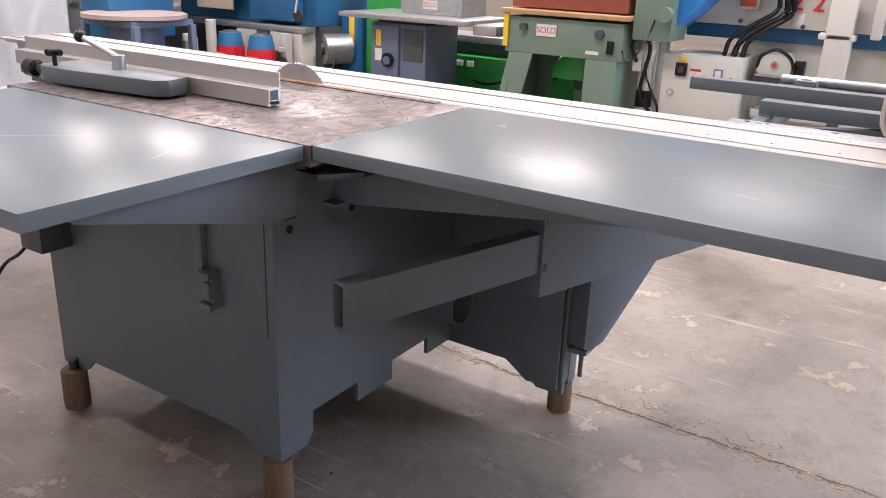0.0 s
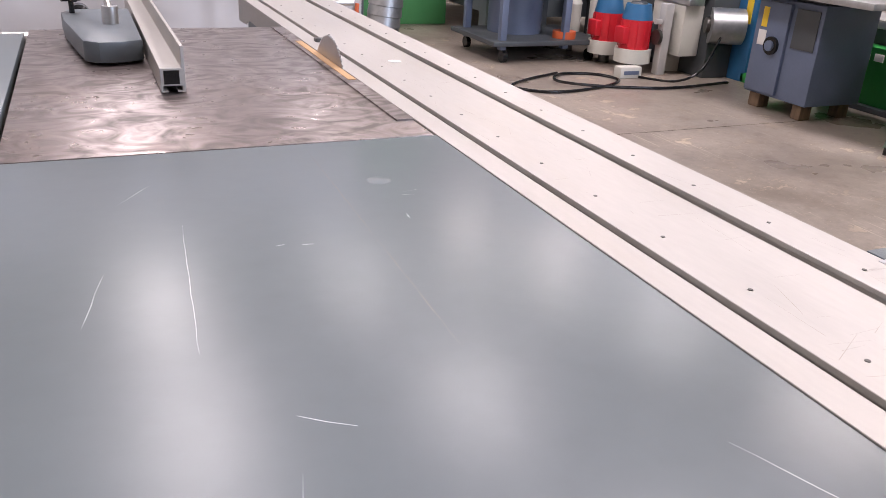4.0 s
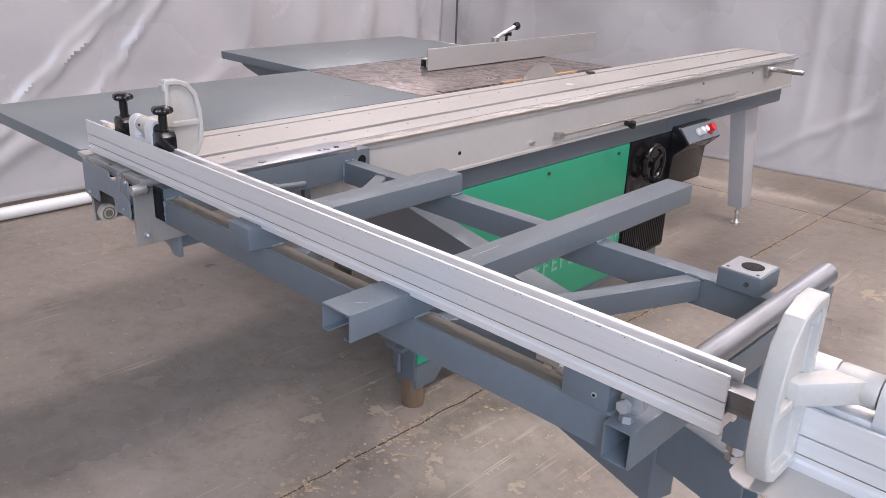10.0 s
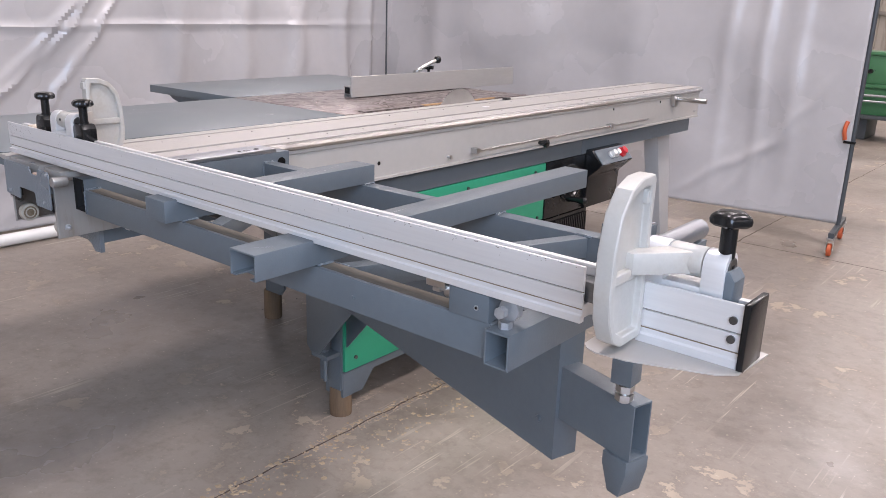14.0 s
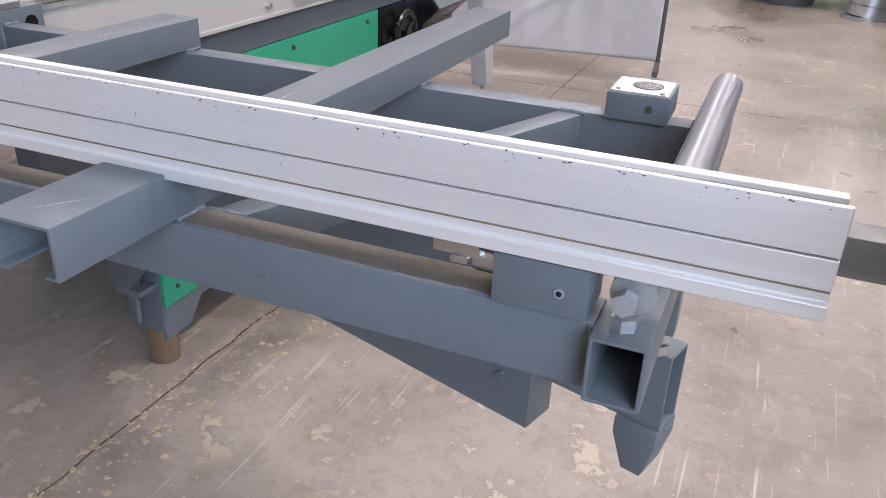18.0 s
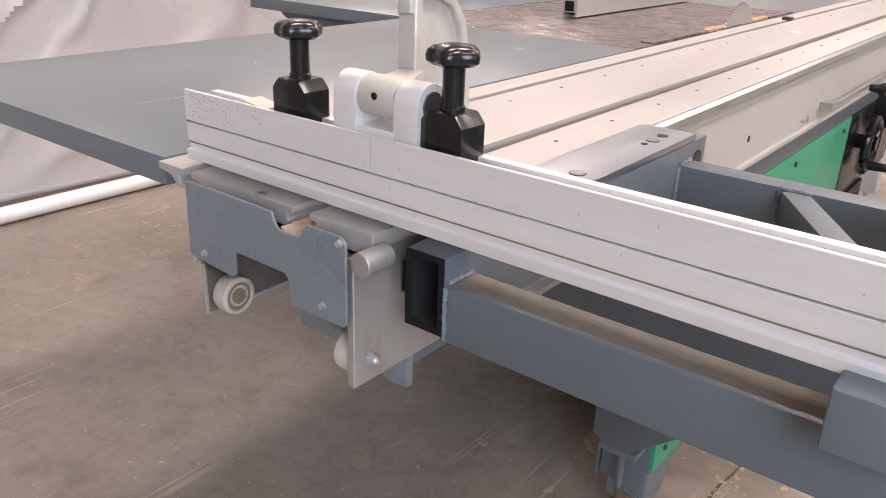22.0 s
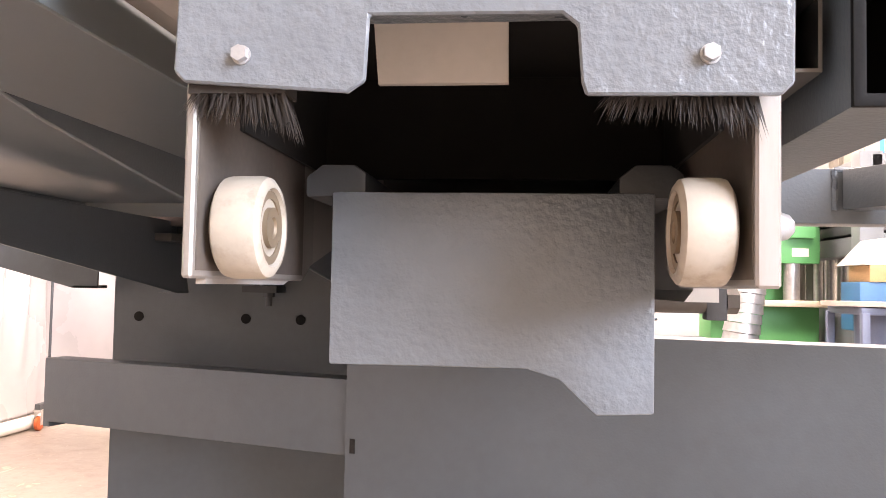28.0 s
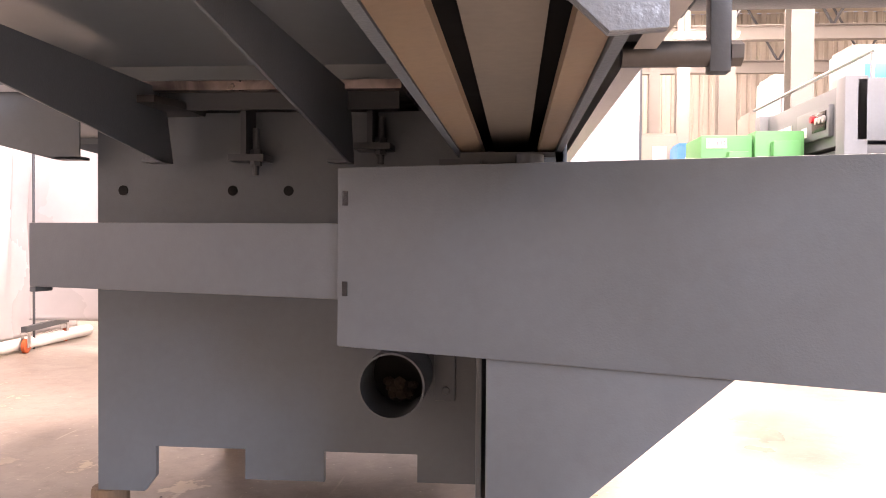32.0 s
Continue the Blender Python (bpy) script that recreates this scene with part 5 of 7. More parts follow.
    # C-channels across the frame, open below
    for x0, x1, y0, y1 in ((0.627, 0.688, -1.118, -0.605), (0.985, 1.043, -1.200, -0.298)):
        bm = mesh()
        w, zb, zt2 = 0.003, 0.8785, 0.918
        prism(bm, [(x0, zt2), (x1, zt2), (x1, zb), (x1 - 0.013, zb), (x1 - 0.013, zb + w), (x1 - w, zb + w), (x1 - w, zt2 - w), (x0 + w, zt2 - w), (x0 + w, zb + w), (x0 + 0.013, zb + w), (x0 + 0.013, zb), (x0, zb)], "y", y0, y1)
        if y0 > -1.19:
            bx(bm, x0 + 0.0005, x1 - 0.0005, y0 - 0.001, y0 + 0.003, 0.879, 0.9175)
            bx(bm, x0 + 0.003, x1 - 0.003, y1 - 0.004, y1, 0.881, 0.914)
        add("channel", bm, M["paint"], ob, bevel=0.0018)
    # weld beads where the members meet
    rnd = random.Random(8)

    def bead(p, q, r=0.0028):
        bm = mesh()
        p, q = Vector(p), Vector(q)
        k = max(4, int((q - p).length / 0.004))
        pts = [p.lerp(q, i / k) + Vector((rnd.uniform(-1, 1), rnd.uniform(-1, 1), rnd.uniform(-1, 1))) * 0.0006 for i in range(k + 1)]
        pipe(bm, pts, r, 6)
        add("weld_bead", bm, M["weld"], ob)

    for yy in (-1.088, -1.052, -0.640, -0.605):
        bead((0.3452, yy, 0.829), (0.3452, yy, 0.875))
    bead((0.3452, -1.086, 0.8765), (0.3452, -1.054, 0.8765))
    bead((0.3452, -0.638, 0.8765), (0.3452, -0.607, 0.8765))
    bead((1.367, -1.088, 0.829), (1.367, -1.088, 0.874))
    bead((1.367, -0.640, 0.829), (1.367, -0.640, 0.874))
    for xx in (0.627, 0.688, 0.985, 1.043):
        bead((xx, -1.086, 0.8775), (xx, -1.054, 0.8775), 0.0022)
        bead((xx, -0.638, 0.8775), (xx, -0.607, 0.8775), 0.0022)
    for (xa, ya), (xb, yb) in (((0.462, -0.640), (0.496, -0.640)), ((0.717, -1.052), (0.754, -1.052)), ((1.218, -0.640), (1.252, -0.640)), ((1.043, -1.052), (1.078, -1.052))):
        bead((xa, ya, 0.8745), (xb, yb, 0.8745))
        bead((xa, ya, 0.838), (xa, ya, 0.874))
    # small studs on the near beam and bright scuffs on the channels
    for x, z in ((0.95, 0.843), (1.12, 0.848)):
        bm = mesh()
        rod(bm, (x, -1.088, z), (x, -1.0905, z), 0.003, n=10)
        add("stud", bm, M["paint"], ob)
    scratches("scuff", [(0.64, -0.66, 0.66, -0.72, 0.00040), (0.66, -0.80, 0.672, -0.70, 0.00027), (0.645, -0.95, 0.655, -0.90, 0.00036), (0.998, -0.42, 1.006, -0.52, 0.00036), (1.02, -0.60, 1.03, -0.66, 0.00032),
                        (1.005, -0.85, 1.01, -0.94, 0.00040), (1.03, -1.15, 1.01, -1.18, 0.00054), (1.0, -0.31, 1.03, -0.305, 0.00054), (0.675, -0.615, 0.65, -0.612, 0.00045)], ob, M["scratch"], 0.9183, "bare pale scuff")
    # fence clamp block and pivot bearing by the end
    bm = mesh()
    bx(bm, 1.299, 1.363, -1.091, -1.050, zt, 0.9125)
    blk = add("fence_block", bm, M["paint"], ob, bevel=0.002)
    bm = mesh()
    rod(bm, (1.344, -1.0905, 0.8930), (1.344, -1.0922, 0.8930), 0.0036, n=18)
    add("socket_screw", bm, M["bolt_grey"], blk)
    bm = mesh()
    rod(bm, (1.344, -1.0920, 0.8930), (1.344, -1.0925, 0.8930), 0.0021, n=6)
    add("socket", bm, M["black"], blk)
    bm = mesh()
    lathe(bm, [(0.008, 0), (0.0145, 0.001), (0.0145, 0.010), (0.008, 0.011)], pose(1.388, -1.074, 0.900, 90, 0, 0), 24)
    rod(bm, (1.385, -1.091, 0.899), (1.385, -1.100, 0.899), 0.008, n=6)
    rod(bm, (1.385, -1.085, 0.876), (1.385, -1.085, 0.885), 0.009, n=6)
    add("pivot_bearing", bm, M["bolt_grey"], ob, "steel pivot bearing with hex nut")
    bm = mesh()
    bx(bm, 1.255, 1.288, -1.086, -1.060, 0.901, 0.9135)
    bx(bm, 1.268, 1.281, -1.088, -1.062, 0.896, 0.902)
    rod(bm, (1.281, -1.070, 0.897), (1.299, -1.070, 0.897), 0.011)
    add("fence_clamp", bm, M["steel"], ob, bevel=0.002)
    # locator block on the far beam, with a socket
    bm = mesh()
    bx(bm, 1.274, 1.343, -0.650, -0.578, zt, 0.907)
    loc = add("locator_block", bm, M["paint"], ob, bevel=0.002)
    bm = mesh()
    bx(bm, 1.277, 1.340, -0.647, -0.581, 0.9068, 0.9082)
    add("top_plate", bm, M["plate_steel"], loc, "bright machined top")
    bm = mesh()
    rod(bm, (1.313, -0.612, 0.9078), (1.313, -0.612, 0.9090), 0.0175, n=28)
    add("socket", bm, M["black"], loc)
    for hx, hy in ((1.284, -0.638), (1.333, -0.640)):
        bm = mesh()
        rod(bm, (hx, hy, 0.9078), (hx, hy, 0.9088), 0.0028, n=12)
        add("screw_hole", bm, M["dark_steel"], loc)
    bm = mesh()
    rod(bm, (1.322, -0.6495, 0.892), (1.322, -0.6515, 0.892), 0.0040, n=14)
    add("socket_screw", bm, M["dark_steel"], loc)
    # post down to the swing arm
    bm = mesh()
    hollow(bm, 1.360, 1.397, -0.735, -0.697, 0.004, "z", 0.668, 0.828)
    post = add("support_post", bm, M["paint"], ob, bevel=0.002)
    bm = mesh()
    rod(bm, (1.379, -0.716, 0.632), (1.379, -0.716, 0.668), 0.009)
    rod(bm, (1.379, -0.716, 0.636), (1.379, -0.716, 0.648), 0.0155, n=6)
    rod(bm, (1.379, -0.716, 0.652), (1.379, -0.716, 0.664), 0.0155, n=6)
    add("adjusting_screw", bm, M["steel"], post, "steel screw with two hex nuts")


crosscut_table()


# ---- crosscut fence with stops ----
def fence_profile(bm, x0, x1, y0, z0, z1):
    yb = y0 + 0.040
    prism(bm, [(y0, z1), (y0 + 0.004, z1), (y0 + 0.004, z0 + 0.022), (yb - 0.004, z0 + 0.022), (yb - 0.004, z1 - 0.010), (yb - 0.009, z1 - 0.010), (yb - 0.009, z1 - 0.006), (yb, z1 - 0.006), (yb, z0),
               (yb - 0.008, z0), (yb - 0.008, z0 + 0.005), (y0 + 0.007, z0 + 0.005), (y0 + 0.007, z0), (y0 - 0.002, z0), (y0 - 0.002, z0 + 0.009), (y0 + 0.002, z0 + 0.010), (y0 + 0.002, z0 + 0.017),
               (y0, z0 + 0.018), (y0, z0 + 0.036), (y0 + 0.0034, z0 + 0.0361), (y0 + 0.0034, z0 + 0.0374), (y0, z0 + 0.0375)], "x", x0, x1)


def crosscut_fence():
    ob = thing("crosscut_fence", "long scuffed aluminium crosscut fence lying across the sliding table", "crosscut fence", (0.8, -1.07, 0.918))
    bm = mesh()
    fence_profile(bm, 0.028, 1.492, -1.092, 0.914, 0.981)
    add("fence_rail", bm, M["alu_clean"], ob, bevel=0.0006, segments=1)
    # thin dark strips put the shade of the profile's two grooves into colour
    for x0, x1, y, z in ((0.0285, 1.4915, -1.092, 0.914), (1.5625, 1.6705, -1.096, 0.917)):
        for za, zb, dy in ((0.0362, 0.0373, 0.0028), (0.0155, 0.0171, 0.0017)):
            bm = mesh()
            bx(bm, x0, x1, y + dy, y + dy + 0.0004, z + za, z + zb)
            add("groove_shade_line", bm, M["strip"], ob, "dark line for the shade in the groove", shade=False)
    bm = mesh()
    bx(bm, 1.42, 1.62, -1.084, -1.060, 0.938, 0.962)
    add("inner_bar", bm, M["bar_steel"], ob, "flat streaked steel telescopic bar", bevel=0.001)
    bm = mesh()
    fence_profile(bm, 1.562, 1.671, -1.096, 0.917, 0.984)
    add("extension_rail", bm, M["alu_clean"], ob, bevel=0.0006, segments=1)
    bm = mesh()
    bx(bm, 1.671, 1.678, -1.100, -1.048, 0.915, 0.987)
    add("end_cap", bm, M["black"], ob, "black plastic end cap", bevel=0.002)
    for z in (0.947, 0.967):
        bm = mesh()
        rod(bm, (1.662, -1.0965, z), (1.662, -1.099, z), 0.0042, n=14)
        add("screw", bm, M["dark_steel"], ob)
    bm = mesh()
    prism(bm, [(1.533, -1.035), (1.526, -1.120), (1.527, -1.143), (1.534, -1.152), (1.547, -1.157), (1.580, -1.153), (1.660, -1.122), (1.677, -1.107), (1.682, -1.035)], "z", 0.9158, 0.9172)
    add("base_plate", bm, M["alu"], ob, "thin aluminium base plate")
    # fine dark scratches, thickest where stock meets the blade end, and long faint drag lines
    rnd = random.Random(11)
    bm = mesh()
    Y = -1.0922

    def stroke(x, z, dx, dz, w):
        n = Vector((-dz, 0, dx)).normalized() * w
        p, q = Vector((x, Y, z)), Vector((x + dx, Y, z + dz))
        mid = p.lerp(q, rnd.uniform(0.3, 0.7)) + n * rnd.uniform(-2, 2)
        vs = [bm.verts.new(v) for v in (p, mid - n, q, mid + n)]
        f = bm.faces.new(vs)
        f.normal_update()
        if f.normal.y > 0:
            f.normal_flip()

    for i in range(70):
        x = 0.034 + abs(rnd.gauss(0, 0.045))
        a = rnd.gauss(1.1, 0.5)
        length = rnd.uniform(0.0008, 0.005)
        stroke(x, rnd.uniform(0.954, 0.977), length * math.cos(a), length * math.sin(a), rnd.uniform(0.0001, 0.00035))
    for i in range(34):
        x = rnd.uniform(0.2, 1.4)
        stroke(x, rnd.uniform(0.938, 0.975), rnd.uniform(-0.003, 0.003), rnd.uniform(0.001, 0.006), rnd.uniform(0.00008, 0.00022))
    for i in range(60):
        stroke(rnd.uniform(0.9, 1.485), 0.9805 - rnd.expovariate(700), rnd.uniform(0.0008, 0.004), rnd.uniform(-0.0006, 0.0006), rnd.uniform(0.0002, 0.0006))
    z = 0.9535
    x = 0.268
    while z < 0.979:
        dx, dz = rnd.uniform(-0.0008, 0.0014), rnd.uniform(0.002, 0.004)
        stroke(x, z, dx, dz, 0.00016)
        x, z = x + dx, z + dz
    add("scuffing", bm, M["dirt"], ob, "dark scuff marks", shade=False)["kind"] = "stuff"


crosscut_fence()


def star_knob(x, y, z_base, z_top, steel=False):
    ob = thing("clamp_knob", "black star clamp knob on a steel clamp block on the fence" if steel else "black star clamp knob on a black block on the fence", "clamp knob", (x, y, z_base), "fence clamp knobs")
    bm = mesh()
    w = 0.017 if steel else 0.0205
    prism(bm, [(x - w, z_base - 0.012), (x + w, z_base - 0.012), (x + w, z_base + 0.017), (x + w * 0.65, z_base + 0.026), (x - w * 0.65, z_base + 0.026), (x - w, z_base + 0.017)], "y", y - 0.015, y + 0.015)
    add("block", bm, M["paint"] if steel else M["black"], ob, bevel=0.003)
    bm = mesh()
    lathe(bm, [(0.0094, 0), (0.0094, 0.003), (0.0083, 0.004), (0.0083, z_top - z_base - 0.033)], pose(x, y, z_base + 0.026), 20)
    add("stem", bm, M["black"], ob)
    bm = mesh()
    n = 60
    rings = []
    for k, (f, zz) in enumerate(((0.45, -0.0090), (0.80, -0.0088), (0.97, -0.0062), (1.0, -0.0024), (0.94, 0.0016), (0.76, 0.0045), (0.42, 0.006), (0.10, 0.0065))):
        ring = []
        for i in range(n):
            a = 2 * math.pi * i / n
            r = 0.0195 * f * (1 + 0.10 * math.cos(5 * a)) if f > 0.5 else 0.0195 * f
            ring.append(bm.verts.new((x + r * math.cos(a), y + r * math.sin(a), z_top + zz)))
        rings.append(ring)
    for a, b in zip(rings, rings[1:]):
        for i in range(n):
            bm.faces.new((a[i], a[(i + 1) % n], b[(i + 1) % n], b[i]))
    bm.faces.new(rings[0][::-1]), bm.faces.new(rings[-1])
    add("star_grip", bm, M["black"], ob)
    return ob


star_knob(0.163, -1.066, 0.982, 1.050)
star_knob(0.330, -1.068, 0.982, 1.050)
star_knob(1.637, -1.070, 0.984, 1.062, True)


def flip_stop(label, side, dx):
    """Cast stop: hinge block, arm and D-shaped flag. Built in its own place, hinge at the origin, flag towards +y."""
    ob = thing("flip_stop", label, "flip stop", (0, 0, 0), "flip stops on the fence")
    bm = mesh()
    for x0, x1 in ((-0.044, -0.020), (0.020, 0.044)):
        arc = [(0.017 * math.cos(a), 0.017 * math.sin(a)) for a in [i * math.pi / 10 for i in range(11)]]
        prism(bm, [*arc, (-0.017, -0.030), (0.017, -0.030)], "x", x0, x1)
    bx(bm, -0.0432, 0.0432, -0.0162, 0.0162, -0.036, -0.022)
    part("hinge_block", bm, M["alu_clean"], ob, "aluminium hinge block", bevel=0.001)
    bm = mesh()
    rod(bm, (0.044, 0, 0), (0.0455, 0, 0), 0.011, n=20)
    part("hinge_pin", bm, M["dark_steel"], ob)
    bm = mesh()
    rod(bm, (-0.0455, 0, 0), (-0.044, 0, 0), 0.011, n=20)
    part("hinge_pin", bm, M["dark_steel"], ob)
    # knuckle and arm
    bm = mesh()
    rod(bm, (-0.019, 0, 0), (0.019, 0, 0), 0.0165, n=28)
    prism(bm, [(-0.018, 0.0), (0.018, 0.0), (dx + 0.012, side * 0.062), (dx - 0.010, side * 0.062)], "z", -0.012, 0.012)
    part("arm", bm, M["cast"], ob, bevel=0.003)
    bm = mesh()
    rod(bm, (0.0, -0.0168, 0.003), (0.0, -0.0163, 0.003), 0.003, n=12)
    part("pin_hole", bm, M["black"], ob)
    return ob


def d_flag(ob, plane_m, su, sv, label="cream cast D-shaped flag"):
    """Flag with a raised rim and a recessed web; straight edge at u = 0, rounded edge at u = 0.11, in (u, v), thickness along w."""
    out = [(0.0, 0.006), (0.004, 0.0), (0.062, 0.0), (0.088, 0.010), (0.104, 0.034), (0.108, 0.06), (0.106, 0.105), (0.094, 0.142), (0.070, 0.164), (0.040, 0.173), (0.004, 0.174), (0.0, 0.168)]
    out = [(u * su, v * sv) for u, v in out]
    cx, cy = 0.052 * su, 0.086 * sv
    ins = [(cx + (u - cx) * 0.76, cy + (v - cy) * 0.87) for u, v in out]
    k = len(out)
    bm = mesh()
    lo, hi = ([bm.verts.new((u, v, w)) for u, v in out] for w in (-0.010, 0.010))
    li, hi2, lw, hw = ([bm.verts.new((u, v, w)) for u, v in ins] for w in (-0.010, 0.010, -0.002, 0.002))
    for i in range(k):
        j = (i + 1) % k
        bm.faces.new((lo[i], lo[j], hi[j], hi[i]))
        bm.faces.new((hi[i], hi[j], hi2[j], hi2[i]))
        bm.faces.new((lo[j], lo[i], li[i], li[j]))
        bm.faces.new((hi2[i], hi2[j], hw[j], hw[i]))
        bm.faces.new((li[j], li[i], lw[i], lw[j]))
    bm.faces.new(hw)
    bm.faces.new(lw[::-1])
    bx(bm, 0.006, 0.098 * su, 0.070, 0.082, -0.0088, 0.0088)
    bx(bm, -0.004, 0.012, 0.145, 0.160, -0.008, 0.008)
    bmesh.ops.transform(bm, matrix=plane_m, verts=bm.verts)
    return part("flag", bm, M["cast"], ob, label, bevel=0.0030, segments=3)


def mirror_y(m):
    return Matrix.Diagonal((1, -1, 1, 1)) @ m


# flag plane: u along y, v along z, w along x
_flag = Matrix(((0, 0, 1, 0), (1, 0, 0, 0), (0, 1, 0, 0), (0, 0, 0, 1)))
_near = flip_stop("cream cast flip stop folded back behind the crosscut fence", 1, -0.027)
d_flag(_near, Matrix.Translation((-0.027, 0.052, -0.088)) @ _flag, 0.74, 0.965)
_near.matrix_world = pose(0.268, -1.070, 1.008)
_far = flip_stop("cream cast flip stop hanging in front of the crosscut fence", -1, -0.045)
d_flag(_far, Matrix.Translation((-0.043, -0.026, -0.087)) @ mirror_y(_flag), 0.72, 1.01)
_far.matrix_world = pose(1.600, -1.070, 1.010)


# ---- swing arm under the crosscut table ----
def swing_arm():
    ob = thing("swing_arm", "grey-blue telescopic swing arm carrying the crosscut table", "swing arm", (0.5, -0.45, 0.46))
    ang = -16.6
    m = pose(-0.062, -0.290, 0, 0, 0, ang)
    L = 1.345
    bm = mesh()
    prism(bm, [(0, 0.460), (L, 0.438), (L, 0.706), (0, 0.706)], "y", 0.0, 0.060, m)
    add("outer_box", bm, M["paint"], ob, bevel=0.002)
    bm = mesh()
    hollow(bm, 0.008, 0.052, 0.524, 0.630, 0.004, "x", -0.586, L + 0.178, m)
    add("inner_tube", bm, M["paint"], ob, bevel=0.003)
    for x, z in ((0.012, 0.664), (0.012, 0.540)):
        bm = mesh()
        bx(bm, x - 0.004, x + 0.004, -0.001, 0.0005, z - 0.010, z + 0.010, m)
        add("slot", bm, M["black"], ob, bevel=0.0)
    for x in (L - 0.045,):
        bm = mesh()
        rod(bm, m @ Vector((x, 0, 0.506)), m @ Vector((x, -0.006, 0.506)), 0.007, n=10)
        add("bolt", bm, M["paint"], ob)
    # end bracket
    bm = mesh()
    prism(bm, [(L + 0.122, 0.524), (L + 0.178, 0.524), (L + 0.178, 0.50), (L + 0.166, 0.452), (L + 0.140, 0.452), (L + 0.122, 0.50)], "y", 0.003, 0.057, m)
    add("end_bracket", bm, M["paint"], ob, bevel=0.002)
    # stop plate and lug by the free inner end
    bm = mesh()
    bx(bm, -0.588, -0.574, 0.010, 0.045, 0.515, 0.524, m)
    add("collar", bm, M["paint"], ob, bevel=0.0015)
    # pivot bracket: deep folded gusset below the box
    bm = mesh()
    g = [(0.215, 0.458), (0.215, 0.245), (0.245, 0.232), (0.300, 0.245), (0.520, 0.454)]
    prism(bm, g, "y", 0.006, 0.010, m)
    prism(bm, g, "y", 0.100, 0.104, m)
    bx(bm, 0.215, 0.219, 0.010, 0.100, 0.245, 0.456, m)
    add("gusset", bm, M["paint"], ob, bevel=0.0015)
    bm = mesh()
    rod(bm, (0.20, -0.32, 0.24), (0.20, -0.32, 0.72), 0.018)
    add("pivot_pin", bm, M["dark_paint"], ob)


swing_arm()

# ---- loose pieces by the fence ----
bm = mesh()
prism(bm, [(0.082, 0.955), (0.124, 0.955), (0.126, 0.976), (0.098, 0.980), (0.082, 0.972)], "y", -1.078, -1.056)
tagged(part("timber_wedge", bm, M["board"], bevel=0.0015), "small pale timber wedge stuck in the fence trough", "timber wedge")
rnd = random.Random(17)
bm = mesh()
for i in range(220):
    x, y = rnd.uniform(0.188, 0.213), SY0 + abs(rnd.gauss(0, 0.02))
    r = rnd.uniform(0.0008, 0.0022)
    z = HD - 0.0138
    a = rnd.uniform(0, 6)
    bm.faces.new([bm.verts.new((x + r * math.cos(a + k * 2.1), y + r * math.sin(a + k * 2.1), z + rnd.uniform(0, 0.0022))) for k in range(3)])
tagged(part("sawdust", bm, M["ply"], shade=False), "brown sawdust packed in the groove end", "sawdust", kind="stuff")


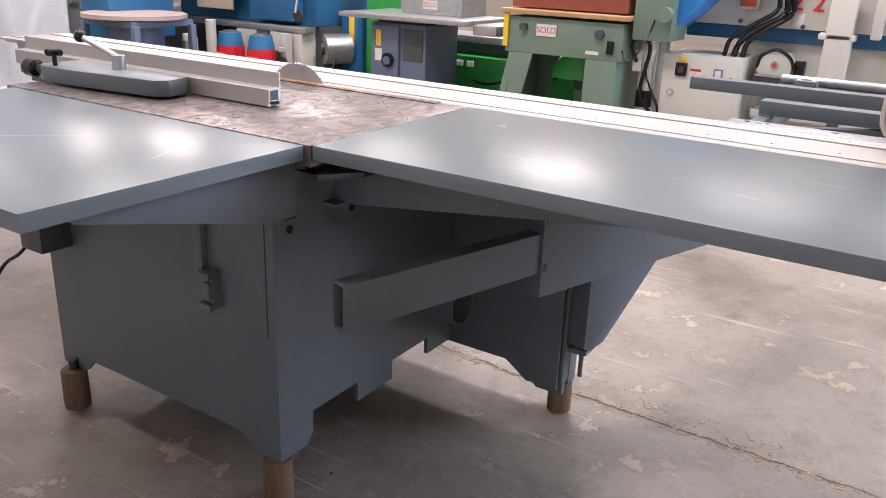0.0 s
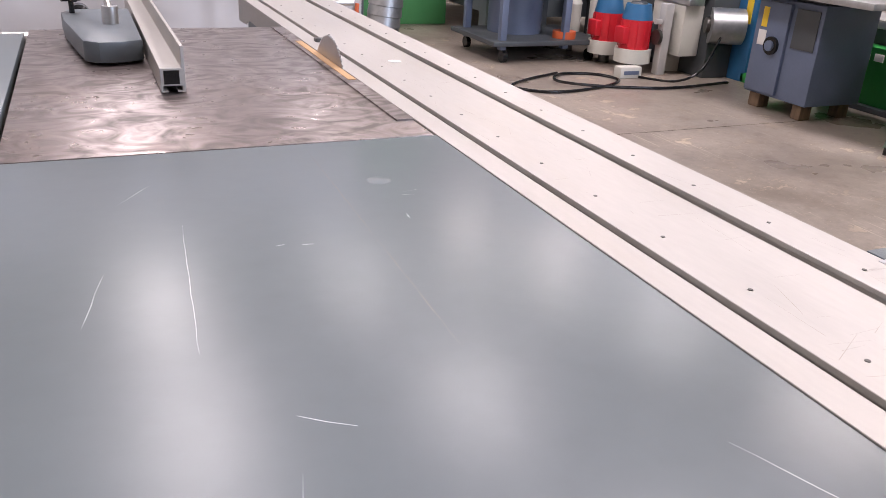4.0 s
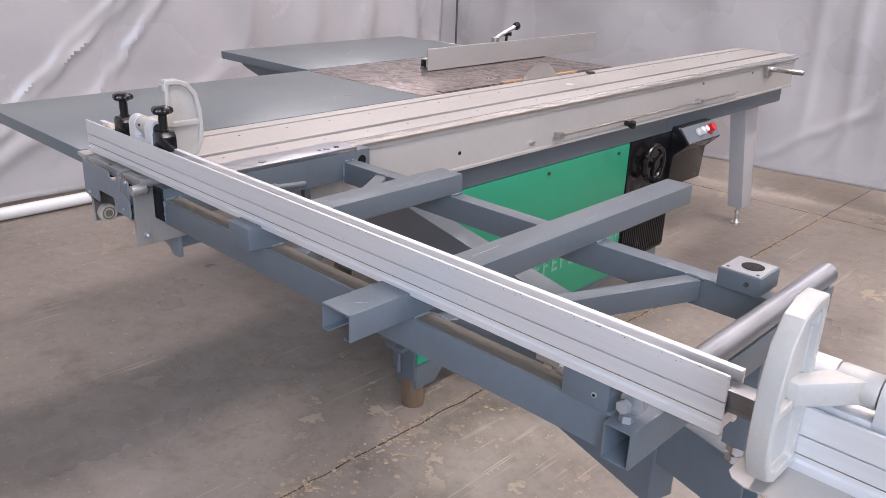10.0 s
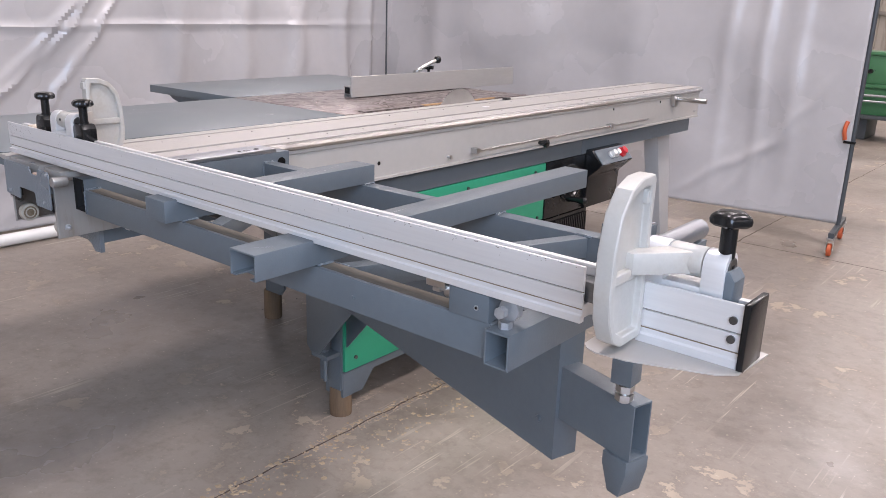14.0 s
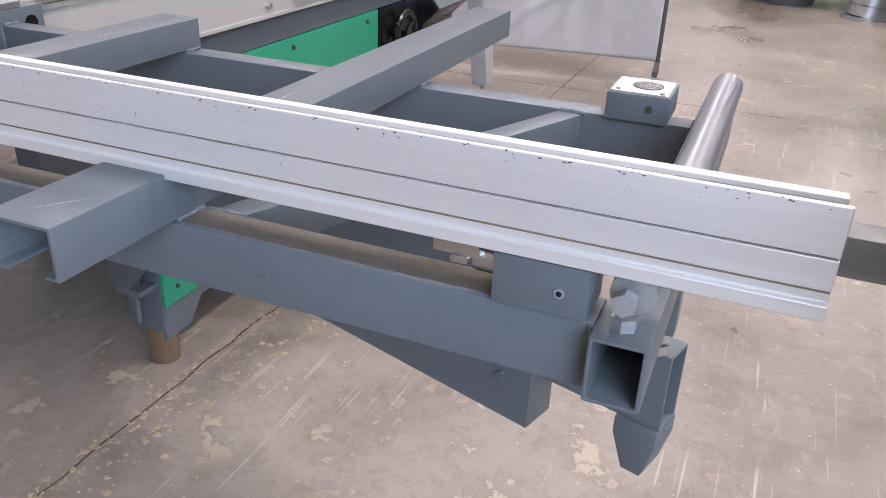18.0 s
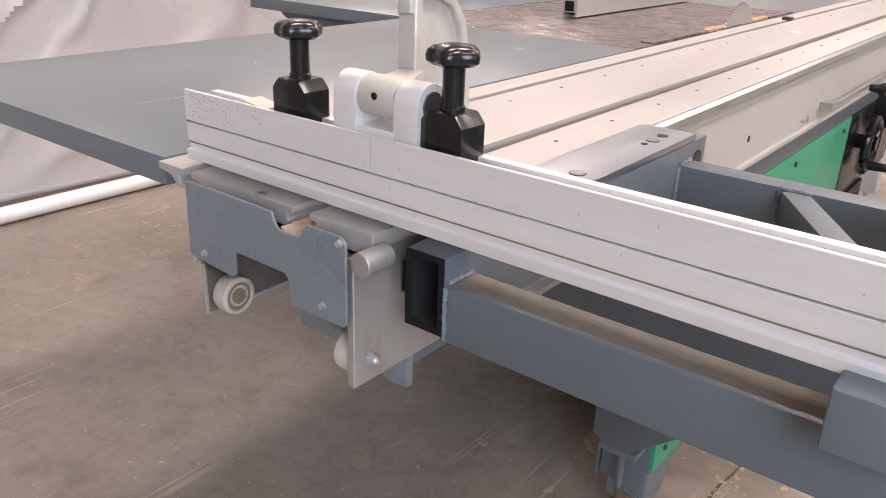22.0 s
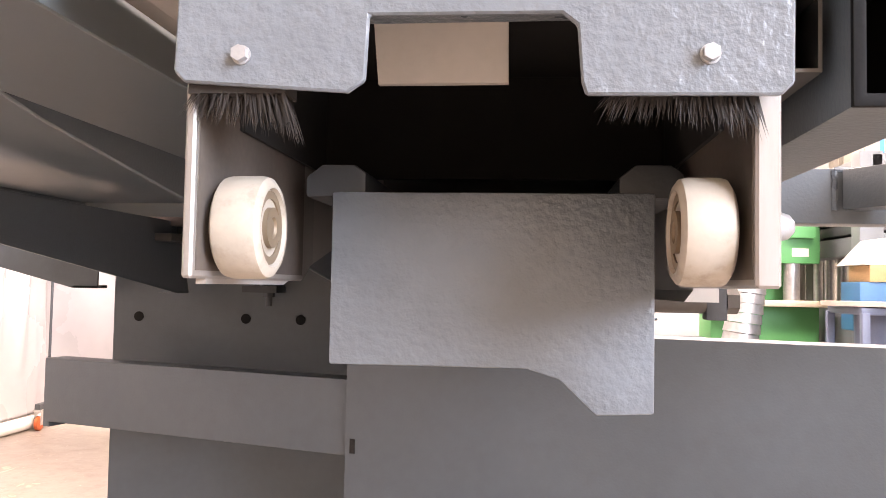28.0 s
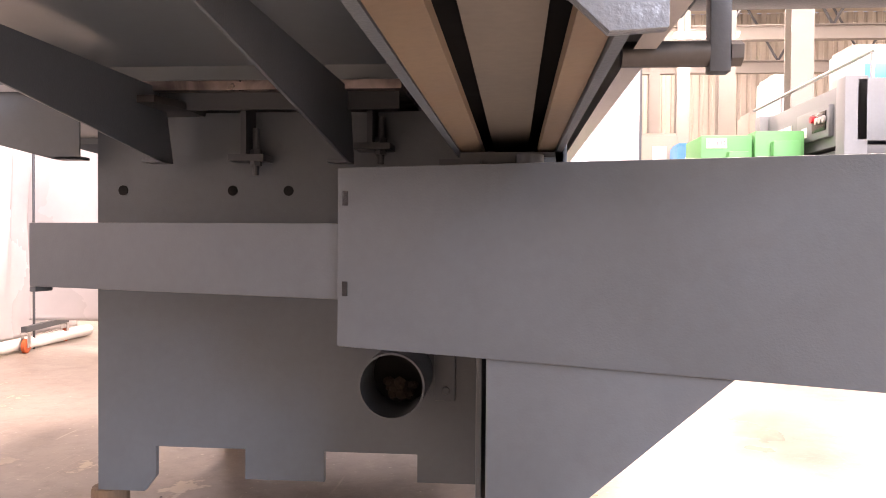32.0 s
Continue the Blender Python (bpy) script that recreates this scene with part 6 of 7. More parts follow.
# ---- vinyl screens on wheeled frames ----
def screen(name, label, ax, ay, bx_, by_, height, gap, caster_at, seed, at_floor=False, sway=1.0, creases=()):
    """A hanging vinyl sheet between (ax, ay) and (bx_, by_) on a tube frame."""
    ob = thing(name, label, "vinyl screen", ((ax + bx_) / 2, (ay + by_) / 2, 0), "vinyl screens")
    a, b = Vector((ax, ay, 0)), Vector((bx_, by_, 0))
    d = (b - a).normalized()
    nrm = Vector((-d.y, d.x, 0))
    L = (b - a).length
    bm = mesh()
    nu, nv = int(L / 0.018), int(height / 0.018)
    rows = []
    for j in range(nv + 1):
        z = gap + (height - gap) * j / nv
        row = []
        for i in range(nu + 1):
            u = L * i / nu
            p = a + d * u
            w = noise.noise(Vector((u * 0.9 + seed, z * 0.30, seed))) * 0.11 + noise.noise(Vector((u * 1.6 + z * 0.9, z * 0.9, seed + 5))) * 0.07 * sway + noise.noise(Vector((u * 5.0 - z * 2.0, z * 2.2, seed + 9))) * 0.007 * sway
            for u0, z0, u1, z1, deep, wide in creases:
                q, r = Vector((u - u0, z - z0)), Vector((u1 - u0, z1 - z0))
                k = q.dot(r) / r.length_squared
                if -0.15 < k < 1.15:
                    side = (q.x * r.y - q.y * r.x) / r.length + 0.02 * noise.noise(Vector((k * 4, seed, u0)))
                    w -= 1.5 * deep * math.exp(-(side / (0.85 * wide)) ** 2) * max(0.0, math.sin(math.pi * (k + 0.15) / 1.3))
            if j == 0:
                w *= 0.8
            row.append(bm.verts.new(p + nrm * w + Vector((0, 0, z))))
        rows.append(row)
    for r0, r1 in zip(rows, rows[1:]):
        for i in range(nu):
            bm.faces.new((r0[i], r0[i + 1], r1[i + 1], r1[i]))
    sheet = add("sheet", bm, M["vinyl"], ob, "creased grey vinyl sheet")
    md = sheet.modifiers.new("thickness", "SOLIDIFY")
    md.thickness = 0.002
    bm = mesh()
    rod(bm, a + Vector((0, 0, height)), b + Vector((0, 0, height)), 0.02, n=12)
    add("top_tube", bm, M["leg_grey"], ob)
    if at_floor:
        bm = mesh()
        rod(bm, a + Vector((0, 0, 0.035)) + nrm * at_floor, b + Vector((0, 0, 0.035)) + nrm * at_floor, 0.032, n=14)
        add("bottom_pipe", bm, M["white"], ob, "white plastic pipe weighting the sheet")
    for p in caster_at:
        p = a + d * p
        bm = mesh()
        rod(bm, p + (Vector((0, 0, 0.12)) if p.x > 0 else Vector((0, 0, height - 0.1))), p + Vector((0, 0, height)), 0.014, n=12)
        add("upright", bm, M["dark_paint"], ob)
        bm = mesh()
        bx(bm, -0.014, 0.014, -0.24, 0.24, 0.105, 0.133, Matrix.Translation(p) @ Euler((0, 0, math.atan2(nrm.y, nrm.x) - math.pi / 2)).to_matrix().to_4x4())
        add("foot_bar", bm, M["dark_paint"], ob)
        for s in (-1, 1):
            c = p + nrm * 0.22 * s
            bm = mesh()
            lathe(bm, [(0.010, -0.012), (0.030, -0.012), (0.036, -0.008), (0.036, 0.008), (0.030, 0.012), (0.010, 0.012)], Matrix.Translation(c + Vector((0, 0, 0.036))) @ (d.to_track_quat("Z", "Y").to_matrix().to_4x4()), 22)
            w = add("caster_wheel", bm, M["orange"], ob, "orange castor wheel")
            bm = mesh()
            t = Matrix.Translation(c) @ Euler((0, 0, math.atan2(d.y, d.x))).to_matrix().to_4x4()
            for q in (-0.017, 0.015):
                bx(bm, q, q + 0.002, -0.016, 0.016, 0.028, 0.098, t)
            bx(bm, -0.02, 0.02, -0.022, 0.022, 0.096, 0.105, t)
            rod(bm, t @ Vector((-0.02, 0, 0.036)), t @ Vector((0.02, 0, 0.036)), 0.005, n=8)
            add("caster_fork", bm, M["steel"], ob)
    return ob


# creases as (along, up) to (along, up), depth and width in metres
_pulls = [(3.72, 1.45, 3.30, 0.95, 0.016, 0.022), (3.30, 0.98, 2.82, 0.55, 0.016, 0.022), (3.66, 1.42, 3.10, 0.84, 0.014, 0.020), (3.12, 0.88, 2.62, 0.42, 0.015, 0.024), (3.76, 1.34, 3.46, 0.92, 0.015, 0.022), (3.46, 0.96, 3.24, 0.62, 0.014, 0.024),
          (3.26, 0.70, 2.92, 0.26, 0.014, 0.026), (2.86, 0.58, 2.46, 0.20, 0.014, 0.030), (2.62, 1.10, 5.65, 1.12, 0.010, 0.020),
          (4.10, 1.30, 4.02, 0.50, 0.030, 0.090), (4.62, 1.45, 4.48, 0.45, 0.034, 0.110), (5.05, 1.45, 4.90, 0.55, 0.030, 0.080), (5.38, 1.50, 5.34, 0.35, 0.034, 0.080), (5.62, 1.50, 5.60, 0.40, 0.030, 0.050),
          (3.20, 0.55, 2.40, 0.14, 0.016, 0.050), (3.90, 0.62, 3.00, 0.12, 0.018, 0.060), (2.30, 0.95, 1.60, 0.42, 0.020, 0.045), (2.05, 0.70, 1.20, 0.30, 0.018, 0.040), (5.40, 0.60, 4.50, 0.16, 0.016, 0.060), (1.20, 1.30, 2.10, 0.90, 0.020, 0.060)]
_waves = [(2.55, 2.2, 2.50, 0.3, 0.014, 0.050), (2.72, 2.2, 2.74, 0.3, 0.016, 0.045), (2.90, 2.2, 2.92, 0.3, 0.014, 0.060), (1.90, 2.2, 1.94, 0.3, 0.012, 0.120), (1.20, 2.2, 1.25, 0.3, 0.012, 0.140), (0.45, 2.2, 0.50, 0.3, 0.016, 0.110), (3.08, 0.9, 2.60, 0.22, 0.008, 0.030), (2.95, 0.62, 2.3, 0.2, 0.007, 0.030)]
screen("vinyl_screen", "grey vinyl screen hanging behind the saw, creased and stained", -2.42, -3.2, -2.36, 3.1, 2.15, 0.06, (), 3.0, at_floor=-0.05, creases=_pulls)
screen("vinyl_screen", "grey vinyl screen on a wheeled steel frame with orange castors", -2.40, 2.62, 0.83, 3.00, 2.15, 0.14, (0.12, 3.26), 8.0, sway=0.6, creases=_waves)
bm = mesh()
rod(bm, (-2.30, 2.555, 0.0), (-2.30, 2.555, 2.6), 0.0065, n=12)
tagged(part("screen_post", bm, M["dark_paint"]), "thin dark steel post where the two vinyl screens meet", "post")
strap = thing("ratchet_strap", "orange strap ratchet hooked on the dark screen post", "ratchet strap", (0.80, 2.96, 0.66), "")
bm = mesh()
pipe(bm, smooth_line([(0.806, 2.962, 0.72), (0.800, 2.955, 0.69), (0.799, 2.955, 0.66), (0.805, 2.962, 0.62)]), 0.011)
add("strap_roll", bm, M["orange"], strap)
bm = mesh()
bx(bm, 0.80, 0.862, 2.957, 2.970, 0.600, 0.613)
add("handle", bm, M["black"], strap, bevel=0.002)


# ---- the machines standing round the hall ----
def machine(name, label, category, at, parts, group="machines in the hall"):
    """A machine from rows of (part name, shape, numbers, material, label). Shapes: box, rod, poly (axis, a, b, points), pipe."""
    ob = thing(name, label, category, at, group)
    for pn, shape, nums, mm, *rest in parts:
        bm = mesh()
        bev = 0.008
        if shape == "box":
            bx(bm, *nums)
            bev = min(0.012, 0.2 * min(nums[1] - nums[0], nums[3] - nums[2], nums[5] - nums[4]))
        elif shape == "rod":
            rod(bm, nums[:3], nums[3:6], nums[6], nums[7] if len(nums) > 7 else None, 24)
            bev = 0.0
        elif shape == "poly":
            prism(bm, nums[3], nums[0], nums[1], nums[2])
        elif shape == "pipe":
            pipe(bm, smooth_line(nums[1]), nums[0])
            bev = 0.0
        add(pn, bm, M[mm], ob, rest[0] if rest else "", bevel=bev)
    return ob


def sold_sign(x, y, z, w=0.16, h=0.085, along="y", name_at=None):
    ob = thing("sold_sign", "white card sign with SOLD in red capitals", "sign", (x, y, z), "sold signs")
    bm = mesh()
    if along == "y":
        bx(bm, x - 0.002, x, y - w / 2, y + w / 2, z - h / 2, z + h / 2)
        m = Matrix.Translation((x - 0.0025, y, z)) @ Euler((radians(90), 0, radians(-90))).to_matrix().to_4x4()
    else:
        bx(bm, x - w / 2, x + w / 2, y - 0.002, y, z - h / 2, z + h / 2)
        m = Matrix.Translation((x, y - 0.0025, z)) @ Euler((radians(90), 0, 0)).to_matrix().to_4x4()
    add("card", bm, M["label_white"], ob)
    text_part("lettering", "SOLD", h * 0.72, m, M["red"], ob)
    return ob


# olive sander on splayed legs
machine("belt_sander", "grey-green belt sander on splayed sheet legs with a red drum", "sander", (3.9, 1.45, 0), [
    ("body", "box", (3.70, 4.25, 0.97, 1.90, 0.62, 0.88), "olive"),
    ("side_leg", "poly", ("x", 3.70, 3.72, [(1.86, 0.62), (1.99, 0.03), (1.80, 0.03), (1.66, 0.62)]), "olive"),
    ("side_leg", "poly", ("x", 3.70, 3.72, [(1.24, 0.62), (1.24, 0.03), (0.98, 0.03), (1.00, 0.62)]), "olive"),
    ("side_leg", "poly", ("x", 4.20, 4.22, [(1.86, 0.62), (1.99, 0.03), (1.80, 0.03), (1.66, 0.62)]), "olive"),
    ("leg_web", "poly", ("y", 1.86, 1.875, [(3.72, 0.62), (3.66, 0.03), (4.26, 0.03), (4.20, 0.62)]), "olive"),
    ("leg_web", "poly", ("y", 1.00, 1.015, [(3.72, 0.62), (3.66, 0.03), (4.26, 0.03), (4.20, 0.62)]), "olive"),
    ("table", "box", (3.66, 4.30, 0.93, 1.93, 0.90, 0.935), "ply", "orange-brown timber table edge"),
    ("belt_drum", "box", (3.74, 4.1, 0.97, 1.88, 0.945, 1.35), "red_brown", "dull red abrasive belt"),
    ("column", "box", (3.75, 4.1, 0.66, 0.93, 0.78, 1.6), "olive"),
    ("pivot", "rod", (3.68, 0.70, 0.96, 3.75, 0.70, 0.96, 0.05), "olive"),
    ("knob", "rod", (3.66, 1.74, 0.81, 3.70, 1.74, 0.81, 0.028), "dark_paint"),
    ("knob", "rod", (3.66, 1.14, 0.80, 3.70, 1.14, 0.80, 0.032), "dark_paint"),
    ("switch", "box", (3.68, 3.70, 1.03, 1.08, 0.67, 0.76), "black"),
    ("yellow_bracket", "box", (3.68, 3.70, 1.87, 1.91, 0.66, 0.90), "yellow"),
    ("foot", "rod", (3.70, 1.95, 0, 3.70, 1.95, 0.04, 0.02), "black"),
    ("foot", "rod", (3.70, 1.83, 0, 3.70, 1.83, 0.04, 0.02), "black"),
    ("foot", "rod", (3.70, 1.20, 0, 3.70, 1.20, 0.04, 0.02), "black"),
    ("foot", "rod", (3.70, 1.02, 0, 3.70, 1.02, 0.04, 0.02), "black"),
    ("label", "box", (3.694, 3.70, 1.14, 1.24, 0.655, 0.68), "label_white"),
])
sold_sign(3.694, 1.56, 0.795)

# slate cabinet machine with a table
machine("spindle_moulder", "slate-blue cabinet machine with a flat grey table on timber feet", "spindle moulder", (3.95, 2.95, 0), [
    ("cabinet", "box", (3.76, 4.25, 2.66, 3.22, 0.10, 0.74), "slate"),
    ("front_door", "box", (3.735, 3.76, 2.92, 3.20, 0.12, 0.72), "slate"),
    ("side_recess", "box", (3.752, 3.758, 2.69, 2.88, 0.45, 0.70), "dark_paint"),
    ("table", "box", (3.60, 4.35, 2.20, 3.45, 0.775, 0.815), "galv", "ground grey table"),
    ("neck", "box", (3.80, 4.20, 2.70, 3.18, 0.74, 0.775), "dark_paint"),
    ("head_box", "box", (3.95, 4.35, 2.45, 3.05, 0.815, 0.97), "galv"),
    ("knob_ring", "rod", (3.715, 3.02, 0.44, 3.735, 3.02, 0.44, 0.060), "black"),
    ("knob", "rod", (3.700, 3.02, 0.44, 3.716, 3.02, 0.44, 0.035), "slate"),
    ("warning_label", "box", (3.733, 3.735, 3.10, 3.15, 0.55, 0.68), "yellow"),
    ("data_label", "box", (3.733, 3.735, 3.09, 3.16, 0.43, 0.53), "label_white"),
    ("name_plate", "box", (3.757, 3.76, 2.78, 2.86, 0.68, 0.70), "black"),
    ("foot", "box", (3.78, 3.88, 2.70, 2.78, 0, 0.10), "wood"),
    ("foot", "box", (3.78, 3.88, 3.08, 3.18, 0, 0.10), "wood"),
    ("foot", "box", (4.12, 4.22, 2.70, 2.78, 0, 0.10), "wood"),
    ("foot", "box", (4.12, 4.22, 3.08, 3.18, 0, 0.10), "wood"),
    ("side_tray", "box", (3.7, 4.2, 1.98, 2.19, 0.71, 0.79), "galv"),
])
sold_sign(3.944, 2.75, 0.895, 0.14, 0.07)

# green machines behind
machine("green_column_machine", "tall bright green column machine", "woodworking machine", (4.45, 3.6, 0), [
    ("column", "box", (4.35, 4.60, 3.52, 3.74, 0, 1.7), "mach_green"),
    ("base", "box", (4.3, 4.8, 3.40, 3.85, 0, 0.08), "mach_green"),
])
machine("planer", "low bright green planer with pale worn lettering", "planer", (4.8, 2.5, 0), [
    ("bed", "poly", ("y", 2.05, 3.25, [(4.55, 0.04), (4.47, 0.45), (5.0, 0.45), (5.0, 0.04)]), "mach_green"),
    ("plinth", "box", (4.50, 5.0, 2.05, 3.25, 0, 0.04), "dark_paint"),
    ("bed_top", "box", (4.55, 5.0, 2.0, 3.3, 0.56, 0.62), "galv"),
    ("dark_gap", "box", (4.60, 5.0, 2.05, 3.25, 0.45, 0.56), "dark_paint"),
    ("gear_box", "poly", ("y", 1.62, 2.02, [(4.45, 0.0), (4.40, 0.50), (4.46, 0.56), (4.85, 0.56), (4.85, 0.0)]), "mach_green"),
    ("gauge", "rod", (4.385, 1.90, 0.39, 4.41, 1.90, 0.39, 0.035), "galv"),
    ("gauge", "rod", (4.385, 1.78, 0.385, 4.41, 1.78, 0.385, 0.035), "black"),
    ("side_cover", "box", (4.42, 4.80, 1.46, 1.615, 0.28, 0.54), "slate"),
    *[("letter_bar", "box", (4.462, 4.472, 2.62 + 0.11 * i, 2.69 + 0.11 * i, 0.36, 0.41), "label_white") for i in range(4)],
    ("cable", "pipe", (0.012, [(4.42, 2.60, 0.26), (4.38, 2.45, 0.24), (4.38, 2.25, 0.28), (4.40, 2.0, 0.40)]), "black"),
])

# white sanding centre, number 22
white = machine("sanding_centre", "large pale grey sanding centre with cabinets, cables and red numerals", "woodworking machine", (4.6, -0.6, 0), [
    ("upper_body", "box", (4.20, 5.4, -3.2, 0.72, 0.90, 1.95), "machine_white"),
    ("gap_panel", "box", (4.30, 5.4, -3.2, 0.72, 0.80, 0.90), "blue"),
    ("lower_body", "box", (4.34, 5.4, -3.2, 0.30, 0.06, 0.80), "machine_white"),
    ("control_cabinet", "box", (3.92, 4.34, 0.20, 0.74, 0.22, 0.70), "machine_white"),
    ("cabinet_door", "box", (3.912, 3.92, 0.225, 0.72, 0.24, 0.685), "machine_white"),
    ("cabinet_handle", "box", (3.906, 3.912, 0.25, 0.265, 0.52, 0.57), "black"),
    ("cabinet_plinth", "box", (3.93, 4.32, 0.21, 0.73, 0.13, 0.22), "galv"),
    ("base_drawer", "box", (3.92, 4.34, 0.16, 0.74, 0.0, 0.13), "machine_white"),
    ("rotary_switch", "box", (3.892, 3.912, 0.56, 0.64, 0.55, 0.64), "black"),
    ("warning_label", "box", (3.908, 3.912, 0.57, 0.63, 0.645, 0.675), "yellow"),
    ("switch_knob", "rod", (3.885, 0.60, 0.595, 3.892, 0.60, 0.595, 0.022), "dark_steel"),
    ("warning_label", "box", (3.908, 3.912, 0.46, 0.54, 0.535, 0.61), "label_white"),
    ("label_stripe", "box", (3.906, 3.908, 0.462, 0.538, 0.59, 0.608), "red"),
    ("label_sign", "poly", ("x", 3.906, 3.908, [(0.475, 0.545), (0.525, 0.545), (0.50, 0.582)]), "yellow"),
    ("meter", "box", (3.902, 3.912, 0.315, 0.375, 0.545, 0.62), "slate"),
    ("meter_face", "box", (3.900, 3.902, 0.325, 0.365, 0.565, 0.61), "label_white"),
    ("lock", "rod", (3.90, 0.66, 0.43, 3.912, 0.66, 0.43, 0.025), "galv"),
    ("lock_core", "rod", (3.896, 0.66, 0.43, 3.90, 0.66, 0.43, 0.016), "machine_white"),
    ("cover_panel", "box", (4.185, 4.20, 0.30, 0.62, 0.96, 1.35), "machine_white"),
    ("sensor_box", "box", (4.15, 4.20, 0.20, 0.36, 1.01, 1.20), "galv"),
    ("sensor_label", "box", (4.146, 4.15, 0.22, 0.33, 1.03, 1.08), "orange"),
    ("warning_label", "box", (4.196, 4.20, -0.09, -0.02, 0.92, 1.0), "label_white"),
    ("bolt", "rod", (4.19, 0.32, 0.93, 4.20, 0.32, 0.93, 0.015), "dark_steel"),
    ("bolt", "rod", (4.19, -0.09, 0.92, 4.20, -0.09, 0.92, 0.015), "dark_steel"),
    ("bolt", "rod", (4.19, -0.62, 0.92, 4.20, -0.62, 0.92, 0.015), "dark_steel"),
    ("post", "box", (4.02, 4.12, -0.42, -0.26, 0.40, 1.15), "machine_white"),
    ("post", "box", (4.02, 4.12, -0.44, -0.22, 0.86, 0.90), "machine_white"),
    ("post_arm", "box", (4.02, 4.12, -0.58, -0.52, 0.88, 1.25), "machine_white"),
    ("motor_housing", "poly", ("x", 4.10, 4.34, [(-0.07, 0.58), (-0.09, 0.68), (-0.04, 0.74), (0.10, 0.74), (0.15, 0.68), (0.13, 0.58)]), "machine_white"),
    ("motor_ear", "box", (4.12, 4.20, -0.16, -0.09, 0.60, 0.70), "black"),
    ("motor_hood", "pipe", (0.012, [(4.11, 0.14, 0.64), (4.10, 0.12, 0.72), (4.10, 0.03, 0.765), (4.10, -0.06, 0.72), (4.11, -0.10, 0.64)]), "black"),
    ("motor_plate", "box", (4.08, 4.30, -0.10, 0.16, 0.52, 0.58), "dark_paint"),
    ("motor_fin", "box", (4.06, 4.08, -0.08, 0.14, 0.585, 0.60), "galv"),
    ("motor_spigot", "rod", (4.12, 0.03, 0.44, 4.12, 0.03, 0.52, 0.018), "dark_steel"),
    ("dial", "rod", (4.085, 0.03, 0.665, 4.10, 0.03, 0.665, 0.026), "galv"),
    ("red_dial", "rod", (4.078, 0.03, 0.665, 4.085, 0.03, 0.665, 0.014), "red"),
    ("handle", "rod", (4.12, -0.72, 1.08, 4.2, -0.72, 1.08, 0.055), "galv"),
    ("orange_lever", "box", (4.10, 4.13, -0.66, -0.62, 1.03, 1.16), "orange"),
    ("cylinder", "rod", (4.15, -0.93, 1.08, 4.20, -0.93, 1.08, 0.07), "galv"),
    ("data_plate", "box", (4.194, 4.20, -1.05, -0.82, 1.20, 1.27), "label_white"),
    ("cable_loom", "pipe", (0.022, [(4.18, -0.02, 1.35), (4.12, 0.02, 1.15), (4.12, 0.02, 1.0), (4.10, 0.16, 0.90), (4.08, 0.27, 0.80), (4.06, 0.30, 0.70)]), "black"),
    ("cable_loom", "pipe", (0.018, [(4.20, -0.06, 1.35), (4.13, -0.02, 1.15), (4.13, -0.02, 1.0), (4.10, 0.12, 0.89), (4.08, 0.22, 0.80), (4.06, 0.24, 0.70)]), "black"),
    ("cable_loom", "pipe", (0.016, [(4.16, 0.05, 1.35), (4.10, 0.07, 1.15), (4.10, 0.07, 1.02), (4.08, 0.20, 0.92), (4.06, 0.33, 0.82), (4.05, 0.36, 0.70)]), "black"),
    ("lower_frame", "box", (4.1, 4.34, -1.2, 0.14, 0.30, 0.36), "machine_white"),
])
text_part("numeral", "2 2", 0.17, Matrix.Translation((4.192, -0.10, 1.075)) @ Euler((radians(90), 0, radians(-90))).to_matrix().to_4x4(), M["red"], white, 0.004, "red numerals")

machine("blue_hopper", "bright blue sheet metal chute", "chute", (4.1, 0.65, 0.75), [
    ("chute", "poly", ("x", 3.85, 4.25, [(0.90, 0.93), (0.76, 0.80), (0.55, 0.98), (0.10, 1.45), (0.45, 1.45)]), "bright_blue"),
    ("stand", "box", (3.95, 4.05, 0.74, 0.80, 0.0, 0.82), "galv"),
    ("dust_pipe", "rod", (3.95, 0.86, 0.14, 3.95, 0.86, 0.80, 0.055), "machine_white"),
    ("pipe_collar", "rod", (3.95, 0.86, 0.30, 3.95, 0.86, 0.42, 0.06), "black"),
    ("valve_box", "box", (3.88, 3.94, 0.88, 0.95, 0.55, 0.70), "label_white"),
    ("base", "box", (3.86, 4.06, 0.76, 0.96, 0.0, 0.14), "machine_white"),
    ("hose", "pipe", (0.014, [(3.88, 0.92, 0.62), (3.84, 0.95, 0.74), (3.86, 0.88, 0.80), (3.88, 0.83, 0.70), (3.86, 0.86, 0.40), (3.90, 0.72, 0.22), (3.95, 0.70, 0.30)]), "black"),
])

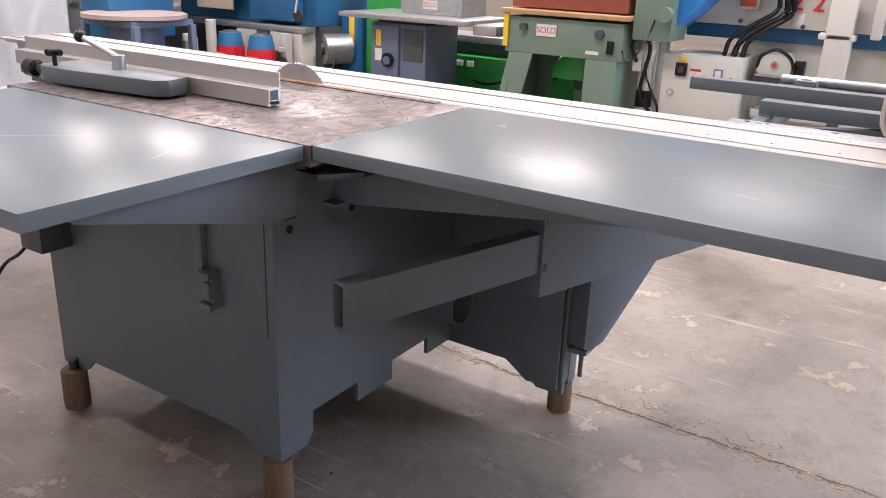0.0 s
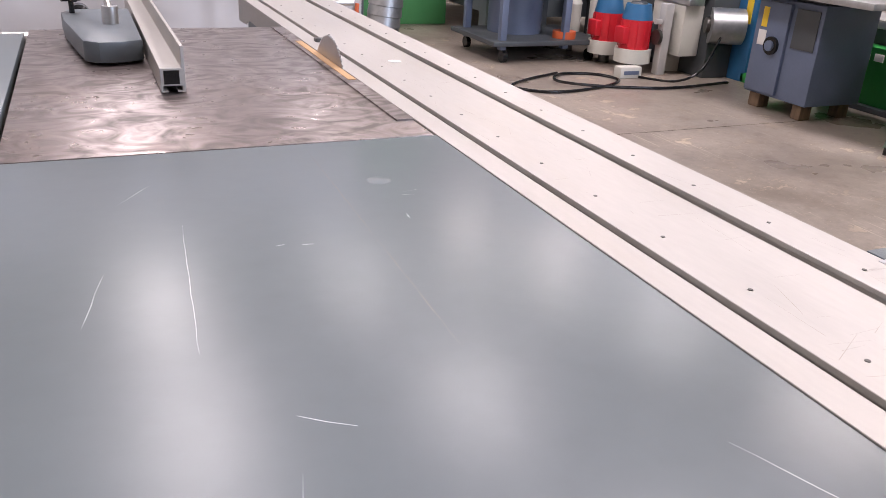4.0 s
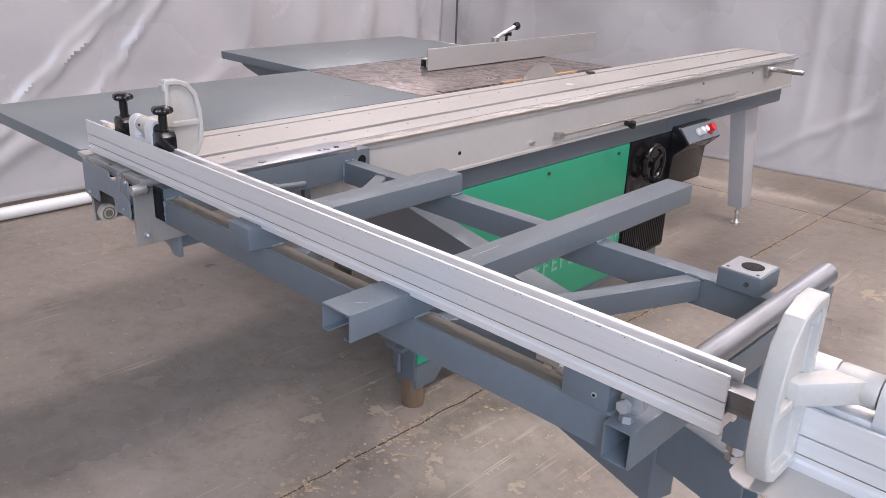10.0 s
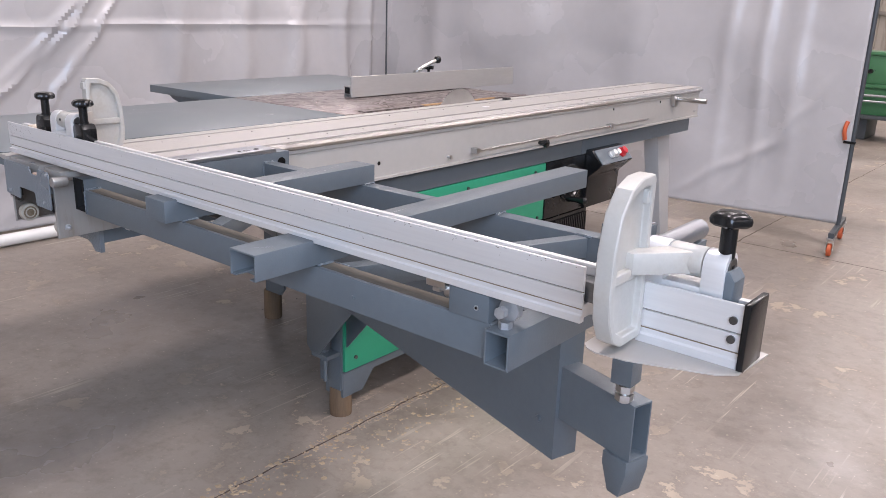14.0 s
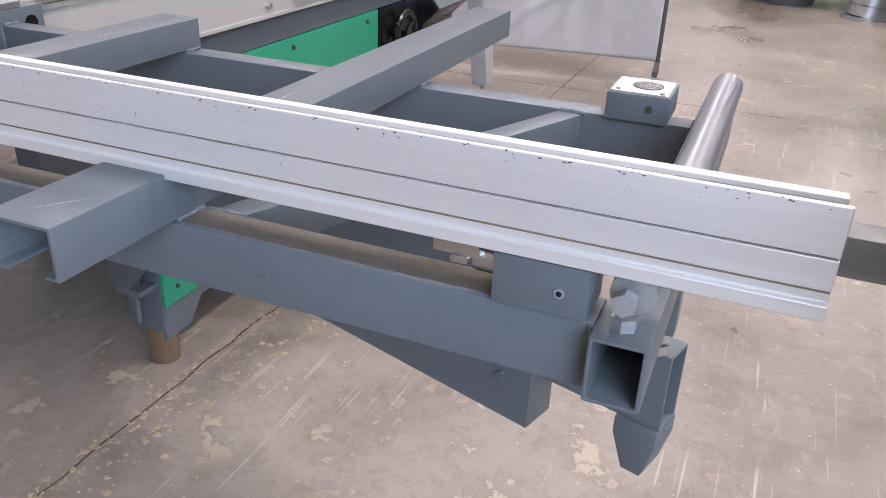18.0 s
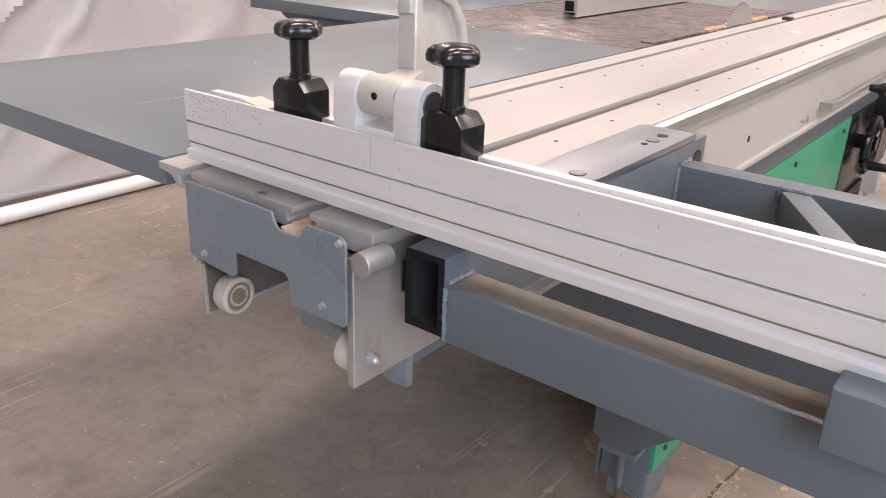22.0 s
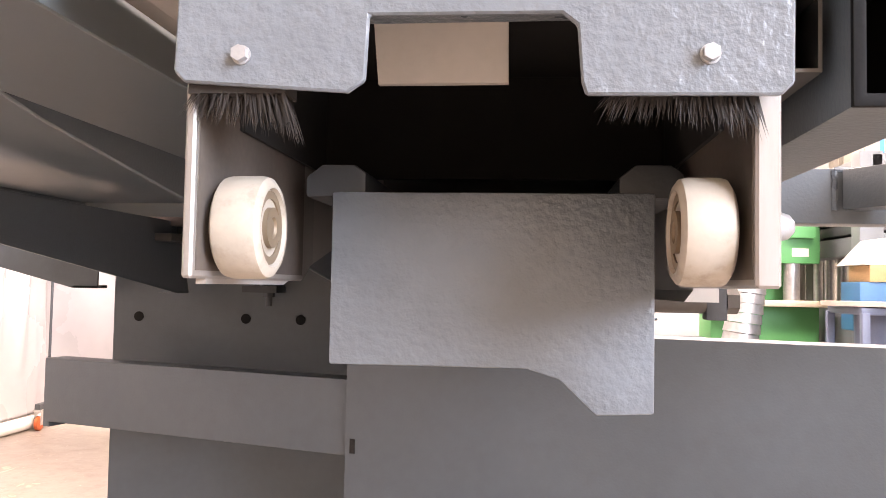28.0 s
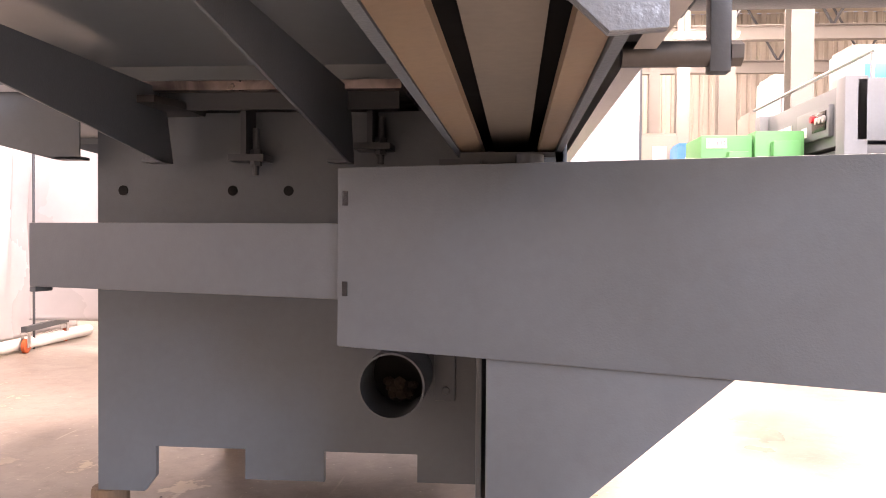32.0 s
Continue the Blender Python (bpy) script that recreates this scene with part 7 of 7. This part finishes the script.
# blue moulder with red motors
blue = [("body", "box", (4.0, 4.8, 4.05, 5.9, 0.62, 1.5), "blue"),
        ("hood", "box", (3.85, 4.0, 4.2, 4.75, 0.66, 1.2), "blue"),
        ("curtain_strip", "box", (3.83, 3.85, 4.95, 5.45, 0.72, 0.90), "board", "row of pale strip bristles"),
        ("base", "box", (4.05, 4.8, 4.0, 5.8, 0.0, 0.62), "dark_paint"),
        ("side_body", "box", (4.3, 4.9, 3.80, 4.0, 0.0, 0.75), "blue"),
        ("white_base", "box", (3.90, 4.05, 4.30, 4.42, 0.0, 0.50), "machine_white"),
        ("column", "rod", (3.72, 5.15, 0.12, 3.72, 5.15, 0.62, 0.05), "machine_white"),
        ("fan_motor", "rod", (4.05, 4.02, 0.42, 4.28, 3.9, 0.42, 0.14), "galv"),
        ("fan_hub", "rod", (4.02, 4.03, 0.42, 4.06, 4.01, 0.42, 0.06), "dark_steel"),
        ("yellow_strip", "box", (4.29, 4.30, 3.84, 3.90, 0.45, 0.72), "yellow"),
        ("bed_rail", "box", (3.85, 4.0, 4.05, 5.6, 0.56, 0.62), "galv")]
for _y in (4.78, 4.38):
    blue += [("motor_foot", "rod", (3.62, _y, 0.08, 3.62, _y, 0.19, 0.15), "machine_white"),
             ("motor_stand", "rod", (3.62, _y, 0.0, 3.62, _y, 0.08, 0.05), "dark_steel"),
             ("motor_body", "rod", (3.62, _y, 0.19, 3.62, _y, 0.42, 0.125), "red", "bright red motor housing"),
             ("terminal_box", "box", (3.46, 3.52, _y - 0.065, _y + 0.065, 0.23, 0.36), "red"),
             ("motor_cap", "rod", (3.62, _y, 0.42, 3.62, _y, 0.54, 0.125, 0.10), "blue", "blue motor cap"),
             ("motor_vent", "rod", (3.62, _y, 0.54, 3.62, _y, 0.555, 0.07, 0.06), "dark_paint"),
             *[("cooling_fin", "box", (3.62 + 0.124 * math.cos(k * 0.524) - 0.006, 3.62 + 0.124 * math.cos(k * 0.524) + 0.006, _y + 0.124 * math.sin(k * 0.524) - 0.006, _y + 0.124 * math.sin(k * 0.524) + 0.006, 0.20, 0.41), "red") for k in range(12)]]
blue += [("drive_housing", "box", (3.86, 4.05, 4.10, 4.95, 0.16, 0.56), "machine_white"), ("dark_recess", "box", (3.84, 3.86, 4.50, 4.66, 0.10, 0.56), "dark_paint"),
         ("top_rail", "box", (3.80, 4.0, 4.15, 5.7, 0.94, 0.98), "dark_paint"), ("hand_lever", "rod", (3.80, 4.12, 0.75, 3.86, 4.12, 0.98, 0.012), "galv"), ("clamp_wheel", "rod", (3.82, 4.12, 0.72, 3.85, 4.12, 0.72, 0.05), "dark_steel")]
machine("moulder", "blue four-sided moulder with upright red motors", "moulder", (4.2, 4.8, 0), blue)

# round table on a slate trolley
machine("round_table", "pale round table board on a slate steel trolley with castors", "table", (2.95, 5.25, 0), [
    ("round_board", "rod", (2.95, 5.25, 0.665, 2.95, 5.25, 0.70, 0.45), "round_board", "pale pinkish round board"),
    ("frame", "box", (2.65, 3.3, 4.9, 5.6, 0.6, 0.66), "slate"),
    ("tub", "rod", (3.02, 5.35, 0.18, 3.02, 5.35, 0.6, 0.24), "slate"),
    ("leg", "box", (2.64, 2.7, 4.86, 4.92, 0.1, 0.62), "slate"),
    ("leg", "box", (3.24, 3.3, 4.86, 4.92, 0.1, 0.62), "slate"),
    ("leg", "box", (2.64, 2.7, 5.56, 5.62, 0.1, 0.62), "slate"),
    ("leg", "box", (3.24, 3.3, 5.56, 5.62, 0.1, 0.62), "slate"),
    ("shelf", "box", (2.55, 3.65, 4.8, 5.68, 0.14, 0.18), "dark_paint"),
    ("caster", "rod", (2.66, 4.87, 0.05, 2.7, 4.87, 0.05, 0.05), "black"),
    ("caster", "rod", (3.5, 4.87, 0.05, 3.54, 4.87, 0.05, 0.05), "black"),
    ("caster", "rod", (2.66, 5.6, 0.05, 2.7, 5.6, 0.05, 0.05), "black"),
    ("caster", "rod", (3.5, 5.6, 0.05, 3.54, 5.6, 0.05, 0.05), "black"),
    ("orange_coil", "rod", (3.3, 4.95, 0.18, 3.3, 4.95, 0.24, 0.1), "orange"),
])

# cables and a white box on the floor
def floor_cable(pts, r, label):
    bm = mesh()
    pipe(bm, smooth_line(pts), r, 8)
    tagged(part("power_cable", bm, M["black"]), label, "cable", "cables on the floor")


floor_cable([(2.9, 4.35, 0.012), (2.5, 4.15, 0.012), (2.3, 3.95, 0.012), (2.5, 3.75, 0.012), (2.9, 3.8, 0.012), (3.25, 4.0, 0.012), (3.2, 4.25, 0.012), (2.9, 4.3, 0.014), (2.7, 4.0, 0.03), (3.0, 3.85, 0.012), (3.5, 3.7, 0.012), (4.1, 3.75, 0.02)], 0.011, "black power cable lying in loops on the concrete")
floor_cable([(3.5, 4.1, 0.012), (3.7, 3.9, 0.012), (3.9, 3.85, 0.1), (4.05, 3.86, 0.35)], 0.010, "grey power cable hanging from a motor to the floor")
machine("junction_box", "small white junction box lying on the concrete floor", "junction box", (3.43, 4.15, 0), [
    ("case", "box", (3.33, 3.53, 4.10, 4.20, 0.0, 0.09), "machine_white"), ("slot", "box", (3.36, 3.50, 4.095, 4.10, 0.03, 0.06), "slate")], "small things on the floor")

# galvanised duct and things behind the screen's end
machine("extraction_duct", "galvanised ribbed extraction duct bending down to the floor", "duct", (2.05, 6.15, 0), [
    *[("duct_ring", "rod", (2.05 + 0.012 * i, 6.15, 0.03 + 0.09 * i, 2.06 + 0.012 * i, 6.15, 0.115 + 0.09 * i, 0.165, 0.155), "galv") for i in range(9)],
    ("foot_ring", "rod", (2.05, 6.15, 0.0, 2.05, 6.15, 0.03, 0.19), "galv")])
machine("tray_stand", "low dark grey tray stand", "stand", (1.35, 6.6, 0), [
    ("tray", "box", (0.95, 1.85, 6.35, 7.1, 0.24, 0.32), "dark_paint"), ("base", "rod", (1.4, 6.7, 0.0, 1.4, 6.7, 0.24, 0.25), "dark_paint"),
    ("top_box", "box", (1.0, 1.8, 6.5, 7.0, 0.32, 0.62), "leg_grey")])
green2 = machine("press", "light green press with boxy heads and small labels", "press", (2.6, 7.2, 0), [
    ("base", "box", (2.0, 3.05, 6.95, 7.8, 0.0, 0.62), "press_green"), ("column", "box", (2.1, 2.95, 7.25, 7.8, 0.62, 1.1), "press_green"),
    ("head", "box", (2.05, 2.55, 6.95, 7.7, 1.1, 1.62), "press_green"), ("head", "box", (2.57, 3.05, 6.92, 7.7, 1.05, 1.66), "press_green"),
    ("front_box", "box", (2.3, 2.5, 6.85, 6.95, 1.22, 1.45), "press_green"), ("front_box", "box", (2.72, 2.98, 6.82, 6.92, 1.30, 1.55), "press_green"),
    ("label", "box", (2.1, 2.18, 6.945, 6.95, 1.15, 1.23), "label_white"), ("label", "box", (2.33, 2.47, 6.845, 6.85, 1.13, 1.19), "label_white"), ("label", "box", (2.78, 2.94, 6.915, 6.92, 1.12, 1.20), "label_white"),
    ("table", "box", (1.95, 3.1, 6.7, 7.2, 0.62, 0.68), "board"), ("red_rod", "rod", (2.12, 6.8, 0.68, 2.12, 6.8, 1.1, 0.015), "red"),
    ("spindle", "rod", (2.3, 7.0, 0.68, 2.3, 7.0, 1.1, 0.08), "galv"), ("spindle", "rod", (2.8, 7.0, 0.68, 2.8, 7.0, 1.05, 0.08), "galv")])
sold_sign(2.2, 6.944, 1.54, 0.20, 0.10, "x")
machine("veneer_press", "long dark grey press with a control panel and rising columns", "press", (3.9, 7.0, 0), [
    ("frame_top", "box", (3.15, 4.9, 5.95, 8.6, 1.45, 2.0), "press_grey"), ("lower_beam", "box", (3.2, 4.9, 6.0, 8.5, 1.12, 1.30), "press_grey"), ("lower_beam", "box", (3.18, 4.9, 5.98, 8.5, 1.32, 1.42), "dark_paint"),
    ("end_post", "box", (3.05, 3.25, 5.95, 6.15, 0.0, 2.02), "press_grey"), ("end_post", "box", (3.05, 3.25, 8.4, 8.6, 0.0, 2.02), "press_grey"), ("base", "box", (3.2, 4.9, 6.0, 8.5, 0.2, 0.62), "press_grey"),
    ("control_panel", "box", (3.10, 3.15, 6.45, 7.3, 1.55, 1.85), "press_grey"), ("control_plate", "box", (3.09, 3.10, 6.5, 6.85, 1.62, 1.80), "black"),
    ("stop_button", "rod", (3.06, 6.80, 1.75, 3.09, 6.80, 1.75, 0.035), "red"),
    *[("gauge", "rod", (3.07, 6.70 - 0.09 * i, 1.72, 3.09, 6.70 - 0.09 * i, 1.72, 0.035), "galv") for i in range(3)],
    ("plate", "box", (3.095, 3.10, 7.0, 7.15, 1.6, 1.70), "label_white"),
    *[("cylinder", "rod", (3.45, 6.4 + 0.35 * i, 0.62, 3.45, 6.4 + 0.35 * i, 1.12, 0.05), "galv") for i in range(6)],
    *[("letter_bar", "box", (3.14, 3.15, 7.6 + 0.13 * i, 7.68 + 0.13 * i, 1.68, 1.80), "label_white") for i in range(4)],
    ("handrail", "rod", (3.3, 5.95, 2.25, 3.3, 9.5, 2.25, 0.02), "galv"), ("rail_post", "rod", (3.3, 6.0, 2.0, 3.3, 6.0, 2.25, 0.02), "galv"), ("rail_post", "rod", (3.3, 8.4, 2.0, 3.3, 8.4, 2.25, 0.02), "galv")])
machine("white_hood_machine", "blue machine with a white sheet hood and timber side", "woodworking machine", (3.1, 5.35, 0), [
    ("hood", "poly", ("y", 5.5, 5.95, [(2.85, 1.0), (3.05, 1.22), (3.6, 1.25), (3.6, 1.0)]), "machine_white"), ("side", "box", (2.95, 3.6, 5.5, 5.95, 0.86, 1.0), "ply"), ("body", "box", (2.88, 3.6, 5.52, 5.93, 0.45, 0.86), "blue"), ("stand", "box", (3.0, 3.5, 5.6, 5.9, 0.0, 0.45), "dark_paint")])
for _x, _y, _h, _m, _w, _lab in ((3.9, 10.2, 2.75, "teal", 0.55, "tall pale teal extraction cabinet"), (4.7, 9.6, 3.0, "cabinet_cream", 0.6, "tall cream extraction cabinet with a blue panel"), (3.3, 13.6, 2.2, "bright_blue", 0.5, "tall bright blue machine cabinet"),
                                 (2.9, 14.6, 2.5, "cabinet_cream", 0.7, "tall cream machine cabinet on the concrete"), (2.0, 12.8, 1.9, "mach_green", 0.5, "tall green machine column"), (4.3, 12.6, 2.6, "cabinet_cream", 0.6, "tall cream machine cabinet on the concrete"), (2.45, 15.5, 2.3, "slate", 0.5, "slate grey machine cabinet")):
    machine("machine_cabinet", _lab, "machine", (_x, _y, 0), [
        ("case", "box", (_x - _w / 2, _x + _w / 2, _y - 0.35, _y + 0.35, 0.0, _h), _m), ("cap", "box", (_x - _w / 2 + 0.03, _x + _w / 2 - 0.03, _y - 0.32, _y + 0.32, _h, _h + 0.05), _m),
        ("panel", "box", (_x - 0.12, _x + 0.14, _y - 0.36, _y - 0.35, _h - 0.55, _h - 0.2), "bright_blue" if "blue panel" in _lab else "label_white"),
        ("dial", "rod", (_x - 0.05, _y - 0.365, _h - 0.75, _x - 0.05, _y - 0.35, _h - 0.75, 0.06), "black"), ("button", "box", (_x - 0.1, _x + 0.1, _y - 0.37, _y - 0.35, _h - 0.95, _h - 0.88), "red")])
machine("green_lathe", "dull green lathe with chrome handles and red box", "lathe", (0.2, 8.1, 0), [
    ("pedestal", "box", (-0.50, -0.12, 7.85, 8.35, 0.0, 0.24), "dark_paint"), ("pedestal", "box", (0.75, 1.10, 7.85, 8.35, 0.0, 0.24), "lathe_green"), ("chip_tray", "box", (-0.58, 1.2, 7.70, 8.45, 0.24, 0.27), "dark_paint"),
    ("lower_bed", "box", (-0.54, 1.1, 7.85, 8.35, 0.27, 0.56), "lathe_green"), ("bed_lip", "box", (-0.56, 1.12, 7.82, 8.38, 0.56, 0.60), "lathe_green"), ("headstock", "box", (-0.52, 0.05, 7.86, 8.34, 0.60, 0.90), "lathe_green"),
    ("head_lid", "box", (-0.54, 0.07, 7.84, 8.36, 0.90, 0.935), "lathe_green"), ("gear_cover", "box", (-0.46, -0.20, 7.80, 7.86, 0.64, 0.86), "lathe_green"), ("name_plate", "box", (-0.40, -0.26, 7.796, 7.80, 0.70, 0.78), "galv"),
    ("carriage", "box", (0.20, 0.55, 7.80, 8.38, 0.60, 0.76), "lathe_green"), ("chuck", "rod", (0.07, 8.08, 0.78, 0.16, 8.08, 0.78, 0.11), "galv"), ("tailstock", "box", (0.75, 1.0, 7.92, 8.28, 0.60, 0.86), "lathe_green"),
    ("red_box", "box", (-0.52, -0.36, 7.90, 8.10, 1.06, 1.26), "red"), ("box_arm", "box", (-0.46, -0.42, 7.95, 8.05, 0.93, 1.06), "dark_paint"),
    ("handle", "rod", (-0.14, 7.80, 0.74, -0.14, 7.70, 0.74, 0.012), "galv"), ("handle_knob", "rod", (-0.14, 7.70, 0.74, -0.14, 7.66, 0.74, 0.025), "black"), ("handle", "rod", (0.30, 7.80, 0.66, 0.30, 7.72, 0.66, 0.05), "galv"), ("handle_knob", "rod", (0.45, 7.80, 0.70, 0.45, 7.66, 0.70, 0.016), "black"),
    ("lead_screw", "rod", (-0.50, 7.80, 0.48, 1.1, 7.80, 0.48, 0.014), "galv"), ("feed_rod", "rod", (-0.50, 7.80, 0.42, 1.1, 7.80, 0.42, 0.012), "galv")])
machine("pale_machine", "pale grey machine on timber pallet feet", "woodworking machine", (1.3, 13.0, 0), [
    ("body", "box", (0.9, 1.6, 12.7, 13.4, 0.12, 1.2), "machine_white"), ("table", "box", (0.7, 1.8, 12.5, 13.5, 0.95, 1.02), "galv"), ("pallet", "box", (0.85, 1.7, 12.6, 13.5, 0.0, 0.12), "wood")])
machine("green_cabinet_machine", "bright green cabinet machine far down the hall", "woodworking machine", (2.6, 17.0, 0), [
    ("body", "box", (2.0, 3.6, 16.6, 17.4, 0.0, 0.9), "mach_green"), ("top", "box", (1.9, 3.7, 16.5, 17.5, 0.9, 0.98), "galv"), ("box", "box", (2.2, 2.7, 16.3, 16.6, 0.0, 0.45), "machine_white")])


# ---- hall steelwork and lamps ----
def steelwork():
    i = 0
    for y in (8.6, 12.0, 15.4, 18.8):
        for x in (3.55, -7.6, 12.5):
            bm = mesh()
            for e in ((x - 0.13, x + 0.13, y - 0.13, y - 0.115), (x - 0.13, x + 0.13, y + 0.115, y + 0.13), (x - 0.006, x + 0.006, y - 0.115, y + 0.115)):
                bx(bm, e[0], e[1], e[2], e[3], 0, ROOF_Z)
            tagged(part("steel_column", bm, M["rail_paint"], shade=False), "pale painted steel H-column", "column", "hall columns")
        bm = mesh()
        for z0, z1, w in ((4.55, 4.57, 0.1), (4.83, 4.85, 0.1), (4.57, 4.83, 0.006)):
            bx(bm, HX0, HX1, y - w, y + w, z0, z1)
        tagged(part("steel_beam", bm, M["rail_paint"], shade=False), "pale painted steel cross beam", "beam", kind="structure")
        bm = mesh()
        for k in range(10):
            a, b = (-7.5 + 2 * k, y, 4.85), (-6.5 + 2 * k, y, ROOF_Z)
            rod(bm, a, b, 0.03, n=8)
            rod(bm, b, (-5.5 + 2 * k, y, 4.85), 0.03, n=8)
        tagged(part("roof_brace", bm, M["dark_paint"], shade=False), "dark steel roof bracing", "roof bracing", kind="structure")
    for x in (1.2, 3.55, 5.9):
        bm = mesh()
        bx(bm, x - 0.05, x + 0.05, 4.0, HY1, ROOF_Z - 0.16, ROOF_Z - 0.001)
        tagged(part("purlin", bm, M["dark_paint"], shade=False), "dark steel roof purlin", "purlin", kind="structure")
    for z in (1.4, 3.0):
        bm = mesh()
        bx(bm, HX0, HX1, HY1 - 0.06, HY1 - 0.01, z, z + 0.08)
        tagged(part("wall_rail", bm, M["rail_paint"], shade=False), "pale steel wall rail", "wall rail", kind="structure")


steelwork()
for _x, _y, _z in LAMPS:
    lamp = thing("batten_lamp", "white ceiling batten lamp, lit", "lamp", (_x, _y, _z), "hall lamps")
    bm = mesh()
    bx(bm, _x - 0.6, _x + 0.6, _y - 0.09, _y + 0.09, _z + 0.03, _z + 0.09)
    add("housing", bm, M["machine_white"], lamp, bevel=0.01)
    bm = mesh()
    bx(bm, _x - 0.58, _x + 0.58, _y - 0.08, _y + 0.08, _z, _z + 0.03)
    add("diffuser", bm, M["tube_glow"], lamp, "lit white diffuser", bevel=0.008)
    bm = mesh()
    rod(bm, (_x - 0.4, _y, _z + 0.09), (_x - 0.4, _y, ROOF_Z), 0.006, n=8)
    rod(bm, (_x + 0.4, _y, _z + 0.09), (_x + 0.4, _y, ROOF_Z), 0.006, n=8)
    add("hanger", bm, M["dark_steel"], lamp)


# ---- small fittings on and between the machines ----
machine("green_saw", "bright green machine base with black control knobs", "woodworking machine", (4.1, 1.4, 0), [
    ("base", "box", (3.98, 4.5, 1.10, 1.36, 0.0, 0.55), "mach_green"), ("hood", "poly", ("x", 3.98, 4.4, [(1.36, 0.42), (1.62, 0.42), (1.62, 0.52), (1.54, 0.60), (1.36, 0.60)]), "mach_green"),
    ("knob", "rod", (3.955, 1.22, 0.36, 3.98, 1.22, 0.36, 0.022), "black"), ("dial", "rod", (3.96, 1.29, 0.37, 3.98, 1.29, 0.37, 0.024), "galv"), ("side", "box", (3.99, 4.35, 1.02, 1.10, 0.05, 0.52), "dark_paint")])
floor_cable([(4.02, 0.78, 0.95), (3.96, 0.84, 0.80), (3.90, 0.86, 0.60), (3.88, 0.80, 0.45), (3.92, 0.74, 0.30), (3.96, 0.72, 0.05)], 0.009, "black cable hanging beside the chute to the floor")
floor_cable([(3.70, 0.97, 0.70), (3.64, 0.92, 0.64), (3.63, 0.86, 0.66), (3.70, 0.80, 0.80), (3.75, 0.78, 0.92)], 0.006, "thin cable looping from the sander's switch")
machine("feed_motor", "pale grey upright motor beside the moulder", "motor", (3.60, 5.30, 0), [
    ("body", "rod", (3.60, 5.32, 0.10, 3.60, 5.32, 0.42, 0.075), "machine_white"), ("cap", "rod", (3.60, 5.32, 0.42, 3.60, 5.32, 0.48, 0.08, 0.06), "machine_white"), ("foot", "rod", (3.60, 5.32, 0.0, 3.60, 5.32, 0.10, 0.03), "dark_steel")])
machine("machine_stand", "grey casting with slotted arms between two machines", "machine stand", (3.8, 4.25, 0), [
    ("post", "box", (3.74, 3.82, 4.18, 4.26, 0.0, 0.56), "leg_grey"), ("arm", "box", (3.68, 3.74, 4.20, 4.24, 0.40, 0.44), "leg_grey"), ("wheel", "rod", (3.70, 4.22, 0.30, 3.73, 4.22, 0.30, 0.06), "dark_steel"), ("bracket", "box", (3.72, 3.84, 4.30, 4.36, 0.12, 0.40), "dark_paint")])
